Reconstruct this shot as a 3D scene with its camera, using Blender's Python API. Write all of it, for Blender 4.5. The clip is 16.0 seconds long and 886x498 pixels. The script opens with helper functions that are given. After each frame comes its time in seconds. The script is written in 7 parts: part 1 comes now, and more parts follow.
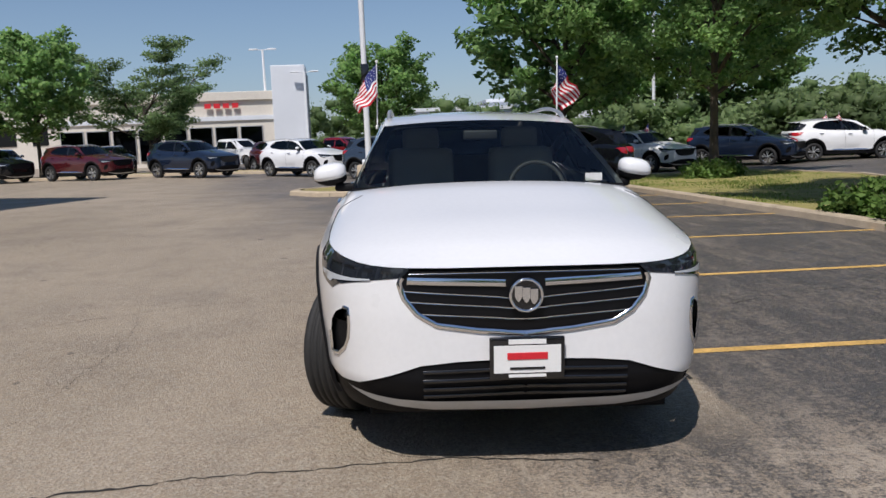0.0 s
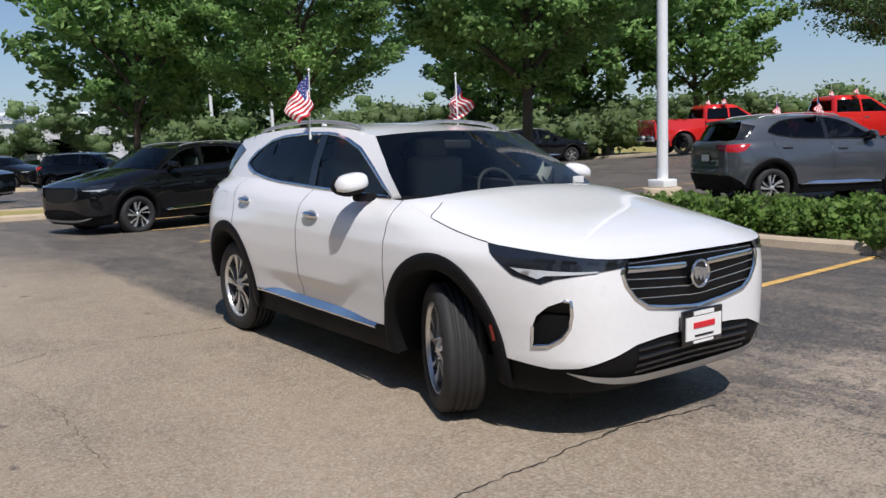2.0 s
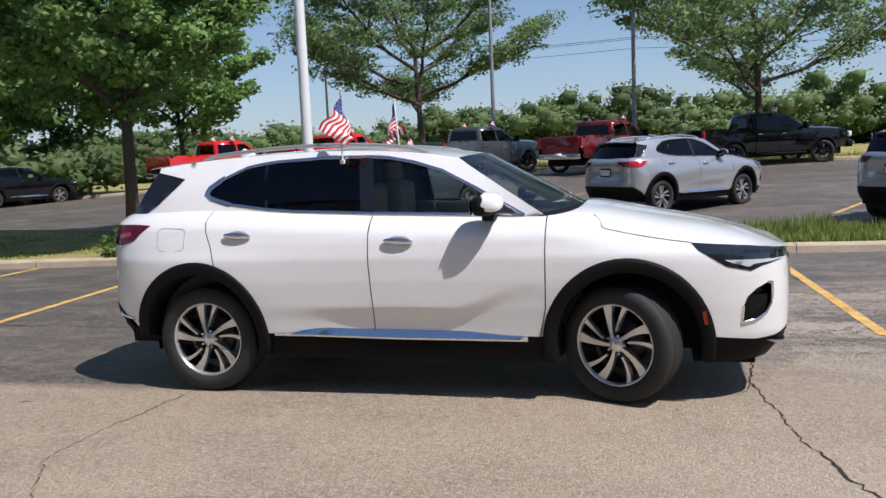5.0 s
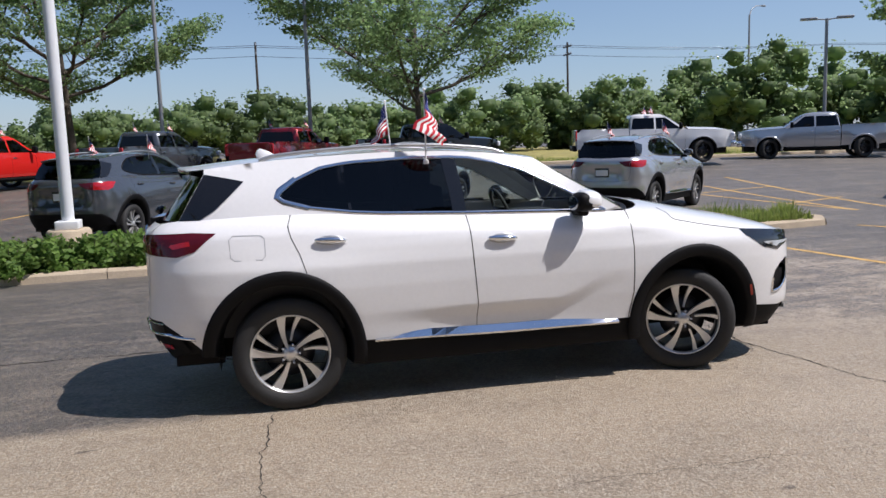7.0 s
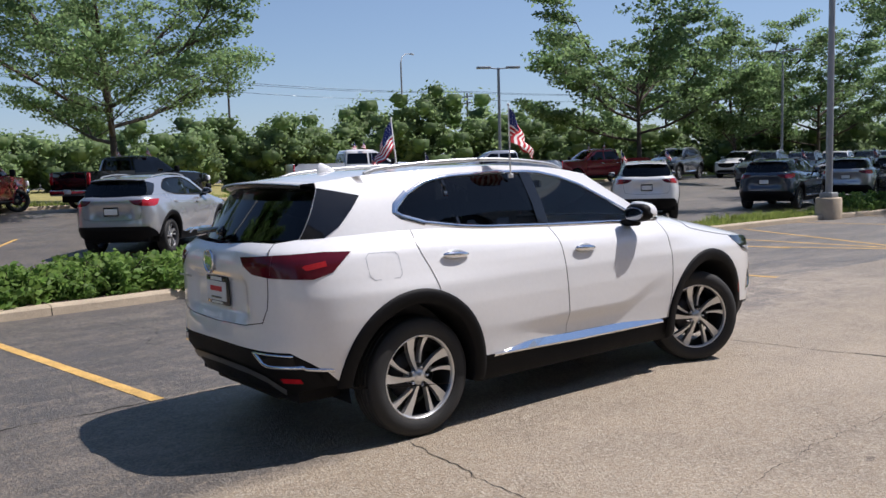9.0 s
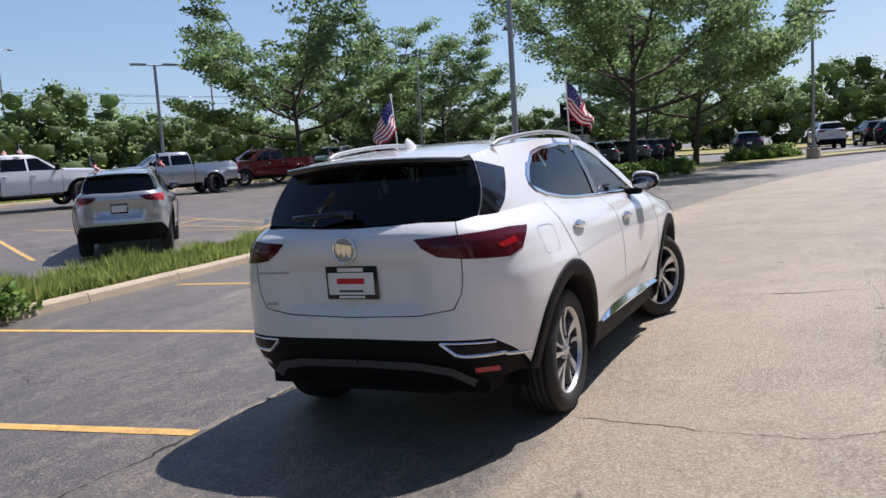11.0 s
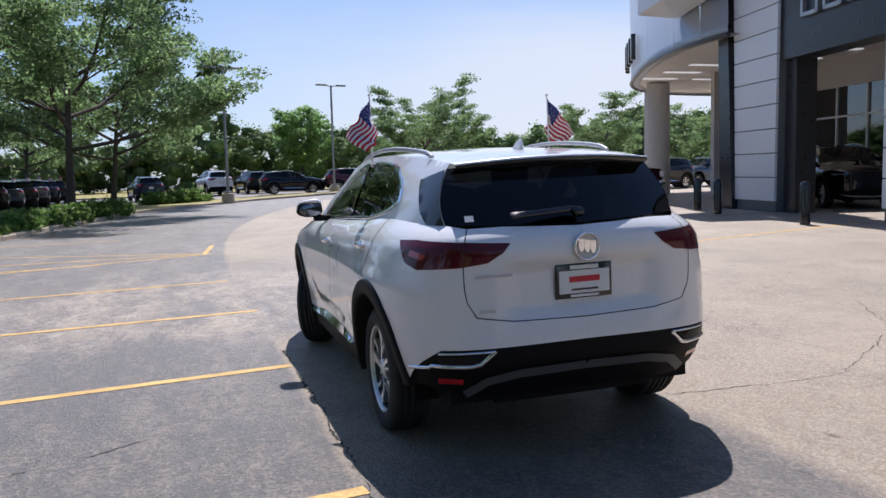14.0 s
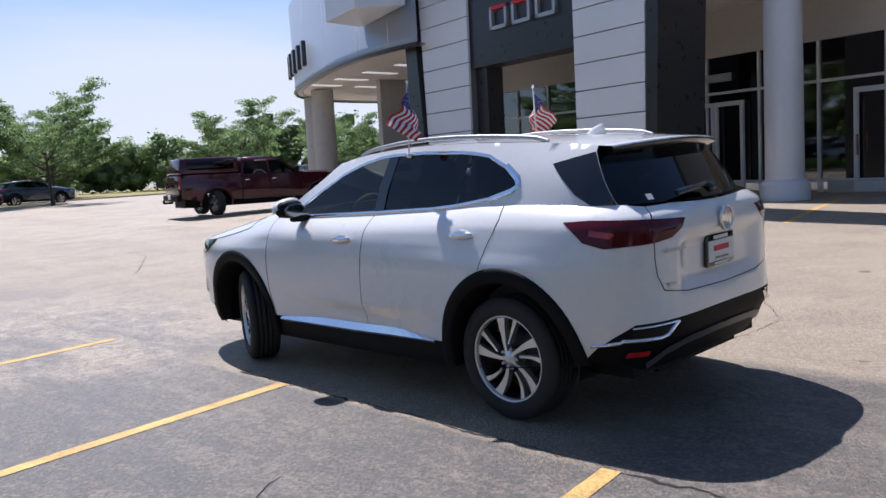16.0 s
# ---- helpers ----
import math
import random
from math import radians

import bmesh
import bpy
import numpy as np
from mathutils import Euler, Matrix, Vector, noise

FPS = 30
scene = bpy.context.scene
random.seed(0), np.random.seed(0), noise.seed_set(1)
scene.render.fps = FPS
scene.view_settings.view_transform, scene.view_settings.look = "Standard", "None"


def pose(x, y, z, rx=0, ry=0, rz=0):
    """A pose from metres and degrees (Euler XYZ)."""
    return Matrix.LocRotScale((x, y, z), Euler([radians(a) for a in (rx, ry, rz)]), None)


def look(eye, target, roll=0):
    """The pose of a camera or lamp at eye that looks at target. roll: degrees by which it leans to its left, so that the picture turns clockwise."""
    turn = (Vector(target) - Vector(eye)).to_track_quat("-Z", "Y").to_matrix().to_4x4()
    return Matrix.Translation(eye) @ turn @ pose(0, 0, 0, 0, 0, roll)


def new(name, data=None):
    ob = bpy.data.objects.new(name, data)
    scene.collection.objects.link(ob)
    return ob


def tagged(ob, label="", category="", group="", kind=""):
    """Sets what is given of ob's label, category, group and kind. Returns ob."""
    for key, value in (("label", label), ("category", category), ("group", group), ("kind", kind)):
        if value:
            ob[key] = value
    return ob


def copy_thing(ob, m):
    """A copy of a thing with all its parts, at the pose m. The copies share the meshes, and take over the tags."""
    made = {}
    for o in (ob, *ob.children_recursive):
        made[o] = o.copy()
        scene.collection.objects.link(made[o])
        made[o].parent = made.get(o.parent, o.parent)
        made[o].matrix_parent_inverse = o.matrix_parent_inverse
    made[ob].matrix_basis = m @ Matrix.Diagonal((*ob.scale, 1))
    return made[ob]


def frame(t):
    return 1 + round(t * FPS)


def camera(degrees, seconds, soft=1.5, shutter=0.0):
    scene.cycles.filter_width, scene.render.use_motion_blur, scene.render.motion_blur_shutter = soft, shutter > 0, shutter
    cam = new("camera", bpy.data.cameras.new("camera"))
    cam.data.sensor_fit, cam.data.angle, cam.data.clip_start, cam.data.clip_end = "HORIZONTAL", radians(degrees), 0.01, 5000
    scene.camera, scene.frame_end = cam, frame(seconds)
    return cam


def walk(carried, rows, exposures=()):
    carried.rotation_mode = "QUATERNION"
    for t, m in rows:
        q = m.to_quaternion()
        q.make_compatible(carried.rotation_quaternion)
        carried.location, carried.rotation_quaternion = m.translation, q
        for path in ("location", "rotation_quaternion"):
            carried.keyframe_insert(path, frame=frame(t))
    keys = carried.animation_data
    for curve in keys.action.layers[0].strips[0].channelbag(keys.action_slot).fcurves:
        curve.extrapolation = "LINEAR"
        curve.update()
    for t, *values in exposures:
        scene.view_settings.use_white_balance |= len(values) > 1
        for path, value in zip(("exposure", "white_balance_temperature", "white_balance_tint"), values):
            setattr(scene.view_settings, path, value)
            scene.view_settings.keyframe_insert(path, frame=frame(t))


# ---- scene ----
cam = camera(56.2, 16.0)
PATH = [
    (0, (-0.477, -5.836, 1.486), (-0.39, -3.857, 1.211), -2.2),
    (0.5, (-1.274, -5.838, 1.502), (-0.913, -3.89, 1.223), -1.8),
    (1, (-2.074, -5.668, 1.521), (-1.397, -3.806, 1.246), -1.1),
    (1.5, (-2.786, -5.389, 1.536), (-1.846, -3.645, 1.263), -1.8),
    (2, (-3.468, -4.993, 1.556), (-2.299, -3.394, 1.277), -2.2),
    (2.5, (-4.062, -4.533, 1.566), (-2.699, -3.094, 1.297), -2.2),
    (3, (-4.652, -4.015, 1.566), (-3.125, -2.747, 1.319), -1.6),
    (3.5, (-5.079, -3.466, 1.586), (-3.419, -2.374, 1.356), -1.5),
    (4, (-5.436, -2.864, 1.62), (-3.658, -1.978, 1.389), -1.8),
    (4.5, (-5.73, -2.247, 1.632), (-3.865, -1.568, 1.384), -2.2),
    (4.7, (-5.811, -1.991, 1.623), (-3.92, -1.386, 1.378), -2.3),
    (6.8, (-6.141, 1.29, 1.707), (-4.194, 0.934, 1.424), -2.3),
    (7, (-6.111, 1.583, 1.704), (-4.179, 1.137, 1.44), -1.9),
    (7.5, (-5.982, 2.294, 1.688), (-4.104, 1.645, 1.458), -2.4),
    (8, (-5.72, 2.978, 1.698), (-3.915, 2.141, 1.496), -2.0),
    (8.2, (-5.58, 3.235, 1.679), (-3.808, 2.327, 1.485), -1.7),
    (10.3, (-3.327, 5.531, 1.605), (-2.191, 3.904, 1.358), -3.1),
    (10.5, (-3.082, 5.677, 1.594), (-2.014, 4.004, 1.348), -3.3),
    (11, (-2.381, 5.971, 1.584), (-1.499, 4.191, 1.35), -3.6),
    (11.5, (-1.672, 6.22, 1.546), (-1.024, 4.341, 1.324), -3.3),
    (12, (-0.915, 6.365, 1.538), (-0.557, 4.41, 1.31), -1.9),
    (12.5, (-0.166, 6.393, 1.534), (-0.076, 4.41, 1.296), -1.4),
    (13, (0.601, 6.362, 1.505), (0.46, 4.378, 1.298), -0.7),
    (13.5, (1.314, 6.272, 1.505), (0.937, 4.316, 1.327), -0.6),
    (14, (1.998, 6.079, 1.492), (1.393, 4.182, 1.305), -1.4),
    (14.5, (2.674, 5.83, 1.478), (1.838, 4.026, 1.26), -1.3),
    (15, (3.288, 5.411, 1.469), (2.221, 3.736, 1.232), -1.3),
    (15.5, (3.89, 5.001, 1.473), (2.644, 3.453, 1.248), -2.4),
    (16, (4.419, 4.505, 1.477), (3.028, 3.082, 1.274), -3.2),
]
walk(cam, [(t, look(eye, target, roll)) for t, eye, target, roll in PATH],
     [(0, -0.15, 6200, 14), (1.5, 0.0, 6200, 14), (3, 0.15, 6200, 14), (4.5, 0.22, 6200, 15), (8, 0.17, 6200, 16), (10.5, 0.33, 6200, 17), (12.5, 0.37, 6000, 18), (14.5, 0.42, 5950, 18), (16, 0.46, 5950, 18)])
SKY_STRENGTH, SUN_STRENGTH = 0.083, 4.6
# ---------------------------------------------------------------- light
SUN = Vector((-0.27, -0.74, 1.25)).normalized()
world = bpy.data.worlds.new("world")
scene.world = world
world.use_nodes = True
wn, wl = world.node_tree.nodes, world.node_tree.links
sky = wn.new("ShaderNodeTexSky")
sky.sky_type, sky.sun_disc = "NISHITA", False
sky.sun_elevation = math.asin(SUN.z)
sky.sun_rotation = math.atan2(SUN.x, SUN.y)
sky.dust_density, sky.ozone_density, sky.air_density = 0.3, 4.0, 1.0
wn["Background"].inputs["Strength"].default_value = SKY_STRENGTH
# a pale bank of thin cloud low in the south-west, thinning into haze all round
wc = wn.new("ShaderNodeTexCoord")
wm = wn.new("ShaderNodeMapping")
wm.inputs["Scale"].default_value = (1.0, 1.0, 5.0)
wt = wn.new("ShaderNodeTexNoise")
wt.inputs["Scale"].default_value, wt.inputs["Detail"].default_value, wt.inputs["Roughness"].default_value = 1.6, 5, 0.5
ws_ = wn.new("ShaderNodeSeparateXYZ")
wl.new(wc.outputs["Generated"], wm.inputs["Vector"]), wl.new(wm.outputs[0], wt.inputs["Vector"]), wl.new(wc.outputs["Generated"], ws_.inputs[0])


def sky_math(kind, a, b):
    t = wn.new("ShaderNodeMath")
    t.operation = kind
    for k, x in enumerate((a, b)):
        if isinstance(x, (int, float)):
            t.inputs[k].default_value = x
        else:
            wl.new(x, t.inputs[k])
    return t.outputs[0]


def sky_range(v, a, b, c=0.0, d=1.0):
    t = wn.new("ShaderNodeMapRange")
    t.interpolation_type = "SMOOTHSTEP"
    for k, x in zip(("From Min", "From Max", "To Min", "To Max"), (a, b, c, d)):
        t.inputs[k].default_value = x
    wl.new(v, t.inputs["Value"])
    return t.outputs[0]


west = sky_range(sky_math("ADD", sky_math("MULTIPLY", ws_.outputs["X"], -0.75), sky_math("MULTIPLY", ws_.outputs["Y"], -0.66)), 0.55, 0.95)
low = sky_range(sky_math("ADD", ws_.outputs["Z"], sky_math("MULTIPLY", wt.outputs["Fac"], -0.22)), 0.12, 0.0)
bank = sky_math("MULTIPLY", sky_math("MULTIPLY", west, low), 0.85)
haze = sky_range(ws_.outputs["Z"], 0.32, -0.02, 0.0, 0.42)
veil = sky_math("MULTIPLY", sky_range(ws_.outputs["Y"], 0.3, -0.8), sky_range(ws_.outputs["Z"], 0.6, 0.0, 0.1, 0.4))
wmix = wn.new("ShaderNodeMix")
wmix.data_type = "RGBA"
wl.new(sky_math("MAXIMUM", veil, haze), wmix.inputs["Factor"])
wl.new(sky.outputs["Color"], wmix.inputs["A"])
wmix.inputs["B"].default_value = (4.2, 5.8, 7.8, 1)
wbank = wn.new("ShaderNodeMix")
wbank.data_type = "RGBA"
wl.new(bank, wbank.inputs["Factor"]), wl.new(wmix.outputs["Result"], wbank.inputs["A"])
wbank.inputs["B"].default_value = (7.3, 7.6, 7.7, 1)
wl.new(wbank.outputs["Result"], wn["Background"].inputs["Color"])
sun_data = bpy.data.lights.new("sun", "SUN")
sun_data.energy, sun_data.angle, sun_data.color = SUN_STRENGTH, radians(0.53), (1.0, 0.95, 0.87)
sun = new("sun", sun_data)
sun.matrix_world = look(SUN * 60, (0, 0, 0))


# ---------------------------------------------------------------- materials
def nodes_of(name):
    m = bpy.data.materials.new(name)
    m.use_nodes = True
    return m, m.node_tree.nodes, m.node_tree.links, m.node_tree.nodes["Principled BSDF"]


def mat(name, color, rough=0.5, metal=0.0, vary=0.12, scale=6.0, fine=90.0, bump=0.0, coat=0.0, spec=0.5):
    """A surface with two scales of variation in colour and roughness."""
    m, n, l, p = nodes_of(name)
    tc = n.new("ShaderNodeTexCoord")
    a = n.new("ShaderNodeTexNoise")
    a.inputs["Scale"].default_value, a.inputs["Detail"].default_value = scale, 5
    b = n.new("ShaderNodeTexNoise")
    b.inputs["Scale"].default_value, b.inputs["Detail"].default_value = fine, 3
    for t in (a, b):
        l.new(tc.outputs["Object"], t.inputs["Vector"])
    add = n.new("ShaderNodeMath")
    add.operation = "ADD"
    l.new(a.outputs["Fac"], add.inputs[0]), l.new(b.outputs["Fac"], add.inputs[1])
    r = n.new("ShaderNodeMapRange")
    r.inputs["From Min"].default_value, r.inputs["From Max"].default_value = 0.6, 1.4
    r.inputs["To Min"].default_value, r.inputs["To Max"].default_value = 1 - vary, 1 + vary
    l.new(add.outputs[0], r.inputs["Value"])
    mul = n.new("ShaderNodeVectorMath")
    mul.operation = "SCALE"
    mul.inputs[0].default_value = color
    l.new(r.outputs[0], mul.inputs["Scale"])
    l.new(mul.outputs[0], p.inputs["Base Color"])
    rr = n.new("ShaderNodeMapRange")
    rr.inputs["To Min"].default_value, rr.inputs["To Max"].default_value = max(rough - 0.08, 0.02), min(rough + 0.08, 1)
    l.new(a.outputs["Fac"], rr.inputs["Value"]), l.new(rr.outputs[0], p.inputs["Roughness"])
    p.inputs["Metallic"].default_value = metal
    p.inputs["Specular IOR Level"].default_value = spec
    p.inputs["Coat Weight"].default_value = coat
    p.inputs["Coat Roughness"].default_value = 0.03
    if bump:
        bp = n.new("ShaderNodeBump")
        bp.inputs["Strength"].default_value, bp.inputs["Distance"].default_value = bump, 0.02
        l.new(b.outputs["Fac"], bp.inputs["Height"]), l.new(bp.outputs[0], p.inputs["Normal"])
    return m


def paint(name, color, metal=0.0, rough=0.22):
    return mat(name, color, rough, metal, vary=0.03, scale=1.5, fine=40, coat=1.0, spec=0.0 if sum(color) < 0.1 else 0.35)


def glass(name, tint, ior=1.5):
    """A pane: tinted see-through with a mirror-like gloss by Fresnel."""
    m, n, l, p = nodes_of(name)
    n.remove(p)
    tr, gl, mix, fr = n.new("ShaderNodeBsdfTransparent"), n.new("ShaderNodeBsdfGlossy"), n.new("ShaderNodeMixShader"), n.new("ShaderNodeFresnel")
    tr.inputs["Color"].default_value = (*tint, 1)
    gl.inputs["Roughness"].default_value = 0.02
    fr.inputs["IOR"].default_value = ior
    l.new(fr.outputs[0], mix.inputs[0]), l.new(tr.outputs[0], mix.inputs[1]), l.new(gl.outputs[0], mix.inputs[2])
    l.new(mix.outputs[0], n["Material Output"].inputs["Surface"])
    return m


def leaf(name, color, light, patch=0.5, see_through=0.55):
    """Leaves: two greens by leaf, slightly see-through."""
    m, n, l, p = nodes_of(name)
    g = n.new("ShaderNodeNewGeometry")
    ramp = n.new("ShaderNodeMix")
    ramp.data_type = "RGBA"
    ramp.inputs["A"].default_value, ramp.inputs["B"].default_value = (*color, 1), (*light, 1)
    l.new(g.outputs["Random Per Island"], ramp.inputs["Factor"])
    tc, nz, mr, tone = n.new("ShaderNodeTexCoord"), n.new("ShaderNodeTexNoise"), n.new("ShaderNodeMapRange"), n.new("ShaderNodeVectorMath")
    nz.inputs["Scale"].default_value, nz.inputs["Detail"].default_value = patch, 3
    l.new(tc.outputs["Object"], nz.inputs["Vector"]), l.new(nz.outputs["Fac"], mr.inputs["Value"])
    for k, x in zip(("From Min", "From Max", "To Min", "To Max"), (0.3, 0.7, 0.72, 1.28)):
        mr.inputs[k].default_value = x
    tone.operation = "SCALE"
    l.new(ramp.outputs["Result"], tone.inputs[0]), l.new(mr.outputs[0], tone.inputs["Scale"])
    l.new(tone.outputs[0], p.inputs["Base Color"])
    p.inputs["Roughness"].default_value = 0.55
    p.inputs["Specular IOR Level"].default_value = 0.3
    tl, mix = n.new("ShaderNodeBsdfTranslucent"), n.new("ShaderNodeMixShader")
    l.new(tone.outputs[0], tl.inputs["Color"])
    mix.inputs[0].default_value = see_through
    l.new(p.outputs[0], mix.inputs[1]), l.new(tl.outputs[0], mix.inputs[2])
    l.new(mix.outputs[0], n["Material Output"].inputs["Surface"])
    return m


def asphalt():
    """Old tan asphalt of the drive, and the darker, worn seal coat of the stalls."""
    m, n, l, p = nodes_of("asphalt")
    tc = n.new("ShaderNodeTexCoord")
    P = tc.outputs["Object"]

    def noise_tex(scale, detail=6, rough=0.6, vec=P):
        t = n.new("ShaderNodeTexNoise")
        t.inputs["Scale"].default_value, t.inputs["Detail"].default_value, t.inputs["Roughness"].default_value = scale, detail, rough
        l.new(vec, t.inputs["Vector"])
        return t.outputs["Fac"]

    def rng(v, a, b, c=0.0, d=1.0):
        t = n.new("ShaderNodeMapRange")
        for k, x in zip(("From Min", "From Max", "To Min", "To Max"), (a, b, c, d)):
            t.inputs[k].default_value = x
        l.new(v, t.inputs["Value"])
        return t.outputs[0]

    def op(kind, a, b):
        t = n.new("ShaderNodeMath")
        t.operation = kind
        for k, x in enumerate((a, b)):
            if isinstance(x, (int, float)):
                t.inputs[k].default_value = x
            else:
                l.new(x, t.inputs[k])
        return t.outputs[0]

    def blend(f, a, b):
        t = n.new("ShaderNodeMix")
        t.data_type = "RGBA"
        l.new(f, t.inputs["Factor"])
        for k, x in (("A", a), ("B", b)):
            if isinstance(x, tuple):
                t.inputs[k].default_value = (*x, 1)
            else:
                l.new(x, t.inputs[k])
        return t.outputs["Result"]

    sep = n.new("ShaderNodeSeparateXYZ")
    l.new(P, sep.inputs[0])
    mp = n.new("ShaderNodeMapping")
    mp.inputs["Rotation"].default_value, mp.inputs["Scale"].default_value = (0, 0, radians(60)), (1, 0.3, 1)
    l.new(P, mp.inputs["Vector"])
    big, mid, streak = noise_tex(0.16, 4), noise_tex(0.9, 8, 0.7), noise_tex(1.5, 10, 0.78, mp.outputs[0])
    chip = n.new("ShaderNodeTexVoronoi")
    chip.inputs["Scale"].default_value = 55
    l.new(P, chip.inputs["Vector"])
    grain, fleck = noise_tex(220, 2), noise_tex(14, 6, 0.75)
    # seal coat lies east of the seam, over the far lot, and in a patch before the car
    bend = op("MAXIMUM", op("SUBTRACT", op("MULTIPLY", sep.outputs["Y"], -1.0), 8.0), 0.0)
    east = op("ADD", op("SUBTRACT", sep.outputs["X"], 1.22), op("MULTIPLY", op("MULTIPLY", bend, bend), 0.0076))
    wob = op("MULTIPLY", op("SUBTRACT", mid, 0.5), 0.8)
    near_edge = rng(op("ADD", east, op("MULTIPLY", wob, 0.15)), -0.03, 0.03)
    past = op("MULTIPLY", op("MAXIMUM", op("SUBTRACT", sep.outputs["Y"], 4.0), 0.0), 0.28)
    tight = op("MULTIPLY", rng(op("ADD", sep.outputs["X"], op("MULTIPLY", wob, 0.35)), -0.98, -0.80, 0.0, 0.9), rng(op("ADD", sep.outputs["Y"], op("MULTIPLY", wob, 3.0)), 1.0, 2.4))
    loose = op("MULTIPLY", rng(op("ADD", op("ADD", sep.outputs["X"], past), op("MULTIPLY", op("ADD", wob, op("MULTIPLY", op("SUBTRACT", big, 0.5), 4.0)), 2.2)), -2.6, 0.2, 0.0, 0.8), rng(sep.outputs["Y"], 4.0, 7.0))
    north = op("MAXIMUM", tight, loose)
    # the front patch runs on under the nose, its dark colour deepening the shade there
    front = op("MULTIPLY", rng(op("ADD", sep.outputs["X"], op("MULTIPLY", wob, 2.0)), -0.7, 0.5), op("MULTIPLY", rng(op("ADD", sep.outputs["Y"], wob), -1.3, -2.2, 0.0, 0.95), rng(sep.outputs["Y"], -9.5, -5.5)))
    seal = op("MAXIMUM", op("MAXIMUM", near_edge, north), front)
    ragged = op("MULTIPLY", op("SUBTRACT", fleck, 0.5), 0.55)
    bare = op("MULTIPLY", rng(sep.outputs["Y"], 0.5, -2.2), rng(sep.outputs["X"], 6.5, 2.0, 0.0, 0.05))
    worn = rng(op("ADD", op("ADD", streak, ragged), bare), 0.54, 0.60)
    worn2 = rng(op("ADD", op("ADD", mid, ragged), op("MULTIPLY", bare, 0.6)), 0.56, 0.66)
    tan = blend(rng(big, 0.3, 0.7), (0.31, 0.24, 0.16), (0.46, 0.365, 0.26))
    tan = blend(rng(mid, 0.48, 0.72, 0, 0.7), tan, (0.17, 0.14, 0.11))
    tan = blend(rng(op("ADD", streak, ragged), 0.56, 0.74, 0, 0.45), tan, (0.14, 0.12, 0.10))
    tan = blend(rng(fleck, 0.52, 0.68, 0, 0.40), tan, (0.18, 0.14, 0.095))
    smear = noise_tex(0.55, 5, 0.55, mp.outputs[0])
    tan = blend(rng(smear, 0.46, 0.70, 0, 0.38), tan, (0.20, 0.165, 0.125))
    tan = blend(rng(smear, 0.48, 0.30, 0, 0.40), tan, (0.47, 0.385, 0.285))
    tan = blend(rng(chip.outputs["Color"], 0.35, 0.9, 0, 0.62), tan, (0.52, 0.455, 0.36))
    tan = blend(rng(grain, 0.52, 0.68, 0, 0.62), tan, (0.09, 0.073, 0.06))
    tan = blend(rng(noise_tex(3.3, 2, 0.4), 0.735, 0.76, 0, 0.75), tan, (0.05, 0.04, 0.035))
    dark = blend(rng(big, 0.3, 0.7), (0.036, 0.032, 0.030), (0.062, 0.056, 0.052))
    dark = blend(rng(chip.outputs["Color"], 0.55, 0.95, 0, 0.5), dark, (0.20, 0.18, 0.16))
    # the coat is worn through in flecks and streaks, most of all before the car
    patchy = noise_tex(7.0, 8, 0.72, mp.outputs[0])
    macro = noise_tex(0.75, 5, 0.62, mp.outputs[0])
    bald = op("MULTIPLY", op("MULTIPLY", op("MULTIPLY", rng(sep.outputs["X"], 6.0, 2.6, 0.0, 1.0), rng(macro, 0.38, 0.56, 0.2, 1.0)), rng(sep.outputs["Y"], -1.6, -2.6)), rng(sep.outputs["Y"], -8.5, -6.0))
    keep = op("ADD", 0.34, op("MULTIPLY", bald, 0.62))
    crumbs = op("MULTIPLY", op("SUBTRACT", noise_tex(38, 5, 0.75), 0.5), 1.5)
    flecks = rng(op("ADD", op("ADD", op("ADD", op("MULTIPLY", patchy, 0.6), op("MULTIPLY", streak, 0.55)), crumbs), op("ADD", op("MULTIPLY", ragged, 0.6), op("MULTIPLY", bald, 0.055))), 0.575, 0.690)
    dark = blend(op("MULTIPLY", flecks, keep), dark, (0.43, 0.34, 0.245))
    dark = blend(op("MULTIPLY", worn, op("MULTIPLY", keep, 0.55)), dark, (0.36, 0.305, 0.245))
    dark = blend(op("MULTIPLY", worn2, op("MULTIPLY", keep, 0.6)), dark, (0.26, 0.225, 0.185))
    # bare stone and black binder side by side, and pale hair cracks
    stones = noise_tex(64, 3, 0.7)
    dark = blend(op("MULTIPLY", rng(stones, 0.50, 0.60), op("ADD", 0.10, op("MULTIPLY", bald, 0.42))), dark, (0.50, 0.41, 0.31))
    dark = blend(op("MULTIPLY", rng(stones, 0.47, 0.38), op("ADD", 0.20, op("MULTIPLY", bald, 0.55))), dark, (0.030, 0.024, 0.020))
    hair = op("MULTIPLY", rng(op("ABSOLUTE", op("SUBTRACT", noise_tex(1.3, 7, 0.62), 0.5), 0.0), 0.004, 0.020, 1.0, 0.0), rng(macro, 0.40, 0.50))
    dark = blend(op("MULTIPLY", hair, op("ADD", 0.10, op("MULTIPLY", bald, 0.75))), dark, (0.46, 0.385, 0.30))
    tan = blend(rng(stones, 0.49, 0.40, 0, 0.26), tan, (0.10, 0.08, 0.062))
    tan = blend(rng(stones, 0.54, 0.64, 0, 0.40), tan, (0.62, 0.54, 0.43))
    bare_spot = op("MULTIPLY", op("MAXIMUM", flecks, op("MULTIPLY", worn, 0.6)), keep)
    sheen = op("MULTIPLY", seal, op("SUBTRACT", 1.0, op("MINIMUM", bare_spot, 0.9)))
    col = blend(seal, tan, dark)
    l.new(col, p.inputs["Base Color"])
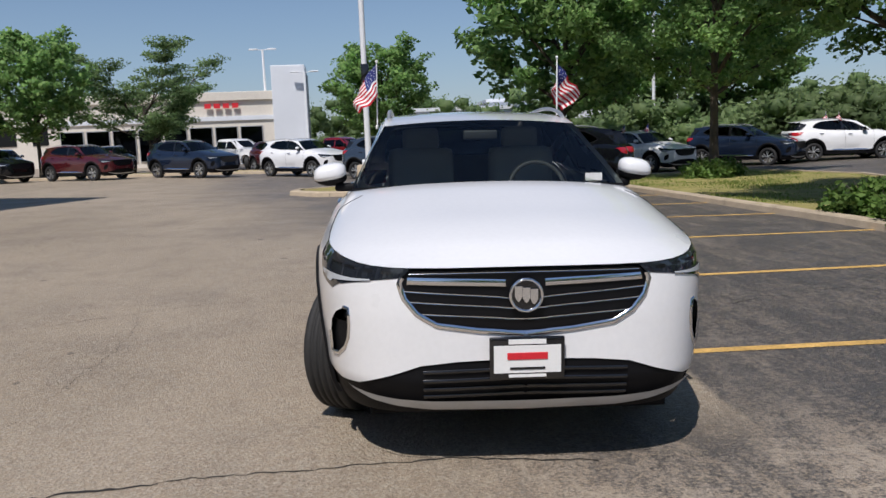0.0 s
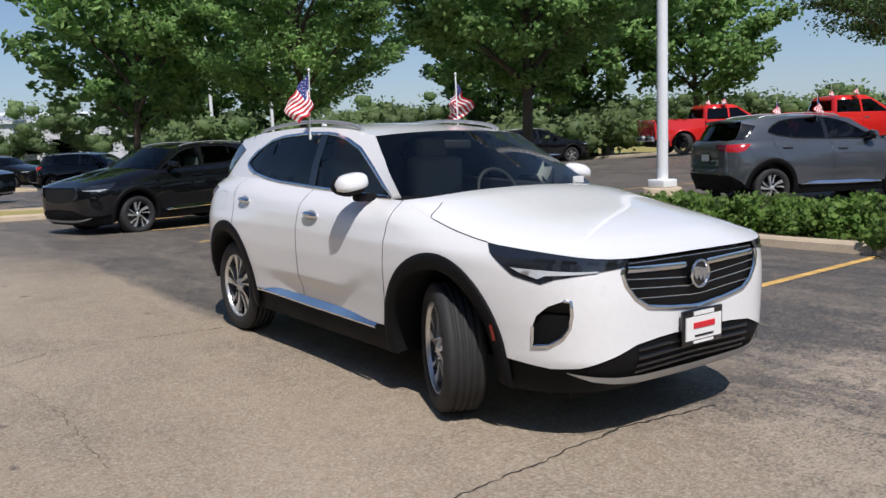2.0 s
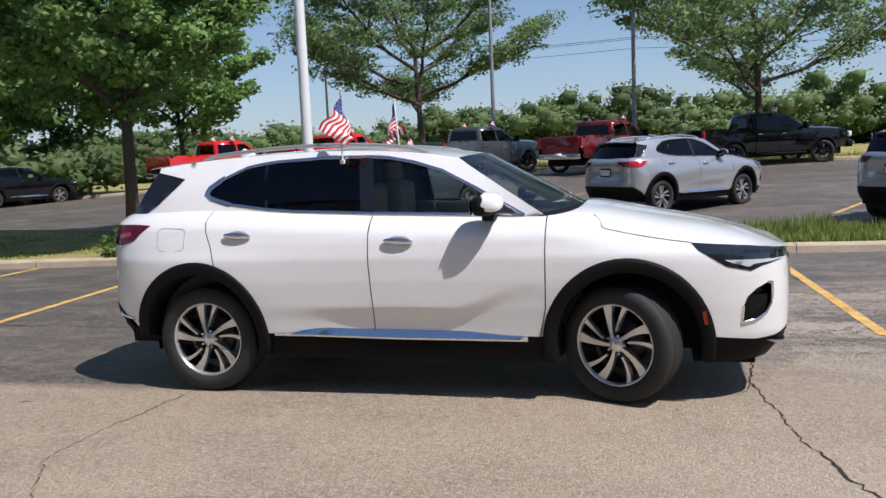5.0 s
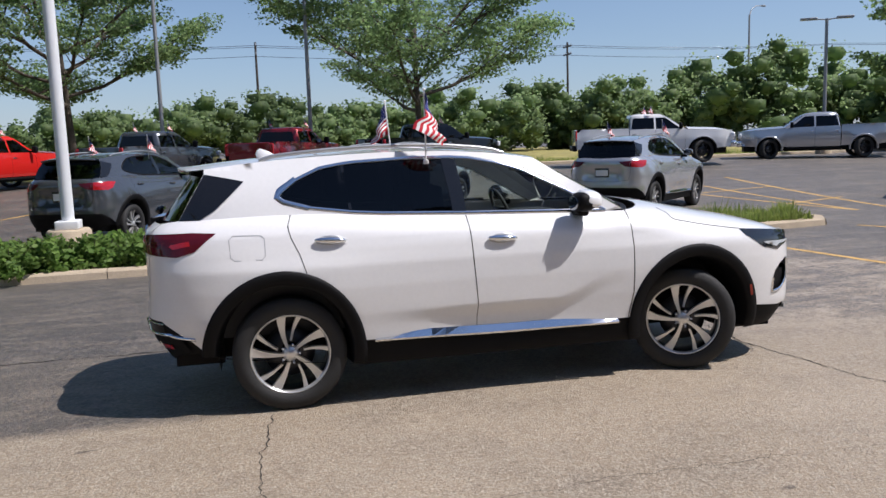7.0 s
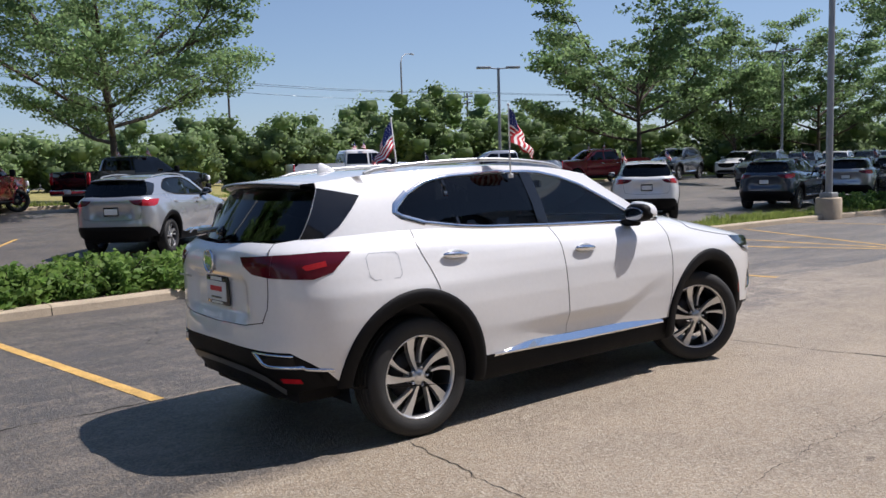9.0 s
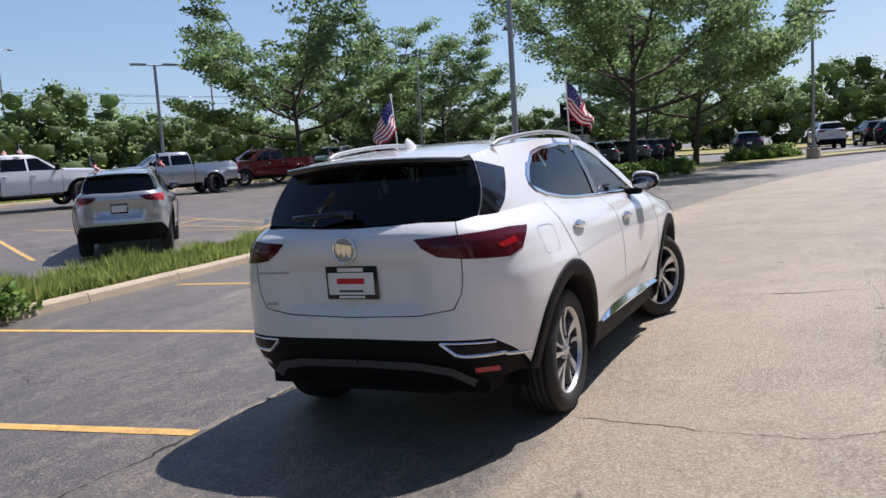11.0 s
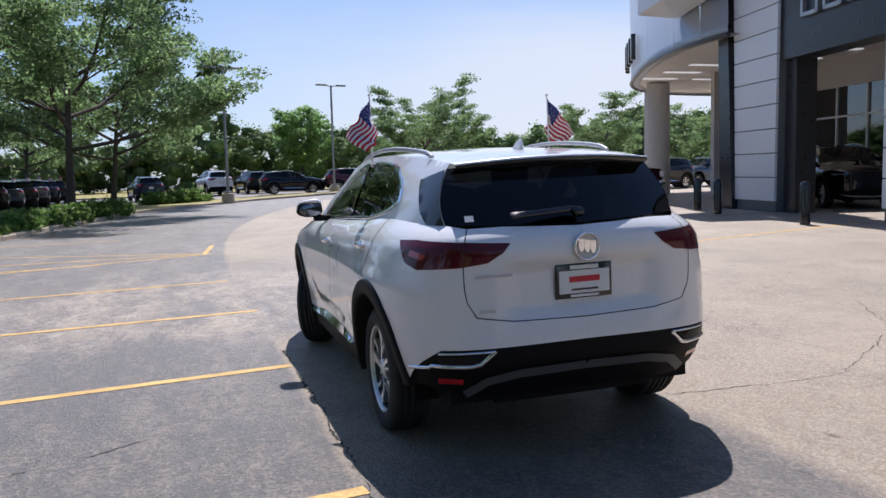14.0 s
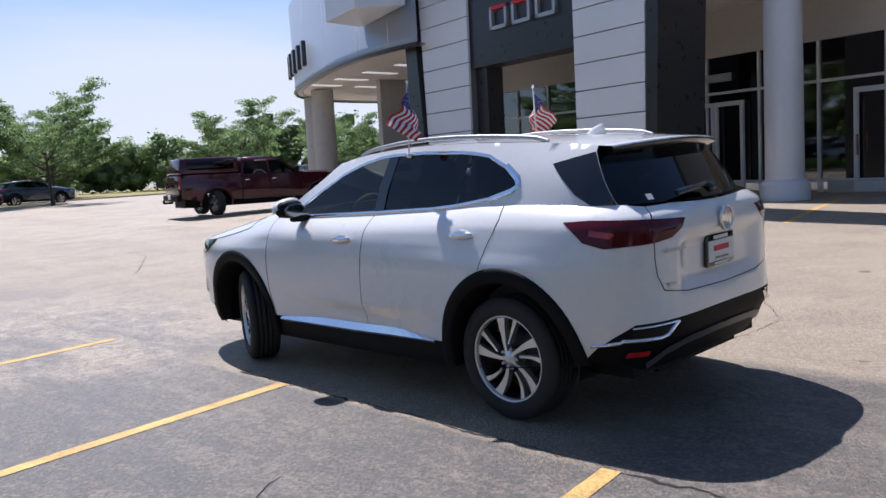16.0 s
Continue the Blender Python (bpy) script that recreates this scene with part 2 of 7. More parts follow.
    l.new(rng(mid, 0.3, 0.7, 0.45, 0.62), p.inputs["Roughness"])
    l.new(rng(sheen, 0.0, 1.0, 0.4, 0.8), p.inputs["Specular IOR Level"])
    l.new(op("MULTIPLY", sheen, 0.13), p.inputs["Coat Weight"])
    p.inputs["Coat Roughness"].default_value, p.inputs["Coat IOR"].default_value = 0.55, 1.7
    bp = n.new("ShaderNodeBump")
    bp.inputs["Strength"].default_value, bp.inputs["Distance"].default_value = 0.75, 0.010
    l.new(op("ADD", chip.outputs["Distance"], grain), bp.inputs["Height"])
    l.new(bp.outputs[0], p.inputs["Normal"])
    return m


WHITE = paint("white_pearl_paint", (0.80, 0.80, 0.80), rough=0.3)
PAINTS = dict(
    white=WHITE, black=paint("black_paint", (0.005, 0.0055, 0.007)), navy=paint("navy_paint", (0.015, 0.025, 0.05), 0.3),
    maroon=paint("maroon_paint", (0.09, 0.012, 0.016), 0.3), red=paint("red_paint", (0.62, 0.02, 0.015)),
    cherry=paint("cherry_paint", (0.22, 0.012, 0.02), 0.3), grey=paint("grey_metallic_paint", (0.10, 0.11, 0.125), 0.5),
    silver=paint("silver_metallic_paint", (0.50, 0.51, 0.53), 0.6), slate=paint("slate_blue_paint", (0.05, 0.07, 0.10), 0.4),
    plum=paint("dark_plum_paint", (0.055, 0.012, 0.018), 0.2))
GLASS = glass("clear_auto_glass", (0.80, 0.86, 0.82))
TINT = glass("dark_privacy_glass", (0.035, 0.04, 0.045))
MIDTINT = glass("tinted_glass", (0.42, 0.48, 0.46))
SHOPGLASS = glass("shop_window_glass", (0.34, 0.38, 0.38), 2.3)
PLASTIC = mat("black_textured_plastic", (0.006, 0.006, 0.007), 0.6, vary=0.2, fine=400, bump=0.1, spec=0.16)
GRILLE = mat("black_grille", (0.006, 0.006, 0.007), 0.35, vary=0.15, spec=0.25)
GLOSSBLACK = mat("gloss_black", (0.01, 0.01, 0.011), 0.12, vary=0.1, coat=0.5)
TYRE = mat("tyre_rubber", (0.022, 0.022, 0.022), 0.75, vary=0.25, scale=20, fine=200, bump=0.15)
# dark base colour stands in for dark surroundings reflected in the mirrors
MIRROR = mat("dark_reflection_mirror_glass", (0.20, 0.21, 0.23), 0.04, 1.0, vary=0.03)
CHROME = mat("chrome", (0.82, 0.83, 0.85), 0.08, 1.0, vary=0.03)
ALLOY = mat("machined_alloy", (0.72, 0.72, 0.71), 0.32, 0.8, vary=0.06, fine=300)
DARKALLOY = mat("dark_alloy", (0.05, 0.05, 0.055), 0.35, 0.7)
SATIN = mat("satin_silver", (0.45, 0.46, 0.47), 0.35, 0.6, vary=0.06)
LAMPGREY = mat("frosted_lamp_strip", (0.50, 0.53, 0.56), 0.2, vary=0.1, scale=30, coat=0.5)
LAMPWHITE = mat("white_lamp_lens", (0.85, 0.87, 0.9), 0.15, vary=0.03, coat=0.6)
LAMPDARK = mat("smoked_lamp_lens", (0.015, 0.018, 0.024), 0.06, vary=0.1, coat=1.0)
LAMPRED = mat("red_lamp_lens", (0.42, 0.010, 0.014), 0.1, vary=0.25, scale=25, coat=1.0)
LAMPDEEP = mat("deep_red_lamp_lens", (0.085, 0.006, 0.012), 0.08, vary=0.15, scale=20, coat=0.2, spec=0.3)
SKID = mat("dark_grey_skid_plastic", (0.10, 0.105, 0.11), 0.45, 0.2, vary=0.08)
AMBER = mat("dark_red_marker_lens", (0.22, 0.02, 0.01), 0.2)
SEAT = mat("grey_seat_cloth", (0.46, 0.46, 0.44), 0.8, vary=0.15, fine=200, bump=0.2)
TRIM = mat("dark_cabin_trim", (0.03, 0.03, 0.032), 0.6)
SIGNWHITE = mat("white_card", (0.8, 0.8, 0.78), 0.5, vary=0.04)
SIGNBLACK = mat("matt_black_sign", (0.006, 0.006, 0.008), 0.7, vary=0.1, spec=0.1)
SIGNRED = mat("red_print", (0.62, 0.02, 0.03), 0.5)
BLUE = mat("flag_blue", (0.02, 0.03, 0.16), 0.8, vary=0.15)
RED = mat("flag_red", (0.50, 0.012, 0.025), 0.8, vary=0.15)
CLOTH = mat("flag_white", (0.8, 0.79, 0.77), 0.8, vary=0.06)
YELLOW = mat("yellow_line_paint", (0.60, 0.37, 0.11), 0.7, vary=0.5, scale=5, fine=60, bump=0.3)
CONCRETE = mat("concrete", (0.47, 0.38, 0.27), 0.85, vary=0.25, scale=2.5, fine=60, bump=0.4)
CRACK = mat("crack_tar", (0.02, 0.018, 0.016), 0.9, vary=0.3)
LAWN = mat("lawn", (0.30, 0.26, 0.085), 0.9, vary=0.45, scale=1.2, fine=40, bump=0.8)
SOIL = mat("brown_mulch", (0.09, 0.06, 0.04), 0.95, vary=0.4, scale=5, fine=60, bump=0.8)
POLEWHITE = mat("white_pole_paint", (0.78, 0.79, 0.80), 0.45, vary=0.05)
POLEGREY = mat("grey_pole_metal", (0.30, 0.31, 0.32), 0.5, 0.2, vary=0.1)
BARK = mat("bark", (0.075, 0.06, 0.045), 0.9, vary=0.35, scale=8, fine=60, bump=0.8)
MAPLE = leaf("maple_leaves", (0.17, 0.32, 0.10), (0.37, 0.55, 0.19), 0.5, 0.62)
LOCUST = leaf("locust_leaves", (0.15, 0.25, 0.10), (0.29, 0.40, 0.17), 0.5, 0.68)
FAR = leaf("far_tree_leaves", (0.18, 0.265, 0.12), (0.31, 0.41, 0.18), 0.12, 0.66)
FIR = leaf("spruce_needles", (0.07, 0.12, 0.055), (0.12, 0.18, 0.08))
SHRUB = leaf("shrub_leaves", (0.11, 0.21, 0.045), (0.24, 0.36, 0.09), 2.0)
GRASS = leaf("grass_blades", (0.17, 0.25, 0.05), (0.36, 0.40, 0.12), 1.5)
PANEL = mat("white_metal_panel", (0.74, 0.76, 0.79), 0.4, 0.1, vary=0.05, scale=0.6)
DARKPANEL = mat("charcoal_panel", (0.03, 0.031, 0.034), 0.3, vary=0.12)
GREYPANEL = mat("grey_cladding", (0.17, 0.175, 0.185), 0.45, 0.2, vary=0.08)
DOORFRAME = mat("pale_door_aluminium", (0.70, 0.71, 0.72), 0.45, 0.2, vary=0.05)
STUCCO = mat("grey_stucco", (0.50, 0.49, 0.47), 0.85, vary=0.1, fine=120, bump=0.2)
CREAM = mat("cream_stucco", (0.66, 0.61, 0.53), 0.85, vary=0.08, fine=80, bump=0.2)
CANOPY = mat("silver_canopy_metal", (0.36, 0.40, 0.45), 0.4, 0.35, vary=0.06, scale=0.5)
UPPER = mat("pale_render", (0.52, 0.49, 0.46), 0.85, vary=0.06, fine=120, bump=0.1)
SOFFIT = mat("soffit_board", (0.84, 0.82, 0.80), 0.8, vary=0.06)
SOFFITLAMP = mat("lit_soffit_lamp", (0.85, 0.86, 0.88), 0.4)
SOFFITLAMP.node_tree.nodes["Principled BSDF"].inputs["Emission Color"].default_value = (1, 0.97, 0.92, 1)
SOFFITLAMP.node_tree.nodes["Principled BSDF"].inputs["Emission Strength"].default_value = 0.3
INDOORLAMP = mat("lit_indoor_lamp", (0.85, 0.86, 0.88), 0.4)
INDOORLAMP.node_tree.nodes["Principled BSDF"].inputs["Emission Color"].default_value = (1, 0.97, 0.92, 1)
INDOORLAMP.node_tree.nodes["Principled BSDF"].inputs["Emission Strength"].default_value = 4.0
ASPHALT = asphalt()


# ---------------------------------------------------------------- mesh helpers
def link(name, bm, material, parent=None, label="", smooth=True):
    me = bpy.data.meshes.new(name)
    bm.to_mesh(me)
    bm.free()
    for m in material if isinstance(material, (list, tuple)) else (material,):
        me.materials.append(m)
    if smooth:
        me.polygons.foreach_set("use_smooth", [True] * len(me.polygons))
    ob = new(name, me)
    ob.parent = parent
    return tagged(ob, label)


def part(name, bm, material, parent, label="", smooth=True):
    """One mesh object under a thing or a part."""
    return link(name, bm, material, parent, label, smooth)


def thing(name, m, label, category, group="", kind=""):
    ob = new(name)
    ob.empty_display_size = 0.2
    ob.matrix_world = m
    return tagged(ob, label, category, group, kind)


def mesh_of(verts, faces):
    me = bpy.data.meshes.new("tmp")
    me.from_pydata([tuple(v) for v in verts], [], faces)
    bm = bmesh.new()
    bm.from_mesh(me)
    bpy.data.meshes.remove(me)
    return bm


def box(bm, c, s, m=None, bevel=0.0):
    """A box of size s about c, optionally turned by m and bevelled."""
    b = bmesh.new()
    bmesh.ops.create_cube(b, size=1, matrix=Matrix.Translation(c) @ Matrix.Diagonal((*s, 1)))
    if bevel:
        bmesh.ops.bevel(b, geom=b.edges[:], offset=bevel, segments=2, affect="EDGES", profile=0.6)
    if m is not None:
        b.transform(m)
    me = bpy.data.meshes.new("tmp")
    b.to_mesh(me), b.free()
    bm.from_mesh(me)
    bpy.data.meshes.remove(me)
    return bm


def tube(bm, pts, radii, sides=10, cap=True):
    """A tapered tube along points."""
    rings, up = [], Vector((0, 0, 1))
    pts = [Vector(p) for p in pts]
    for i, p in enumerate(pts):
        d = (pts[min(i + 1, len(pts) - 1)] - pts[max(i - 1, 0)]).normalized()
        u = d.cross(up if abs(d.z) < 0.95 else Vector((1, 0, 0))).normalized()
        w = d.cross(u)
        r = radii[i] if hasattr(radii, "__len__") else radii
        rings.append([bm.verts.new(p + (u * math.cos(2 * math.pi * k / sides) + w * math.sin(2 * math.pi * k / sides)) * r) for k in range(sides)])
    for a, b in zip(rings, rings[1:]):
        for k in range(sides):
            bm.faces.new((a[k], a[(k + 1) % sides], b[(k + 1) % sides], b[k]))
    if cap:
        for ring in (rings[0][::-1], rings[-1]):
            bm.faces.new([bm.verts.new(v.co) for v in ring])
    return bm


def lathe(bm, profile, axis="x", sides=48, m=None):
    """Profile of (along the axis, radius), spun about it."""
    n = len(profile)
    vs = []
    for k in range(sides):
        a = 2 * math.pi * k / sides
        for u, r in profile:
            v = Vector((u, r * math.cos(a), r * math.sin(a))) if axis == "x" else Vector((r * math.cos(a), r * math.sin(a), u))
            vs.append(bm.verts.new(m @ v if m is not None else v))
    for k in range(sides):
        for j in range(n - 1):
            a, b = k * n + j, (k + 1) % sides * n + j
            bm.faces.new((vs[a], vs[b], vs[b + 1], vs[a + 1]))
    return bm


def grid(bm, rows):
    """A sheet through rows of points."""
    vv = [[bm.verts.new(p) for p in row] for row in rows]
    for a, b in zip(vv, vv[1:]):
        for k in range(len(a) - 1):
            bm.faces.new((a[k], a[k + 1], b[k + 1], b[k]))
    return bm


def inside(pts, poly):
    """Which of the points lie in the polygon."""
    x, y = pts[:, 0], pts[:, 1]
    hit = np.zeros(len(pts), bool)
    for (ax, ay), (bx, by) in zip(poly, np.roll(poly, -1, axis=0)):
        if ay != by:
            hit ^= ((ay > y) != (by > y)) & (x < (bx - ax) * (y - ay) / (by - ay) + ax)
    return hit


def dense(poly, step, closed=True):
    out = []
    pts = [np.array(p, float) for p in poly]
    for a, b in zip(pts, pts[1:] + pts[:1] if closed else pts[1:]):
        k = max(1, int(np.ceil(np.linalg.norm(b - a) / step)))
        out += [a + (b - a) * i / k for i in range(k)]
    if not closed:
        out.append(pts[-1])
    return out


def panel(outer, holes, place, step):
    """Vertices and triangles of a flat outline with holes, bent into space by place(u, v)."""
    from mathutils.geometry import delaunay_2d_cdt
    rings = [dense(r, step) for r in (outer, *holes)]
    verts, edges = [], []
    for r in rings:
        k = len(verts)
        verts += [Vector(p) for p in r]
        edges += [(k + i, k + (i + 1) % len(r)) for i in range(len(r))]
    o = np.array(rings[0])
    lo, hi = o.min(0), o.max(0)
    gx, gy = np.meshgrid(np.arange(lo[0] + step / 2, hi[0], step), np.arange(lo[1] + step / 2, hi[1], step))
    g = np.c_[gx.ravel(), gy.ravel()]
    ok = inside(g, o)
    for r in rings[1:]:
        ok &= ~inside(g, np.array(r))
    allr = np.array([p for r in rings for p in r])
    g = g[ok]
    if len(g):
        far = np.array([np.min(np.abs(allr - q).sum(1)) > step * 0.5 for q in g])
        verts += [Vector(p) for p in g[far]]
    v2, _, faces, *_ = delaunay_2d_cdt(verts, edges, [], 0, 1e-5)
    cen = np.array([sum((v2[i] for i in f), Vector((0, 0))) / len(f) for f in faces])
    ok = inside(cen, o)
    for r in rings[1:]:
        ok &= ~inside(cen, np.array(r))
    return [place(*v) for v in v2], [tuple(f) for f, k in zip(faces, ok) if k]


def add(bm, made, flip=False):
    vs = [bm.verts.new(v) for v in made[0]]
    for f in made[1]:
        try:
            bm.faces.new([vs[i] for i in (f[::-1] if flip else f)])
        except ValueError:
            pass
    loose = [v for v in vs if not v.link_faces]
    bmesh.ops.delete(bm, geom=loose, context="VERTS")
    return bm


def ramp(x, *pairs):
    return float(np.interp(x, [p[0] for p in pairs], [p[1] for p in pairs]))


def smooth01(x):
    x = min(max(x, 0.0), 1.0)
    return x * x * (3 - 2 * x)


def height(x, y):
    """The lot falls 1.2 degrees towards the stalls and gently to the north, and rises again in the east."""
    z = -0.021 * min(max(x, -12), 8)
    z -= 0.0105 * min(max(y - 6.5, 0.0), 90.0) * (1 - smooth01((x - 8) / 12))
    rise = 0.62 * smooth01((x - 7.5) / 20) * (1 - smooth01((y - 12) / 16)) * smooth01((y + 75) / 40)
    return z + rise


def ground_pose(x, y, heading=0.0, up=0.0):
    return pose(x, y, height(x, y) + up, 0, 0, heading)


# ---------------------------------------------------------------- crossover
NF, MF, NR, MR = 5.4, 5.4, 8.0, 4.6
AXLE, TYRE_R, ARCH_R = 1.39, 0.362, 0.527
ARCH_F, ARCH_B, ARCH_W = -1.43, 1.42, 0.95


def front_len(z):
    return ramp(z, (0.18, 2.24), (0.30, 2.36), (0.42, 2.41), (0.70, 2.41), (0.93, 2.395), (1.2, 2.34))


def rear_len(z):
    return ramp(z, (0.22, 2.06), (0.35, 2.17), (0.52, 2.275), (0.62, 2.285), (0.75, 2.272), (0.95, 2.276), (1.10, 2.287), (1.17, 2.265), (1.26, 2.15))


def top_line(y):
    """Height of the hood cut and the window line along the side."""
    return sum(_top(y + d) for d in (-0.10, -0.05, 0.0, 0.05, 0.10)) / 5


def _top(y):
    return ramp(y, (-2.41, 0.912), (-2.35, 0.920), (-2.25, 0.942), (-2.05, 0.962), (-1.80, 0.980), (-1.5, 1.028), (-1.2, 1.095), (-0.93, 1.165), (-0.80, 1.145), (0.08, 1.175), (0.75, 1.205), (1.15, 1.235), (1.5, 1.24), (2.05, 1.225))


def half_width(z):
    return ramp(z, (0.2, 0.89), (0.32, 0.93), (0.45, 0.945), (0.6, 0.957), (0.78, 0.962), (0.92, 0.955), (1.02, 0.932), (1.15, 0.888), (1.3, 0.86))


_q = np.linspace(0, 1, 600)
_th = np.unique(np.r_[np.linspace(0, np.pi, 1200), np.arccos(_q ** (NF / 2)), np.pi - np.arccos(_q ** (NR / 2))])
_c, _s = np.abs(np.cos(_th)), np.sin(_th)
_fr = _th < np.pi / 2
_bx = 0.935 * np.where(_fr, _s ** (2 / MF), _s ** (2 / MR))
_by = np.where(_fr, -2.4 * _c ** (2 / NF), 2.24 * _c ** (2 / NR))
_len = np.r_[0, np.cumsum(np.hypot(np.diff(_bx), np.diff(_by)))]


def th_of(s):
    return float(np.interp(s, _len, _th))


def wall(s, z, off=0.0):
    """The body's side at s metres round from the nose's middle, z up, pushed out by off (its half towards -x)."""
    def at(q):
        th = np.interp(q, _len, _th)
        c, sn = abs(math.cos(th)), max(math.sin(th), 0.0)
        if th < math.pi / 2:
            x, y = sn ** (2 / MF), -front_len(z) * c ** (2 / NF)
        else:
            x, y = sn ** (2 / MR), rear_len(z) * c ** (2 / NR)
        return x, y
    x, y = at(s)
    w = half_width(z)
    t = (z - top_line(y) + 0.13) / 0.13
    w -= ramp(y, (-1.9, 0.025), (-1.2, 0.05), (-0.8, 0.085)) * max(t, 0) ** 2
    # doors that tuck in under a crease which climbs towards the front wheel, and a haunch over each wheel
    mid = smooth01(1 - abs(y + 0.05) / 1.0)
    crease = 0.56 + 0.15 * smooth01((-y - 0.35) / 0.5)
    w -= 0.034 * mid * smooth01((crease + 0.05 - z) / 0.11) * smooth01((z - 0.36) / 0.16 + 0.35)
    if th_of(s) > math.pi / 2:
        # the number-plate recess in the tailgate
        y -= 0.042 * smooth01((0.50 - x * w) / 0.16) * smooth01((z - 0.73) / 0.07) * smooth01((1.06 - z) / 0.09) * smooth01((y - 2.0) / 0.15)
    w += 0.016 * (math.exp(-((y + AXLE) / 0.55) ** 2) + math.exp(-((y - AXLE) / 0.55) ** 2)) * smooth01((z - 0.45) / 0.3) * smooth01((1.02 - z) / 0.15)
    p = Vector((-x * w, y, z))
    if off:
        a, b = at(max(s - 0.01, 0)), at(s + 0.01)
        d = Vector((-(b[0] - a[0]) * w, b[1] - a[1], 0))
        n = Vector((-d.y, d.x, 0))
        if n.length > 1e-6:
            p += n.normalized() * off
    return p


def sx(x, z, rear=False):
    """The s at which the nose (or tail) is x off the middle at height z."""
    q = min(abs(x) / half_width(z), 1)
    th = math.asin(min(q ** ((MR if rear else MF) / 2), 1))
    th = math.pi - th if rear else th
    return float(np.interp(th, _th, _len))


def sy(y, z):
    """The s at which the side is at y along the car at height z."""
    if y < 0:
        th = math.acos(min((-y / front_len(z)) ** (NF / 2), 1))
    else:
        th = math.pi - math.acos(min((y / rear_len(z)) ** (NR / 2), 1))
    return float(np.interp(th, _th, _len))


def F(x, z):
    return (sx(x, z), z)


def B(x, z):
    return (sx(x, z, True), z)


def S(y, z):
    return (sy(y, z), z)


def arch(yc, r, z0, z1, n=22):
    """Points of a wheel arch about yc, from the front end at height z0 over the top to the rear end at z1."""
    a0, a1 = math.pi - math.asin((z0 - TYRE_R) / r), math.asin((z1 - TYRE_R) / r)
    return [S(yc + ARCH_W * r * math.cos(a0 + (a1 - a0) * i / n), TYRE_R + r * math.sin(a0 + (a1 - a0) * i / n)) for i in range(n + 1)]


def outward(bm, way):
    """Turns the faces of a pane to look the given way."""
    way = Vector(way)
    bm.normal_update()
    for f in bm.faces:
        if f.normal.dot(way) < 0:
            f.normal_flip()
    return bm


def edge_line(y0, y1, n=10):
    return [S(y0 + (y1 - y0) * i / n, top_line(y0 + (y1 - y0) * i / n)) for i in range(n + 1)]


def both(name, outer, holes, material, parent, step, off=0.0, label="", joined=True):
    """A piece of the skin on both flanks: one mesh, or one each, shaded by the skin's true slope."""
    seen = []

    def put(q, z):
        a, b, c, d = wall(max(q - 0.012, 0), z), wall(q + 0.012, z), wall(q, z - 0.012), wall(q, z + 0.012)
        nrm = (d - c).cross(b - a)
        seen.append(nrm.normalized() if nrm.length > 1e-9 else Vector((0, -1 if q < 2 else 1, 0)))
        return wall(q, z, off)

    verts, faces = panel(outer, holes, put, step)
    made = []
    for sd in (1, -1):
        bm = bmesh.new()
        lay = bm.verts.layers.float_vector.new("slope")
        vs = [bm.verts.new(Vector((v.x * sd, v.y, v.z))) for v in verts]
        for v, nrm in zip(vs, seen):
            v[lay] = Vector((nrm.x * sd, nrm.y, nrm.z))
        for f in faces:
            bm.faces.new([vs[k] for k in (f[::-1] if sd > 0 else f)])
        bmesh.ops.delete(bm, geom=[v for v in vs if not v.link_faces], context="VERTS")
        made.append(bm)
    if joined:
        tmp = bpy.data.meshes.new("tmp")
        made[1].to_mesh(tmp), made[1].free()
        made[0].from_mesh(tmp)
        bpy.data.meshes.remove(tmp)
        made = made[:1]
    out = []
    for bm in made:
        ob = part(name, bm, material, parent, label)
        nrm = np.zeros(len(ob.data.vertices) * 3, dtype=np.float32)
        ob.data.attributes["slope"].data.foreach_get("vector", nrm)
        ob.data.attributes.remove(ob.data.attributes["slope"])
        ob.data.normals_split_custom_set_from_vertices(nrm.reshape(-1, 3))
        out.append(ob)
    return out


def ribbon(bm, line, wide, off, side=1, place=None, thick=0.0):
    """A strip along a line of (s, z), lying off the skin."""
    pts = [np.array(p) for p in line]
    rows = []
    for i, p in enumerate(pts):
        d = pts[min(i + 1, len(pts) - 1)] - pts[max(i - 1, 0)]
        nrm = np.array((-d[1], d[0])) / max(np.hypot(*d), 1e-9) * wide / 2
        put = place or wall
        a, m_, b = put(*(p - nrm), off * 0.2), put(*p, off + thick), put(*(p + nrm), off * 0.2)
        if thick == 0.0:
            a, b = put(*(p - nrm), off), put(*(p + nrm), off)
        rows.append([Vector((v.x * side, v.y, v.z)) for v in (a, m_, b)])
    return grid(bm, rows)


def roof_z(y):
    return ramp(y, (-0.6, 1.475), (-0.36, 1.535), (-0.15, 1.570), (0.0, 1.588), (0.25, 1.606), (0.5, 1.614), (0.75, 1.613), (1.0, 1.606), (1.4, 1.588), (1.65, 1.568), (1.86, 1.544), (2.05, 1.51))


def roof_x(y):
    return ramp(y, (-0.95, 0.67), (-0.36, 0.620), (0.3, 0.622), (1.2, 0.608), (1.8, 0.575), (2.05, 0.56))


def cabin(y, z, off=0.0):
    """The flank of the glasshouse."""
    zt = top_line(y)
    xb = -wall(sy(y, zt), zt).x
    t = (z - zt) / max(roof_z(y) - zt, 0.05)
    return Vector((-(xb + (roof_x(y) - xb) * t + 0.018 * math.sin(math.pi * min(max(t, 0), 1)) + off), y, z))


def a_line(t):
    return (-0.93 + 0.57 * t, 1.165 + 0.365 * t)


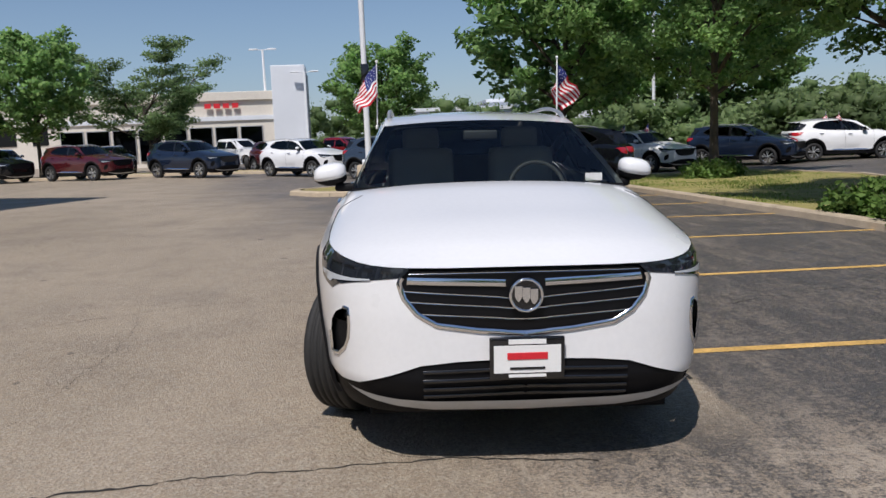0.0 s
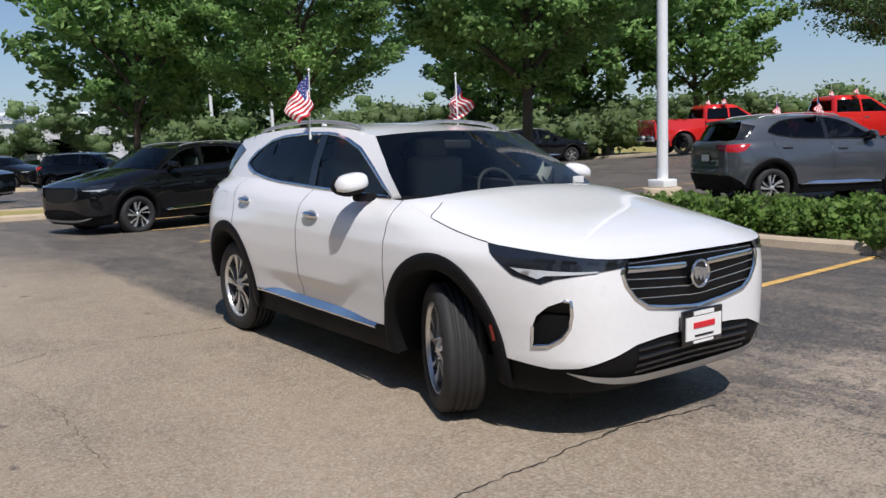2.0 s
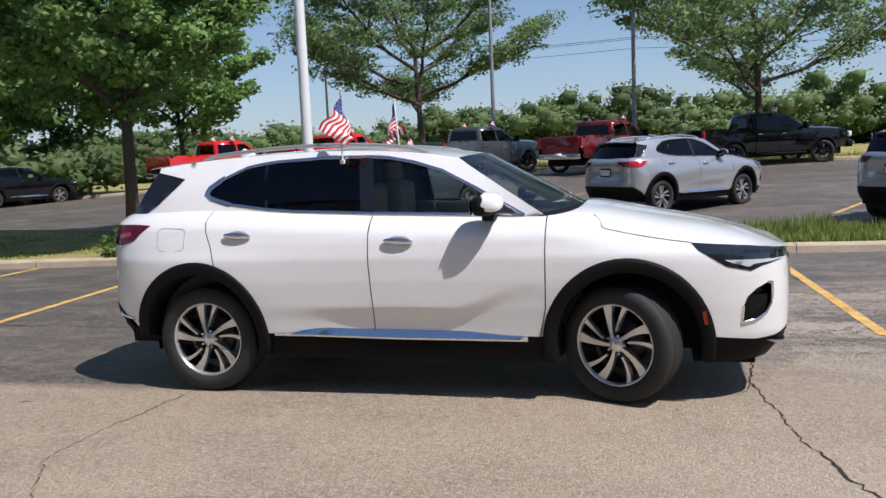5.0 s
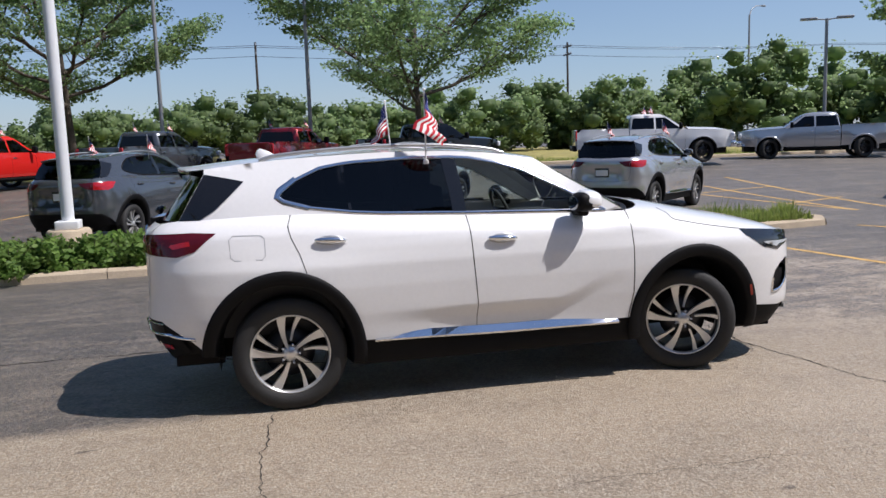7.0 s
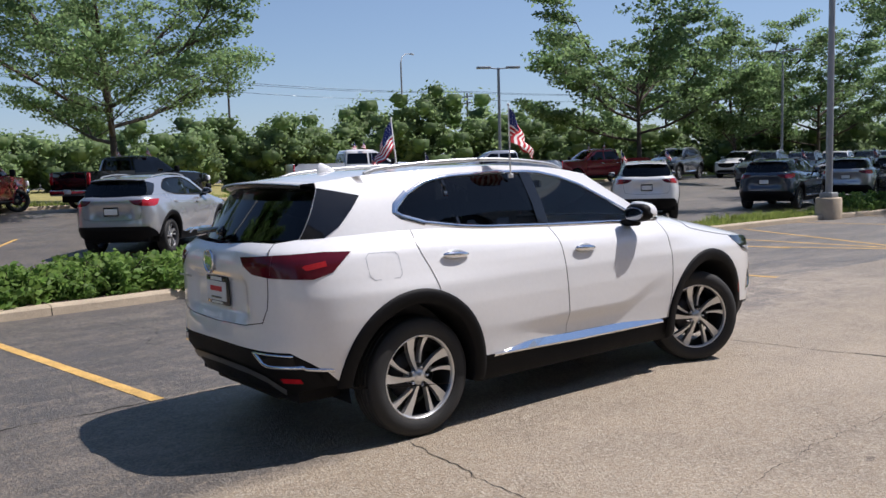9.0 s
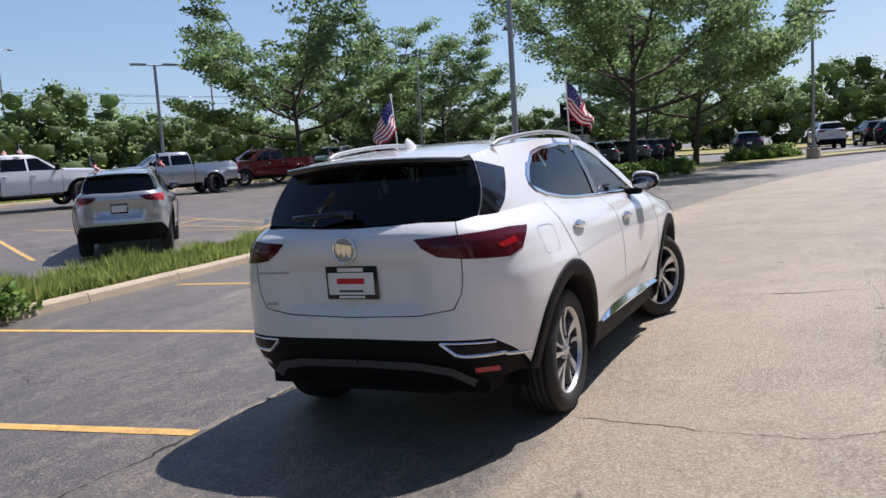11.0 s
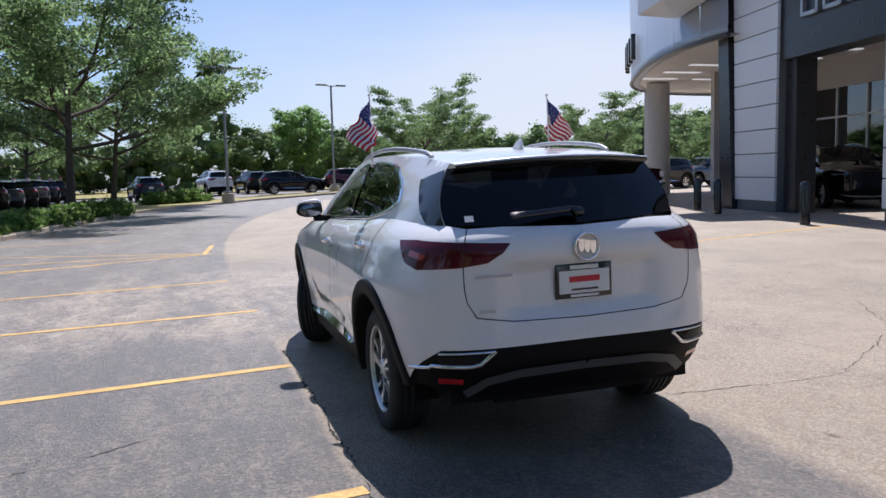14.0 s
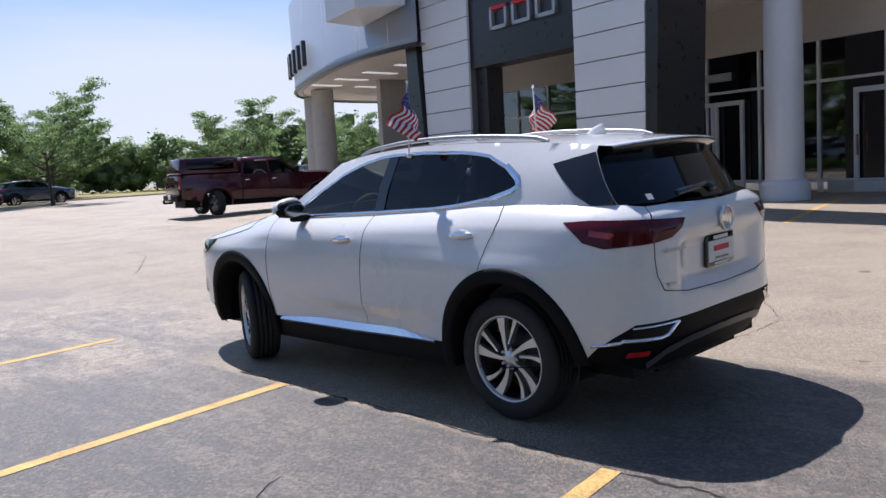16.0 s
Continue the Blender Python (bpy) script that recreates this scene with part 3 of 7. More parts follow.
def d_line(t):
    return (1.86 + 0.17 * t, 1.515 - 0.29 * t)


def wheel(parent, x, y, steer, n_sides=56, fine=True, bright=True):
    """Tyre, rim barrel, ten spokes in pairs, hub cap and brake disc, its face towards -x when x is negative."""
    side = -1 if x < 0 else 1
    root = lathe(bmesh.new(), [(-0.10, 0.245), (-0.09, 0.258), (0.085, 0.258), (0.10, 0.252), (0.098, 0.243), (0.0, 0.235), (-0.10, 0.245)], sides=n_sides)
    w = part("wheel", root, DARKALLOY, parent)
    w.matrix_local = pose(x, y, TYRE_R, 0, 0, (0 if side > 0 else 180) + steer)
    prof = [(-0.10, 0.252), (-0.115, 0.268), (-0.119, 0.305), (-0.112, 0.335), (-0.098, 0.352), (-0.088, 0.3585)]
    if fine:
        for g in (-0.055, -0.018, 0.018, 0.055):
            prof += [(g - 0.006, 0.362), (g - 0.005, 0.354), (g + 0.005, 0.354), (g + 0.006, 0.362)]
    else:
        prof += [(-0.05, 0.362), (0.05, 0.362)]
    prof += [(0.088, 0.3585), (0.098, 0.352), (0.112, 0.335), (0.119, 0.305), (0.115, 0.268), (0.10, 0.252)]
    part("tyre", lathe(bmesh.new(), prof, sides=n_sides), TYRE, w)
    bm = bmesh.new()
    for k in range(5):
        a = 2 * math.pi * k / 5 + 0.5
        # a broad spoke and a slim one beside it, both widening to the rim
        for ang, r0, w0, w1 in (((0.24, 0.0), 0.03, 0.019, 0.066), ((-0.26, -0.47), 0.085, 0.013, 0.034)):
            rows = []
            for i in range(6):
                t = i / 5
                r, q = r0 + (0.253 - r0) * t, a + ang[0] + (ang[1] - ang[0]) * t
                wd = w0 + (w1 - w0) * t ** 1.7
                depth = 0.090 - 0.014 * math.sin(math.pi * t * 0.9)
                c, sn = math.cos(q), math.sin(q)
                rows.append([Vector((depth + e, r * c - o * wd * sn, r * sn + o * wd * c)) for o, e in ((-0.5, -0.04), (-0.5, 0), (0.5, 0), (0.5, -0.04))])
            grid(bm, rows)
    part("spokes", bm, ALLOY if bright else DARKALLOY, w, "machined silver spokes" if bright else "", smooth=False)
    bm = lathe(bmesh.new(), [(0.05, 0.0), (0.05, 0.052), (0.086, 0.046), (0.091, 0.030), (0.094, 0.026), (0.095, 0.0)], sides=max(12, n_sides // 2))
    part("hub_cap", bm, ALLOY if bright else DARKALLOY, w)
    bm = lathe(bmesh.new(), [(0.0, 0.06), (0.0, 0.16), (-0.02, 0.16), (-0.02, 0.06)], sides=max(12, n_sides // 2))
    if n_sides > 16:
        part("brake_disc", bm, DARKALLOY, w)
    else:
        bm.free()
    if fine:
        bm = lathe(bmesh.new(), [(0.080, 0.238), (0.098, 0.243), (0.104, 0.248), (0.104, 0.254), (0.095, 0.256)], sides=n_sides)
        part("rim_lip", bm, ALLOY, w)
        for k in range(5):
            a = 2 * math.pi * k / 5
            bm = lathe(bmesh.new(), [(0.07, 0.0), (0.086, 0.0), (0.086, 0.008), (0.07, 0.009)], sides=8, m=Matrix.Translation((0.004, 0.058 * math.cos(a), 0.058 * math.sin(a))))
            part("lug_nut", bm, CHROME, w)
    return w


def plate_on(parent, m, name, fine=True):
    """A dealer's plate in a black frame; its print is plain bars."""
    bm = box(bmesh.new(), (0, 0, 0), (0.32, 0.018, 0.18), bevel=0.006)
    f = part(name, bm, GLOSSBLACK, parent, "black frame with a white dealer plate")
    f.matrix_local = m
    part("plate", box(bmesh.new(), (0, -0.011, -0.004), (0.285, 0.006, 0.118)), SIGNWHITE, f, smooth=False)
    if fine:
        part("header_bar", box(bmesh.new(), (0, -0.0115, 0.071), (0.16, 0.005, 0.020)), SIGNWHITE, f, smooth=False)
        part("footer_bar", box(bmesh.new(), (0, -0.0115, -0.076), (0.16, 0.005, 0.012)), SIGNWHITE, f, smooth=False)
        bm = bmesh.new()
        box(bm, (0, -0.0155, 0.010), (0.172, 0.004, 0.030), bevel=0.0015)
        part("red_print", bm, SIGNRED, f, smooth=False)
        bm = bmesh.new()
        lathe(bm, [(-0.0145, 0.99), (-0.0165, 1.0), (-0.0165, 1.03), (-0.0145, 1.04)], axis="z", sides=40, m=Matrix.Rotation(radians(90), 4, "X") @ Matrix.Diagonal((0.118, 0.05, 1, 1)))
        part("oval", bm, SIGNRED, f, smooth=False)
        part("small_print", box(bmesh.new(), (0, -0.0155, -0.043), (0.15, 0.003, 0.010)), GLOSSBLACK, f, smooth=False)
    return f


def badge(parent, m, name, field=None):
    """A ringed three-shield emblem."""
    ring = lathe(bmesh.new(), [(0, 0.060), (0.012, 0.062), (0.016, 0.068), (0.012, 0.074), (0, 0.076), (0, 0.060)], axis="z", sides=36)
    r = part(name, ring, CHROME, parent, "round chrome emblem")
    r.matrix_local = m
    part("disc", lathe(bmesh.new(), [(0.001, 0.0), (0.004, 0.062)], axis="z", sides=30), field or GLOSSBLACK, r)
    for k in (-1, 0, 1):
        shape = [(-0.016, 0.033), (0.016, 0.033), (0.016, -0.010), (0.008, -0.026), (0.0, -0.034), (-0.008, -0.026), (-0.016, -0.010)]
        bm = bmesh.new()
        lid, rim_ = [bm.verts.new((x + k * 0.033, y - k * 0.006, 0.012)) for x, y in shape], [bm.verts.new((x * 1.12 + k * 0.033, y * 1.08 - k * 0.006, 0.003)) for x, y in shape]
        bm.faces.new(lid)
        for i in range(7):
            bm.faces.new((lid[i], rim_[i], rim_[(i + 1) % 7], lid[(i + 1) % 7]))
        bmesh.ops.recalc_face_normals(bm, faces=bm.faces[:])
        part("shield", bm, CHROME, r, smooth=False)


def crossover(m, colour, label, step=0.09, fine=False, group="", steer=0.0, name="parked_car", glass_front=None, rims=True, tail=None):
    """A crossover car, its nose towards -y of m."""
    body_paint = PAINTS[colour]
    car = thing(name, m, label, "car", group)
    A, holes = ARCH_R, []
    fog = [F(0.850, 0.600), F(0.843, 0.655), F(0.820, 0.702), F(0.780, 0.732), F(0.759, 0.730), F(0.756, 0.66), F(0.762, 0.60), F(0.780, 0.550), F(0.812, 0.510), F(0.846, 0.500)]
    lamp_low = [F(0.53, 0.880), F(0.64, 0.868), F(0.735, 0.850), F(0.80, 0.832), F(0.834, 0.806), S(-2.00, 0.838), S(-1.84, 0.938)]
    grille = [F(0.0, 0.640), F(0.2, 0.649), F(0.38, 0.676), F(0.462, 0.724), F(0.515, 0.79), F(0.538, 0.855), F(0.53, 0.880)]
    front = [F(0, 0.525), *grille, *lamp_low[1:], *edge_line(-1.80, -0.955, 12),
             S(-0.952, 0.95), S(-0.948, 0.6), S(-0.912, 0.42), *arch(ARCH_F, A, 0.42, 0.42)[::-1], F(0.80, 0.395), F(0.72, 0.405), F(0.58, 0.455), F(0.45, 0.50), F(0.3, 0.515)]
    fdoor = [*edge_line(-0.948, 0.185, 10), S(0.18, 0.9), S(0.160, 0.6), S(0.165, 0.42), S(-0.905, 0.42), S(-0.941, 0.6), S(-0.945, 0.95)]
    arc = [p for p in arch(ARCH_B, A, 0.42, 0.42)]
    left = [p for p in arc if p[0] < S(1.235, 0.86)[0]] + [S(1.2605, 0.861)]
    rest = [S(1.2635, 0.862)] + [p for p in arc if p[0] >= S(1.29, 0.86)[0]]
    rdoor = [*edge_line(0.192, 1.335, 12), S(1.30, 1.0), S(1.265, 0.885), *left[::-1], S(0.170, 0.42), S(0.165, 0.6), S(0.187, 0.9)]
    tail_out = [S(1.80, 1.150), S(1.95, 1.158), B(0.661, 1.150), B(0.661, 1.025), S(2.04, 1.012), S(1.93, 1.045)]
    tail_in = [B(0.6605, 1.150), B(0.41, 1.137), B(0.45, 1.09), B(0.53, 1.043), B(0.6605, 1.025)]
    quarter = [*edge_line(1.342, 2.03, 8), B(0.64, 1.21), B(0.635, 0.85), B(0.59, 0.768), B(0.4, 0.738), B(0.0, 0.728), B(0.0, 0.617), B(0.5, 0.614), B(0.76, 0.610), B(0.83, 0.545), S(2.0, 0.498), *rest[::-1], S(1.269, 0.885), S(1.305, 1.0)]
    gate = [B(0.635, 1.21), B(0.45, 1.215), B(0.2, 1.205), B(0.0, 1.20), B(0.0, 0.733), B(0.4, 0.743), B(0.585, 0.773), B(0.63, 0.85)]
    both("body", front, [fog], body_paint, car, step)
    both("front_door", fdoor, [], body_paint, car, step, joined=False)
    both("rear_door", rdoor, [], body_paint, car, step, joined=False)
    both("rear_quarter", quarter, [[(s, z - 0.0) for s, z in tail_out[:2]] + [B(0.668, 1.149), B(0.668, 1.026)] + tail_out[4:]], body_paint, car, step)
    both("tailgate", gate, [[B(0.625, 1.147), B(0.42, 1.135), B(0.455, 1.09), B(0.53, 1.047), B(0.625, 1.032)]], body_paint, car, step)
    both("tail_light", tail_out, [], LAMPDEEP if fine else LAMPRED, car, step, 0.004, "deep red lens", joined=False)
    both("tail_light_inner", tail_in, [], LAMPDEEP, car, step, 0.004, "deep red lens", joined=False)
    # plastic sill, bumper bottoms, arch trims and wells
    ring = [(0.0, 0.272), (0.0, 0.66), (_len[-1], 0.66), (_len[-1], 0.33), B(0.5, 0.33), B(0.8, 0.39), S(1.97, 0.40), S(1.87, 0.374), S(1.8, 0.358), S(0.9, 0.25), S(-1.9, 0.245), F(0.7, 0.255)]
    both("sill_cladding", ring, [arch(ARCH_F, 0.48, 0.24, 0.24), arch(ARCH_B, 0.48, 0.26, 0.38)], PLASTIC, car, max(step, 0.06), -0.02, "black plastic cladding")
    for yc in (ARCH_F, ARCH_B):
        for sd in (1, -1):
            rows = []
            for i in range(33):
                a = math.pi + 0.2 - (math.pi + (0.4 if yc < 0 else 0.16)) * i / 32
                row = []
                for r, o in ((0.435, -0.10), (0.452, -0.005), (0.460, 0.010), (0.515, 0.012), (0.538, 0.010), (0.543, -0.008)):
                    y, z = yc + ARCH_W * r * math.cos(a), max(TYRE_R + r * math.sin(a), 0.2)
                    p = wall(sy(y, z), z, o)
                    if o < -0.05:
                        p.x = -0.80
                    row.append(Vector((p.x * sd, p.y, p.z)))
                rows.append(row)
            part("arch_trim", grid(bmesh.new(), rows), PLASTIC, car)
            rows = [[Vector((-sd * x, yc + ARCH_W * 0.435 * math.cos(a), TYRE_R + 0.435 * math.sin(a))) for x in (0.81, 0.6, 0.42)] for a in [math.pi * 1.07 - math.pi * 1.14 * i / 20 for i in range(21)]]
            part("wheel_well", grid(bmesh.new(), rows), PLASTIC, car)
    bm = bmesh.new()
    # floor of the car, plus unseen boxes in the nose that stop sunlight leaking through
    box(bm, (0, 0, 0.27), (1.62, 1.7, 0.06)), box(bm, (0, 0.0, 0.40), (0.9, 4.2, 0.24)), box(bm, (0, 1.95, 0.40), (1.4, 0.3, 0.2)), box(bm, (0, -2.0, 0.52), (1.36, 0.36, 0.60)), box(bm, (0, -1.5, 0.55), (1.1, 0.8, 0.55))
    part("underbody_sun_block", bm, PLASTIC, car, smooth=False)
    # lamps and grille
    brow = [(q, top_line(wall(q, 0.93).y) - 0.002) for q in np.linspace(S(-2.2, 0.93)[0], F(0.50, 0.91)[0], 9)]
    lamp = [*lamp_low, *edge_line(-1.80, -2.15, 6), *brow]
    both("headlight", lamp, [], LAMPDARK, car, step, 0.003, "smoked headlight lens", joined=False)
    for sd in (1, -1):
        v, f = panel([S(-1.985, 0.878), S(-2.03, 0.858), F(0.838, 0.832), F(0.822, 0.848), F(0.735, 0.857), F(0.66, 0.866), F(0.66, 0.872), F(0.735, 0.870), F(0.815, 0.873)], [], lambda s, z: wall(s, z, 0.008), 0.04)
        bm = add(bmesh.new(), ([Vector((p.x * sd, p.y, p.z)) for p in v], f), sd < 0)
        part("running_light", bm, LAMPGREY, car, "white running-light strip")
    both("grille", [(0.0, 0.640), *grille[1:], F(0.50, 0.905), (0.0, 0.905)], [], GRILLE, car, step, -0.012, "black grille with chrome bars")
    both("lower_intake", [F(0.0, 0.525), F(0.3, 0.515), F(0.45, 0.50), F(0.58, 0.455), F(0.72, 0.405), F(0.62, 0.325), F(0.0, 0.325)], [], PLASTIC, car, step, -0.008)
    both("fog_vent", fog, [], GRILLE, car, step, -0.045, joined=False)
    both("front_skid_strip", [F(x, z) for x, z in ((0.0, 0.330), (0.4, 0.336), (0.55, 0.346), (0.66, 0.362), (0.76, 0.384), (0.66, 0.336), (0.55, 0.312), (0.4, 0.293), (0.0, 0.283))], [], SATIN, car, 0.05, 0.012, "silver skid strip")
    bm = bmesh.new()
    for sd in (1, -1):
        ribbon(bm, dense([B(x, z) for x, z in ((0.63, 0.36), (0.53, 0.435), (0.37, 0.466), (0.0, 0.474))], 0.05, False), 0.050, 0.012, sd)
    part("rear_skid_strip", bm, SKID if fine else PLASTIC, car)
    both("rear_valance", [B(0.0, 0.617), B(0.5, 0.614), B(0.76, 0.610), B(0.83, 0.545), B(0.83, 0.42), B(0.6, 0.33), B(0.0, 0.33)], [], PLASTIC, car, step, 0.0)
    for sd in (1, -1):
        rows = []
        for i in range(19):
            y = -0.83 + 1.68 * i / 18
            w_ = smooth01((0.82 - y) / 0.35) * (0.25 + 0.75 * smooth01((y + 0.85) / 0.5))
            zb = 0.402 + 0.018 * smooth01((y + 0.1) / 0.9)
            rows.append([Vector((p.x * sd, p.y, p.z)) for p in (wall(sy(y, 0.43), zb + 0.008 + 0.038 * w_, 0.004), wall(sy(y, 0.40), zb, 0.026), wall(sy(y, 0.38), zb - 0.013, 0.018))])
        part("door_strip", grid(bmesh.new(), rows), CHROME, car, "chrome door strip", smooth=False)
        for y, z in ((-0.02, 1.024), (1.105, 1.074)):
            bm = bmesh.new()
            bmesh.ops.create_uvsphere(bm, u_segments=14 if step < 0.15 else 6, v_segments=8 if step < 0.15 else 4, radius=1, matrix=Matrix.Diagonal((0.022, 0.105, 0.022, 1)))
            if fine:
                # a grey oval on the skin stands in for the hollow's shade
                cup = bmesh.new()
                bmesh.ops.create_uvsphere(cup, u_segments=20, v_segments=8, radius=1, matrix=Matrix.Diagonal((0.008, 0.092, 0.044, 1)))
                c_ = part("handle_recess_shade", cup, SATIN, car)
                p = wall(sy(y, z - 0.012), z - 0.012, -0.002)
                c_.matrix_local = pose(p.x * sd, p.y, p.z)
            h_ = part("door_handle", bm, CHROME if fine or colour in ("white",) else body_paint, car)
            p = wall(sy(y, z), z, 0.016)
            h_.matrix_local = pose(p.x * sd, p.y, p.z, 3, 0, 0)
        # mirror
        bm = bmesh.new()
        bmesh.ops.create_uvsphere(bm, u_segments=20 if step < 0.15 else 10, v_segments=12 if step < 0.15 else 6, radius=1)
        for v in bm.verts:
            v.co = Vector([math.copysign(abs(q) ** 0.72, q) for q in v.co])
            v.co = Vector((v.co.x * 0.102, v.co.y * (0.105 if v.co.y < 0 else 0.045), v.co.z * (0.074 if v.co.z > 0 else 0.034) - 0.016 * v.co.x * sd * -1))
        mr = part("mirror", bm, body_paint, car)
        mr.matrix_local = pose(-sd * 0.962, -0.60, 1.238)
        bm = bmesh.new()
        bmesh.ops.create_uvsphere(bm, u_segments=14 if step < 0.15 else 8, v_segments=8 if step < 0.15 else 4, radius=1, matrix=Matrix.Translation((0, 0.014, -0.018)) @ Matrix.Diagonal((0.107, 0.082, 0.052, 1)))
        part("mirror_base", box(bm, (sd * 0.10, 0.0, -0.078), (0.14, 0.08, 0.05), bevel=0.02), PLASTIC, mr)
        bm = bmesh.new()
        bmesh.ops.create_uvsphere(bm, u_segments=16 if step < 0.15 else 8, v_segments=8 if step < 0.15 else 4, radius=1, matrix=Matrix.Translation((0, 0.090, -0.010)) @ Matrix.Diagonal((0.090, 0.008, 0.050, 1)))
        rim = bmesh.new()
        bmesh.ops.create_uvsphere(rim, u_segments=20 if step < 0.15 else 8, v_segments=10 if step < 0.15 else 4, radius=1)
        for v in rim.verts:
            v.co = Vector([math.copysign(abs(q) ** 0.72, q) for q in v.co])
            v.co = Vector((v.co.x * 0.100, 0.03 + v.co.y * 0.058, v.co.z * 0.064 - 0.002))
        part("mirror_shell", rim, PLASTIC, mr, "black mirror back shell")
        part("mirror_glass", bm, MIRROR, mr)
        # roof rail
        pts = [Vector((-sd * (roof_x(y) - 0.03), y, roof_z(y) + 0.008 + 0.034 * math.sin(math.pi * min(max((y + 0.15) / 1.66, 0), 1)) ** 0.35)) for y in np.linspace(-0.15, 1.51, 22)]
        part("roof_rail", tube(bmesh.new(), pts[::1 if step < 0.15 else 3], 0.014, 8 if step < 0.15 else 5), SATIN, car, "silver roof rail")
    # hood
    n, bm, rows = 15, bmesh.new(), []
    s_tip = sy(-1.80, 0.975)
    nose = []
    for i in range(n + 1):
        s = s_tip * i / n
        y = wall(s, 0.93).y
        nose.append(wall(s, top_line(y)))
    e0 = nose[-1]
    for j in range(15):
        b = j / 14
        y = -1.80 + 0.87 * b
        e = wall(sy(y, top_line(y)), top_line(y))
        half = []
        for p in nose:
            xn = p.x / e0.x
            bow = (1 - b) + b * 0.22 / abs(nose[0].y - e0.y)
            crown = 0.062 * math.sin(math.pi * min(b + 0.08, 0.62)) * (1 - xn ** 2) ** 0.8 * smooth01(b * 6 + 0.1)
            crease = 0.003 * math.exp(-((abs(xn) - 0.62) / 0.26) ** 2) * smooth01(b * 3)
            half.append(Vector((xn * e.x, e.y + (p.y - e0.y) * bow, e.z + (p.z - e0.z) * (1 - b) ** 1.6 + crown + crease)))
        rows.append(half[::-1] + [Vector((-p.x, p.y, p.z)) for p in half[1:]])
    part("hood", grid(bm, rows), body_paint, car)
    hood_rows = rows
    # cowl, windscreen, roof, rear glass
    def sheet(edge, bow0, bow1, k0, k1, nr=10, nc=17):
        out = []
        for j in range(nr + 1):
            t = j / nr
            (y, z), bow, kk = edge(t), bow0 + (bow1 - bow0) * t, k0 + (k1 - k0) * t
            x = abs(cabin(y, z).x)
            out.append([Vector((x * q, y + bow * (1 - q * q), z + kk * (1 - q * q))) for q in np.linspace(-1, 1, nc)])
        return out
    part("cowl", grid(bmesh.new(), sheet(lambda t: (-0.96 + 0.05 * t, 1.150 + 0.022 * t), -0.22, -0.20, 0.03, 0.02, 2)), PLASTIC, car)
    ws = sheet(lambda t: a_line(0.02 + 0.98 * t), -0.20, -0.07, 0.02, 0.035)
    gl = part("windscreen", outward(grid(bmesh.new(), ws), (0, -1, 1)), glass_front or MIDTINT, car, "clear windscreen")
    bm = bmesh.new()
    roof = sheet(lambda t: (-0.36 + 2.22 * t, roof_z(-0.36 + 2.22 * t)), -0.07, 0.11, 0.030, 0.026, 24 if fine else 10)
    part("roof", grid(bm, roof), body_paint, car)
    lip = [[p + Vector((0, 0.0, 0)) for p in roof[-1]], [p + Vector((0, 0.09, -0.006)) for p in roof[-1]], [p + Vector((0, 0.095, -0.03)) for p in roof[-1]], [p + Vector((0, -0.02, -0.062)) for p in roof[-1]]]
    part("spoiler", grid(bmesh.new(), [lip[0], lip[1], [p + Vector((0, 0.002, -0.008)) for p in lip[1]]]), body_paint, car)
    part("spoiler_underside", grid(bmesh.new(), [[p + Vector((0, 0.001, -0.008)) for p in lip[1]], lip[2], lip[3]]), GLOSSBLACK, car, "gloss black spoiler underside")
    part("rear_window", outward(grid(bmesh.new(), sheet(d_line, 0.10, 0.15, 0.02, -0.012)), (0, 1, 0.5)), TINT, car, "dark rear window")
    opening = [(-0.81, 1.161), (0.20, 1.194), (0.75, 1.218), (0.95, 1.236), (1.22, 1.275), (1.37, 1.322), (1.405, 1.350), (1.385, 1.385), (1.29, 1.455), (1.13, 1.525), (0.985, 1.548), (0.9, 1.556), (0.55, 1.570), (0.25, 1.566), (0.12, 1.556), (-0.06, 1.520), (-0.26, 1.456), (-0.5, 1.333)]
    shell = [a_line(0), *[(y, top_line(y)) for y in np.linspace(-0.80, 2.03, 24)], *[d_line(1 - i / 5) for i in range(1, 6)], *[(y, roof_z(y)) for y in np.linspace(1.86, -0.36, 20)], a_line(0.75), a_line(0.5), a_line(0.25)]
    bm = bmesh.new()
    made = panel(shell, [opening], cabin, max(step, 0.05))
    add(bm, made), add(bm, ([Vector((-v.x, v.y, v.z)) for v in made[0]], made[1]), True)
    part("pillar_frame", bm, body_paint, car)
    panes = (("front_window", glass_front or MIDTINT, [(-0.81, 1.161), (0.20, 1.194), (0.25, 1.566), (0.12, 1.556), (-0.06, 1.520), (-0.26, 1.456), (-0.5, 1.333)]),
             ("rear_side_window", TINT, [(0.20, 1.194), (0.75, 1.218), (0.95, 1.236), (0.985, 1.548), (0.9, 1.556), (0.55, 1.570), (0.25, 1.566)]),
             ("quarter_window", TINT, [(0.95, 1.236), (1.22, 1.275), (1.37, 1.322), (1.405, 1.350), (1.385, 1.385), (1.29, 1.455), (1.13, 1.525), (0.985, 1.548)]))
    for sd in (1, -1):
        for nm, gm, poly in panes:
            v, f = panel(poly, [], lambda y, z: cabin(y, z, -0.006), 0.05 if fine else 0.12)
            part(nm, outward(add(bmesh.new(), ([Vector((p.x * sd, p.y, p.z)) for p in v], f)), (-sd, 0, 0.3)), gm, car, "dark tinted window" if gm is TINT else "")
        put = lambda y, z, o=0.0: cabin(y, z, o)
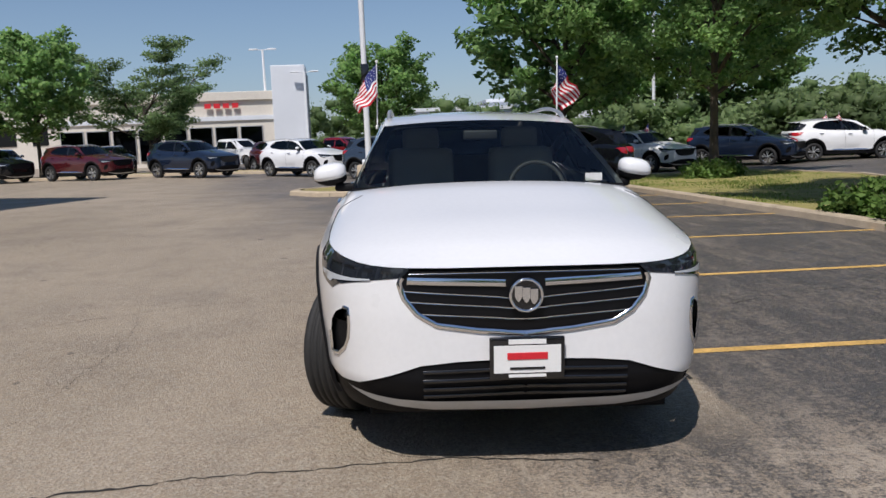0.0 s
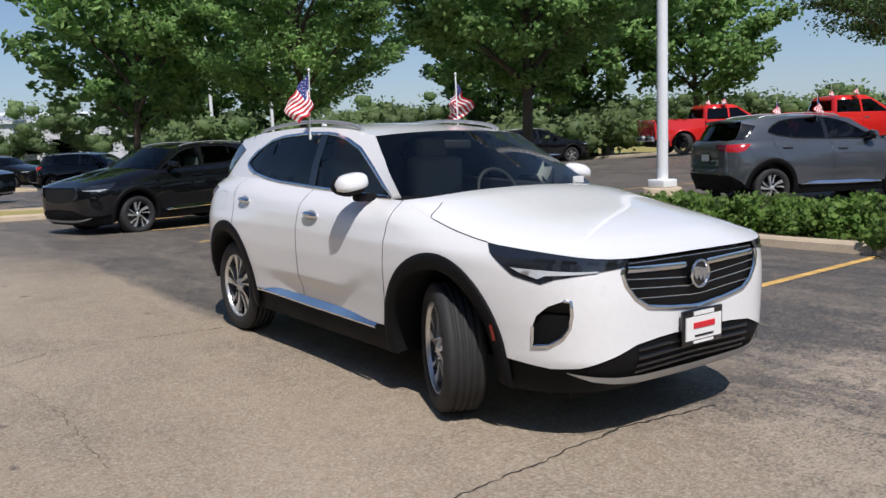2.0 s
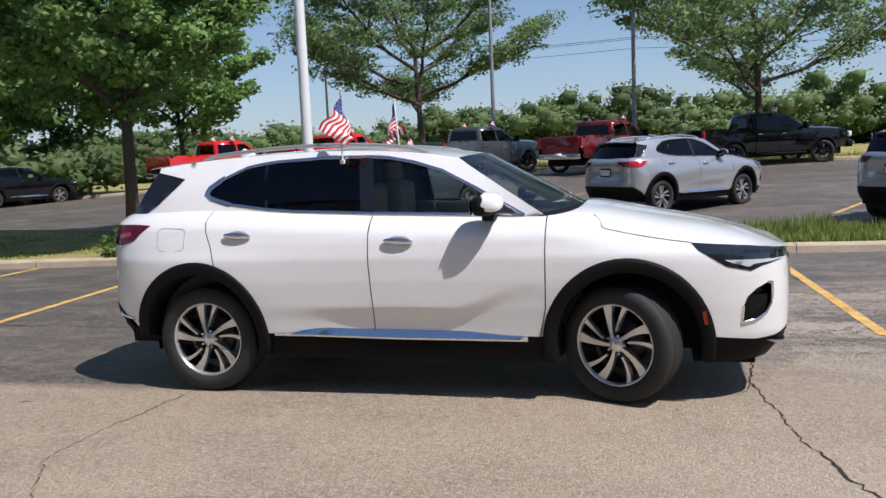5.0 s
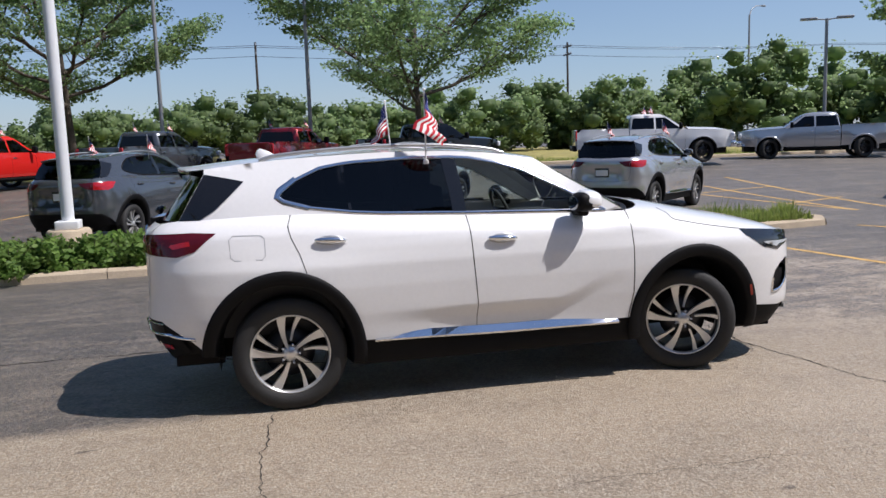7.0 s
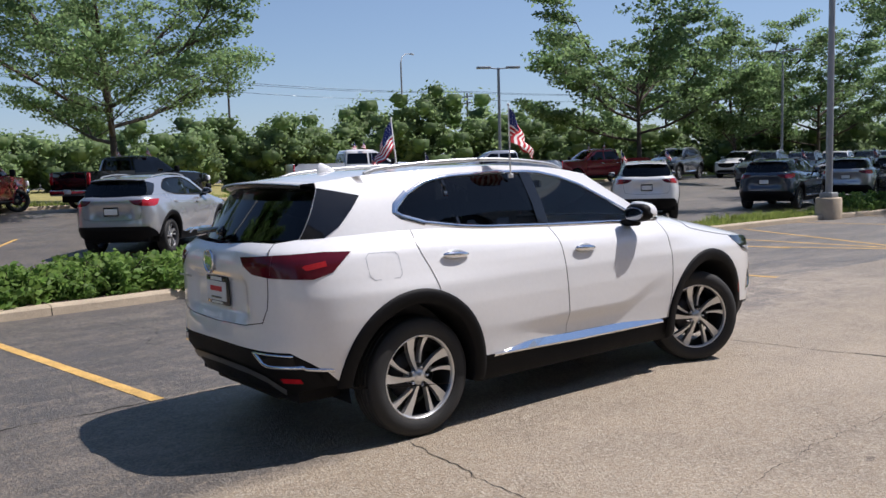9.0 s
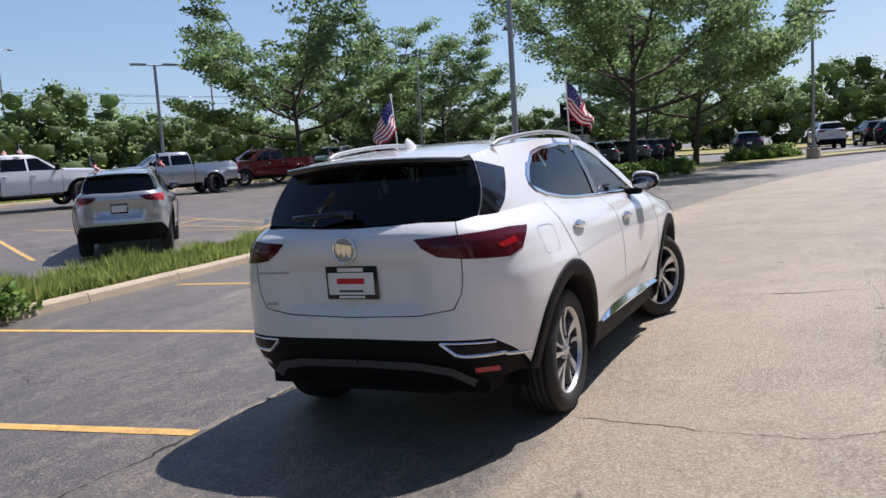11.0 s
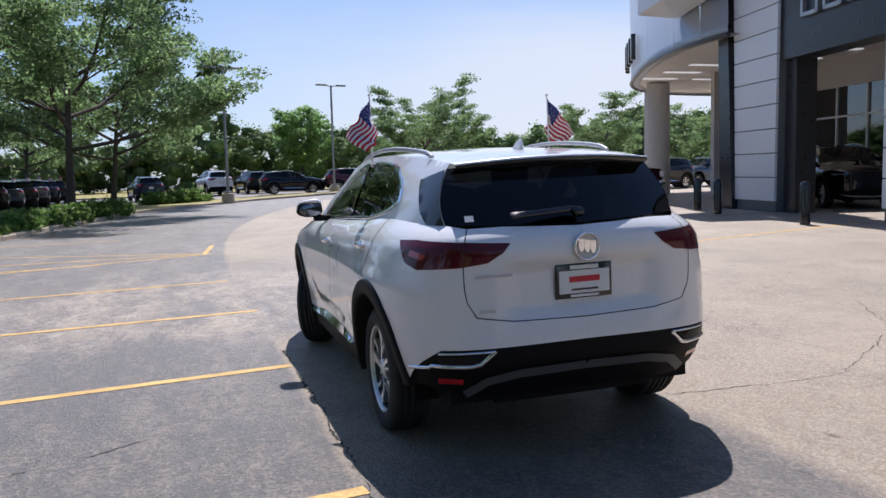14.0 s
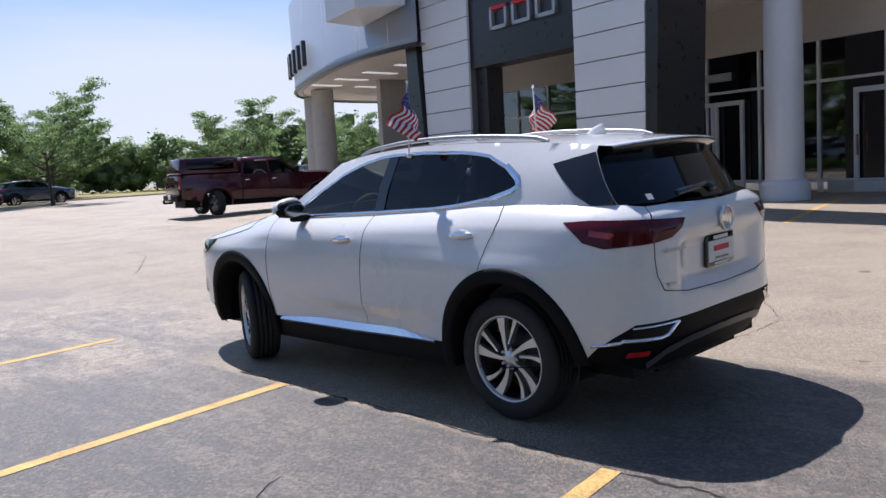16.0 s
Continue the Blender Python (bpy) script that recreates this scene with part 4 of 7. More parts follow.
        v, f = panel([(1.615, 1.460), (1.74, 1.488), (1.86, 1.513), (1.943, 1.37), (2.028, 1.227), (1.90, 1.228), (1.80, 1.288), (1.70, 1.378)], [], lambda y, z: cabin(y, z, 0.005), 0.05)
        part("rear_window_wing", outward(add(bmesh.new(), ([Vector((p.x * sd, p.y, p.z)) for p in v], f)), (-sd, 0, 0.3)), GLOSSBLACK, car, "gloss black blade beside the rear window")
        part("door_pillar", ribbon(bmesh.new(), [(0.225, 1.192), (0.24, 1.35), (0.265, 1.564)], 0.095, 0.002, sd, put), GLOSSBLACK, car)
        part("window_divider", ribbon(bmesh.new(), [(0.95, 1.234), (0.985, 1.548)], 0.02, 0.001, sd, put), GLOSSBLACK, car)
        ring = dense(opening, 0.12) + [opening[0]]
        if fine:
            part("window_trim_tip", ribbon(bmesh.new(), dense([(1.22, 1.272), (1.375, 1.318), (1.418, 1.350), (1.398, 1.392), (1.29, 1.463)], 0.04, False), 0.034, 0.006, sd, put, thick=0.004), CHROME, car, "broad chrome window corner")
        part("window_trim", ribbon(bmesh.new(), ring, 0.022, 0.004, sd, put, thick=0.004), CHROME if fine else PLASTIC, car, "chrome window surround" if fine else "")
    # cabin inside
    bm = bmesh.new()
    box(bm, (0, 0.35, 0.72), (1.5, 3.0, 0.5)), box(bm, (0, -0.72, 1.03), (1.36, 0.36, 0.16), bevel=0.04), box(bm, (0, 1.75, 1.0), (1.1, 0.4, 0.3))
    part("cabin_trim", bm, TRIM, car, smooth=False)
    for x in (-0.37, 0.37):
        bm = bmesh.new()
        box(bm, (x, 0.10, 0.98), (0.50, 0.46, 0.14), bevel=0.05), box(bm, (x, 0.36, 1.16), (0.48, 0.16, 0.44), pose(0, 0.0, 0), bevel=0.06), box(bm, (x, 0.40, 1.44), (0.27, 0.10, 0.17), bevel=0.04)
        part("front_seat", bm, SEAT, car)
    part("rear_seat", box(box(bmesh.new(), (0, 1.30, 1.10), (1.25, 0.16, 0.40), bevel=0.05), (0, 1.05, 0.98), (1.25, 0.5, 0.10), bevel=0.04), SEAT, car)
    bm = lathe(bmesh.new(), [(0.0, 0.165), (0.015, 0.18), (0.0, 0.195), (-0.015, 0.18), (0.0, 0.165)], axis="z", sides=28)
    box(bm, (0, 0, 0), (0.34, 0.05, 0.02)), box(bm, (0, -0.08, 0), (0.05, 0.16, 0.02))
    sw = part("steering_wheel", bm, TRIM, car)
    sw.matrix_local = pose(0.37, -0.42, 1.12, 68, 0, 0)
    # wheels
    for x in (-0.80, 0.80):
        wheel(car, x, -AXLE, steer, 56 if fine else 28 if step < 0.15 else 16, fine, rims)
        wheel(car, x, AXLE, 0, 56 if fine else 28 if step < 0.15 else 16, fine, rims)
    plate_on(car, pose(0, 2.248, 0.915, 0, 0, 180), "rear_plate", fine)
    if not fine:
        return car
    # the near car's own details
    plate_on(car, pose(0, -2.437, 0.535), "front_plate")
    badge(car, pose(0, -2.415, 0.80, 90, 0, 0), "front_badge")
    badge(car, pose(0, 2.292, 1.095, 90, 0, 180), "rear_badge", SATIN)
    for z0, z1, x0, x1, wd, th in ((0.896, 0.896, 0.0, 0.50, 0.004, 0.003), (0.850, 0.866, 0.085, 0.505, 0.030, 0.010), (0.783, 0.822, 0.0, 0.515, 0.005, 0.004), (0.740, 0.776, 0.0, 0.49, 0.005, 0.004), (0.695, 0.724, 0.0, 0.440, 0.005, 0.004)):
        for sd in (1, -1):
            part("grille_bar", ribbon(bmesh.new(), dense([F(x0, z0), F(x1, z1)], 0.05, False), wd, -0.006, sd, thick=th), CHROME, car)
    for sd in (1, -1):
        part("grille_frame", ribbon(bmesh.new(), dense([(0.0, 0.634), *grille[1:]], 0.04, False), 0.024, 0.002, sd, thick=0.010), CHROME, car, "chrome grille frame")
        part("fog_frame", ribbon(bmesh.new(), dense(fog[3:] + fog[:1], 0.04, False), 0.017, 0.004, sd, thick=0.006), CHROME, car, "chrome fog-light frame")
        for k, x in enumerate((0.60, 0.68, 0.76, 0.82)):
            part("projector_lens", ribbon(bmesh.new(), [F(x - 0.022, 0.900 + 0.006 * k), F(x + 0.022, 0.904 + 0.006 * k)], 0.013, 0.005, sd), GLOSSBLACK, car)
        part("tail_light_glow", ribbon(bmesh.new(), dense([S(1.96, 1.095), S(2.07, 1.075), B(0.80, 1.07)], 0.05, False), 0.030, 0.006, sd), LAMPRED, car, "bright red reflector")
        bm = bmesh.new()
        ribbon(bm, dense([B(0.505, 0.596), B(0.58, 0.532), B(0.63, 0.522), B(0.80, 0.525), S(2.10, 0.514), S(1.96, 0.497)], 0.05, False), 0.022, 0.006, sd, thick=0.010), ribbon(bm, dense([B(0.505, 0.596), B(0.77, 0.590)], 0.05, False), 0.012, 0.006, sd, thick=0.004)
        part("exhaust_trim", bm, CHROME, car, "chrome exhaust surround")
        part("exhaust_mouth", add(bmesh.new(), panel([B(0.545, 0.584), B(0.77, 0.580), B(0.77, 0.535), B(0.61, 0.535)], [], lambda s, z: Vector(((p := wall(s, z, 0.004)).x * sd, p.y, p.z)), 0.05)), GRILLE, car)
        part("rear_reflector", ribbon(bmesh.new(), [B(0.65, 0.437), B(0.76, 0.440)], 0.030, 0.006, sd), LAMPRED, car)
        part("side_marker", ribbon(bmesh.new(), [S(-1.882, 0.50), S(-1.868, 0.58)], 0.022, 0.017, sd), AMBER, car)
        # shut lines
        for line in ([S(-0.951, 1.14), S(-0.949, 0.95), S(-0.945, 0.6), S(-0.909, 0.42)], [S(0.188, 1.176), S(0.183, 0.9), S(0.163, 0.6), S(0.168, 0.42)], [S(1.338, 1.236), S(1.302, 1.0), S(1.267, 0.885)],
                     [B(0.6375, 1.205), B(0.6325, 0.85), B(0.5875, 0.7705), B(0.4, 0.741), B(0.0, 0.731)]):
            part("shut_line", ribbon(bmesh.new(), dense(line, 0.04, False), 0.0045 if line[0][0] > 4 else 0.003, 0.0015, sd), GRILLE, car)
        # the hood's cut runs along the wing's crest and hooks inwards to the cowl
        cut = [r[0 if sd > 0 else -1] for r in hood_rows[:9]]
        for j, q in ((9, 0.992), (10, 0.968), (11, 0.932), (12, 0.885)):
            r = hood_rows[j] if sd > 0 else hood_rows[j][::-1]
            k = next(k for k in range(len(r)) if r[k + 1].x / r[0].x < q)
            a, b = r[k].x / r[0].x, r[k + 1].x / r[0].x
            cut.append(r[k].lerp(r[k + 1], (a - q) / (a - b)))
        part("shut_line", tube(bmesh.new(), [p + Vector((-sd * 0.001, 0, 0.0008)) for p in cut], 0.0022, 5), GRILLE, car)
        if sd == 1:
            flap = [S(1.53, 1.125), S(1.70, 1.13), S(1.725, 1.105), S(1.72, 1.00), S(1.695, 0.978), S(1.53, 0.978), S(1.51, 1.00), S(1.51, 1.105), S(1.53, 1.125)]
            part("fuel_flap", ribbon(bmesh.new(), flap, 0.004, 0.001, sd), SATIN, car)
    for z in (0.365, 0.40, 0.44, 0.48):
        bm = bmesh.new()
        for sd in (1, -1):
            ribbon(bm, dense([(0.0, z), F(0.44, z - 0.01)], 0.06, False), 0.016, -0.002, sd, thick=0.008)
        part("intake_slat", bm, GLOSSBLACK, car)
    bm = lathe(bmesh.new(), [(0, 1.0), (0.4, 0.85), (0.75, 0.5), (1.0, 0.05)], axis="z", sides=16)
    for v in bm.verts:
        z = v.co.z
        v.co = Vector((v.co.x * 0.022, v.co.y * 0.075 + 0.05 * z, z * 0.07))
    fin = part("roof_fin", bm, body_paint, car)
    fin.matrix_local = pose(0, 1.44, 1.606)
    bm = box(bmesh.new(), (0.0, 0.0, 0.0), (0.37, 0.022, 0.034), pose(0.19, 0, 0.010, 0, 4, 0), bevel=0.010)
    box(bm, (0, 0, 0.0), (0.06, 0.05, 0.05), bevel=0.015)
    wp = part("rear_wiper", bm, GLOSSBLACK, car)
    wp.matrix_local = pose(0.0, 2.205, 1.268, 35, 0, 0)
    part("mirror_inside", box(bmesh.new(), (0, -0.42, 1.47), (0.22, 0.03, 0.06), bevel=0.01), TRIM, car)
    part("window_sticker", box(bmesh.new(), (0.62, -0.965, 1.215), (0.10, 0.004, 0.045), None), SIGNWHITE, car, smooth=False)
    bm = box(bmesh.new(), (0, 0, 0), (0.045, 0.003, 0.035))
    st = part("window_sticker", bm, SIGNWHITE, car, "small white sticker", smooth=False)
    st.matrix_local = pose(0.585, 2.172, 1.262, 35, 0, -8)
    part("name_bar", box(bmesh.new(), (0.50, wall(sx(0.5, 0.975, True), 0.975).y + 0.002, 0.975), (0.20, 0.004, 0.012)), SATIN, car, smooth=False)
    part("dealer_sticker", box(bmesh.new(), (0.53, wall(sx(0.53, 0.80, True), 0.80).y + 0.002, 0.80), (0.09, 0.004, 0.016)), SATIN, car, smooth=False)
    return car


# ---------------------------------------------------------------- pickup
def pickup(m, colour, label, group="", cap=False, lift=0.0):
    """A crew-cab pickup, its nose towards -y of m; cap: a shell over the bed."""
    pt = PAINTS[colour]
    car = thing("pickup_truck", m, label, "pickup truck", group)
    R, YF, YR = 0.40, -1.80, 1.80

    def skin(y, z, off=0.0):
        w = ramp(z, (0.4, 0.93), (0.6, 0.98), (0.9, 1.0), (1.15, 0.97), (1.30, 0.95))
        w -= 0.16 * smooth01((-2.35 - y) / 0.65) + 0.03 * smooth01((y - 2.5) / 0.4)
        w += 0.03 * (math.exp(-((y - YF) / 0.5) ** 4) + math.exp(-((y - YR) / 0.5) ** 4)) * smooth01((1.1 - z) / 0.3)
        return Vector((-(w + off), y, z + lift))

    def arc(yc, r=0.50, z=0.50):
        a0 = math.asin((z - R) / r)
        return [(yc + r * math.cos(math.pi - a0 - (math.pi - 2 * a0) * i / 16), R + r * math.sin(math.pi - a0 - (math.pi - 2 * a0) * i / 16)) for i in range(17)]

    panels = (("front_fender", [(-2.95, 0.55), (-2.97, 0.95), (-2.9, 1.16), (-1.15, 1.24), (-1.15, 0.48), *arc(YF)[::-1]]),
              ("front_door", [(-1.14, 1.24), (-0.05, 1.25), (-0.05, 0.46), (-1.14, 0.46)]),
              ("rear_door", [(-0.04, 1.25), (0.92, 1.26), (0.92, 0.46), (-0.04, 0.46)]),
              ("bed_side", [(0.95, 1.33), (2.92, 1.34), (2.92, 0.60), *arc(YR)[::-1], (0.95, 0.48)]))
    for sd in (1, -1):
        side = lambda v: [Vector((p.x * sd, p.y, p.z)) for p in v]
        for nm, poly in panels:
            v, f = panel(poly, [], skin, 0.14)
            part(nm, add(bmesh.new(), (side(v), f), sd < 0), pt, car)
        for yc in (YF, YR):
            rows = []
            for i in range(19):
                a = math.pi * 1.05 - math.pi * 1.10 * i / 18
                rows.append(side([skin(yc + r * math.cos(a), R + r * math.sin(a), o) for r, o in ((0.47, -0.16), (0.485, 0.015), (0.545, 0.018), (0.55, -0.01))]))
            part("arch_trim", grid(bmesh.new(), rows), PLASTIC if lift else pt, car)
            rows = [[Vector((-sd * x, yc + 0.47 * math.cos(a), R + lift + 0.47 * math.sin(a))) for x in (0.86, 0.45)] for a in [math.pi * i / 12 for i in range(13)]]
            part("wheel_well", grid(bmesh.new(), rows), PLASTIC, car)
        part("running_board", box(bmesh.new(), (-sd * 0.95, -0.1, 0.40 + lift), (0.14, 2.0, 0.06), bevel=0.02), PLASTIC, car)
        part("headlight", box(bmesh.new(), (-sd * 0.76, -2.94, 0.98 + lift), (0.30, 0.14, 0.20), bevel=0.04), LAMPWHITE, car)
        part("tail_light", box(bmesh.new(), (-sd * 0.885, 2.93, 1.10 + lift), (0.15, 0.06, 0.40), bevel=0.03), LAMPRED, car)
        part("door_handle", box(bmesh.new(), (-sd * 0.99, -0.18, 1.10 + lift), (0.03, 0.16, 0.035), bevel=0.01), CHROME, car)
        part("door_handle", box(bmesh.new(), (-sd * 0.99, 0.76, 1.10 + lift), (0.03, 0.16, 0.035), bevel=0.01), CHROME, car)
        bm = box(bmesh.new(), (-sd * 1.13, -0.95, 1.36 + lift), (0.20, 0.12, 0.24), bevel=0.05)
        part("mirror", box(bm, (-sd * 1.0, -0.95, 1.30 + lift), (0.14, 0.06, 0.06)), PLASTIC, car)
        for nm, poly in (("front_window", [(-0.98, 1.27), (-0.07, 1.28), (-0.07, 1.70), (-0.42, 1.70)]), ("rear_side_window", [(-0.0, 1.28), (0.86, 1.29), (0.78, 1.70), (-0.0, 1.70)])):
            fl = lambda y, z: Vector((-(0.945 - 0.36 * (z - 1.24)), y, z + lift))
            v, f = panel(poly, [], fl, 0.3)
            part(nm, outward(add(bmesh.new(), (side(v), f)), (-sd, 0, 0.3)), TINT, car)
    # hood, cab, bed
    rows = []
    for j in range(9):
        y = -2.97 + 1.72 * j / 8
        z, x = ramp(y, (-2.97, 1.10), (-2.9, 1.16), (-1.2, 1.25)), -skin(y, 1.16).x - 0.01
        rows.append([Vector((x * q, y - 0.06 * (1 - q * q) * (j == 0), z + lift + 0.09 * (1 - abs(q) ** 4) * smooth01(j / 3))) for q in np.linspace(-1, 1, 11)])
    part("hood", grid(bmesh.new(), rows), pt, car)

    def cab_ring(z, yf, yr, x):
        return [Vector((x * sx_, y, z + lift)) for sx_, y in ((-1, yf + 0.10), (-0.7, yf + 0.02), (0, yf), (0.7, yf + 0.02), (1, yf + 0.10), (1, 0.35), (1, yr - 0.04), (0.8, yr), (-0.8, yr), (-1, yr - 0.04), (-1, 0.35), (-1, yf + 0.10))]
    rings = [cab_ring(1.24, -1.28, 0.94, 0.94), cab_ring(1.74, -0.55, 0.86, 0.765), cab_ring(1.83, -0.35, 0.80, 0.70), cab_ring(1.86, -0.1, 0.6, 0.45)]
    bm = grid(bmesh.new(), rings)
    bm.faces.new([bm.verts.new(p) for p in rings[-1][:-1]])
    part("cab", bm, pt, car)
    part("windscreen", outward(grid(bmesh.new(), [[Vector((x * q, y - 0.10 * (1 - q * q), z + lift)) for q in np.linspace(-1, 1, 9)] for y, z, x in ((-1.15, 1.27, 0.86), (-0.50, 1.73, 0.70))]), (0, -1, 1)), TINT, car)
    part("rear_window", outward(grid(bmesh.new(), [[Vector((x * q, y, z + lift)) for q in (-1, 0, 1)] for y, z, x in ((0.955, 1.30, 0.74), (0.885, 1.70, 0.62))]), (0, 1, 0.2)), TINT, car)
    bm = bmesh.new()
    box(bm, (0, 1.93, 0.75 + lift), (1.7, 1.9, 0.06)), box(bm, (0, 0.98, 1.02 + lift), (1.8, 0.06, 0.56))
    for x in (-0.88, 0.88):
        box(bm, (x, 1.93, 1.05 + lift), (0.10, 1.95, 0.58))
    part("bed", bm, PLASTIC, car, smooth=False)
    part("tailgate", box(bmesh.new(), (0, 2.92, 1.02 + lift), (1.62, 0.08, 0.62), bevel=0.03), pt, car)
    part("rear_bumper", box(bmesh.new(), (0, 2.98, 0.62 + lift), (1.80, 0.16, 0.20), bevel=0.04), PLASTIC if lift or colour == "plum" else CHROME, car)
    part("front_bumper", box(bmesh.new(), (0, -2.96, 0.64 + lift), (1.80, 0.24, 0.26), bevel=0.06), PLASTIC if colour in ("black", "grey") else CHROME, car)
    part("grille", box(bmesh.new(), (0, -2.985, 0.94 + lift), (1.22, 0.10, 0.34), bevel=0.05), GLOSSBLACK, car)
    for z in (0.86, 0.94, 1.02):
        part("grille_bar", box(bmesh.new(), (0, -3.04, z + lift), (1.1, 0.02, 0.025)), SATIN, car)
    bm = bmesh.new()
    box(bm, (0, 0, 0.46 + lift), (1.3, 5.5, 0.34)), box(bm, (0, -2.2, 0.85 + lift), (1.5, 1.2, 0.5)), box(bm, (0, 0, 0.8 + lift), (1.7, 1.8, 0.6)), box(bm, (0, 0.3, 1.3 + lift), (1.3, 0.9, 0.35))
    part("chassis", bm, PLASTIC, car, smooth=False)
    if cap:
        bm = box(bmesh.new(), (0, 1.92, 1.60 + lift), (1.80, 1.98, 0.56), bevel=0.12)
        for v in bm.verts:
            if v.co.z > 1.6 + lift:
                v.co.x *= 0.86
                v.co.y -= 0.06 if v.co.y > 2 else 0
        part("bed_cap", bm, pt, car, "matching bed cap")
        for sd in (1, -1):
            part("cap_window", box(bmesh.new(), (sd * 0.865, 1.9, 1.62 + lift), (0.03, 1.5, 0.26), pose(0, 0, 0)), TINT, car)
        part("hitch", box(box(bmesh.new(), (0, 3.12, 0.48), (0.07, 0.30, 0.07)), (0, 3.26, 0.53), (0.10, 0.06, 0.10), bevel=0.02), PLASTIC, car)
    for x in (-0.89, 0.89):
        for y in (YF, YR):
            w = wheel(car, x, y, 0, 26, False)
            w.matrix_local = Matrix.Translation((x, y, R + lift)) @ w.matrix_local.to_quaternion().to_matrix().to_4x4() @ Matrix.Scale(1.12 if not lift else 1.2, 4)
    part("plate", box(bmesh.new(), (0, 3.07, 0.66 + lift), (0.3, 0.01, 0.15)), SIGNWHITE, car)
    return car


# ---------------------------------------------------------------- plants
def leaf_mesh(name, centres, radii, per, size, material, rng, flat=1.0, core=0.0):
    """Many small leaves about clump centres, one mesh; core: a close inner mass in each clump."""
    per, size = max(1, round(per * 0.76)), size * 1.13
    c = np.repeat(centres, per, axis=0)
    r = np.repeat(radii, per)[:, None]
    n = len(c)
    d = rng.normal(size=(n, 3))
    d /= np.linalg.norm(d, axis=1)[:, None]
    p = c + d * r * (rng.random((n, 1)) ** 0.45) * np.array((1, 1, flat))
    a = rng.normal(size=(n, 3))
    a[:, 2] *= 0.6
    a /= np.linalg.norm(a, axis=1)[:, None]
    b = np.cross(a, rng.normal(size=(n, 3)))
    b /= np.linalg.norm(b, axis=1)[:, None]
    # leaves face outwards from their clump, and shade as a soft mass
    out = d + 0.7 * (p - p.mean(0)) / np.abs(p - p.mean(0)).max() + 0.55 * rng.normal(size=(n, 3)) + np.array((0, 0, 0.25))
    out /= np.linalg.norm(out, axis=1)[:, None]
    b *= np.where((np.cross(a, b) * out).sum(1) < 0, -1, 1)[:, None]
    s = size * (0.6 + 0.8 * rng.random((n, 1)))
    quad = np.stack([p - a * s, p - b * s * 0.55, p + a * s, p + b * s * 0.55], axis=1).reshape(-1, 3)
    if core:
        # a lumpy ball of small faces, hidden among the leaves
        g = (-1.0, 0.0, 1.0)
        sides = []
        for k in range(3):
            for f in (-1.0, 1.0):
                for i in range(2):
                    for j in range(2):
                        face = [np.roll((f, g[i + p], g[j + q]), k) for p, q in ((0, 0), (1, 0), (1, 1), (0, 1))]
                        sides += face if f > 0 else face[::-1]
        sides = np.array(sides)
        sides /= np.linalg.norm(sides, axis=1)[:, None]
        sides *= (1 + 0.22 * np.sin(sides @ np.array((5.0, 3.1, 4.3))))[:, None]
        m_ = len(sides)
        turn = rng.random(len(centres)) * 6.283
        c_, s_ = np.cos(turn)[:, None], np.sin(turn)[:, None]
        spun = np.stack([c_ * sides[:, 0] - s_ * sides[:, 1], s_ * sides[:, 0] + c_ * sides[:, 1], np.broadcast_to(sides[:, 2], (len(centres), m_))], axis=2)
        inner = centres[:, None] + spun * (radii * core)[:, None, None] * np.array((1, 1, flat))
        quad = np.r_[quad, inner.reshape(-1, 3)]
        out = np.r_[out, spun.reshape(-1, 4, 3).mean(1)]
        n = len(quad) // 4
        vert_out = np.r_[np.repeat(out[:n - m_ // 4 * len(centres)], 4, axis=0), spun.reshape(-1, 3)]
    else:
        vert_out = np.repeat(out, 4, axis=0)
    me = bpy.data.meshes.new(name)
    me.vertices.add(n * 4), me.loops.add(n * 4), me.polygons.add(n)
    me.vertices.foreach_set("co", quad.astype(np.float32).ravel())
    me.loops.foreach_set("vertex_index", np.arange(n * 4, dtype=np.int32))
    me.polygons.foreach_set("loop_start", np.arange(0, n * 4, 4, dtype=np.int32))
    me.update(calc_edges=True)
    me.polygons.foreach_set("use_smooth", np.ones(n, dtype=bool))
    me.normals_split_custom_set_from_vertices(vert_out.astype(np.float32))
    me.materials.append(material)
    return me


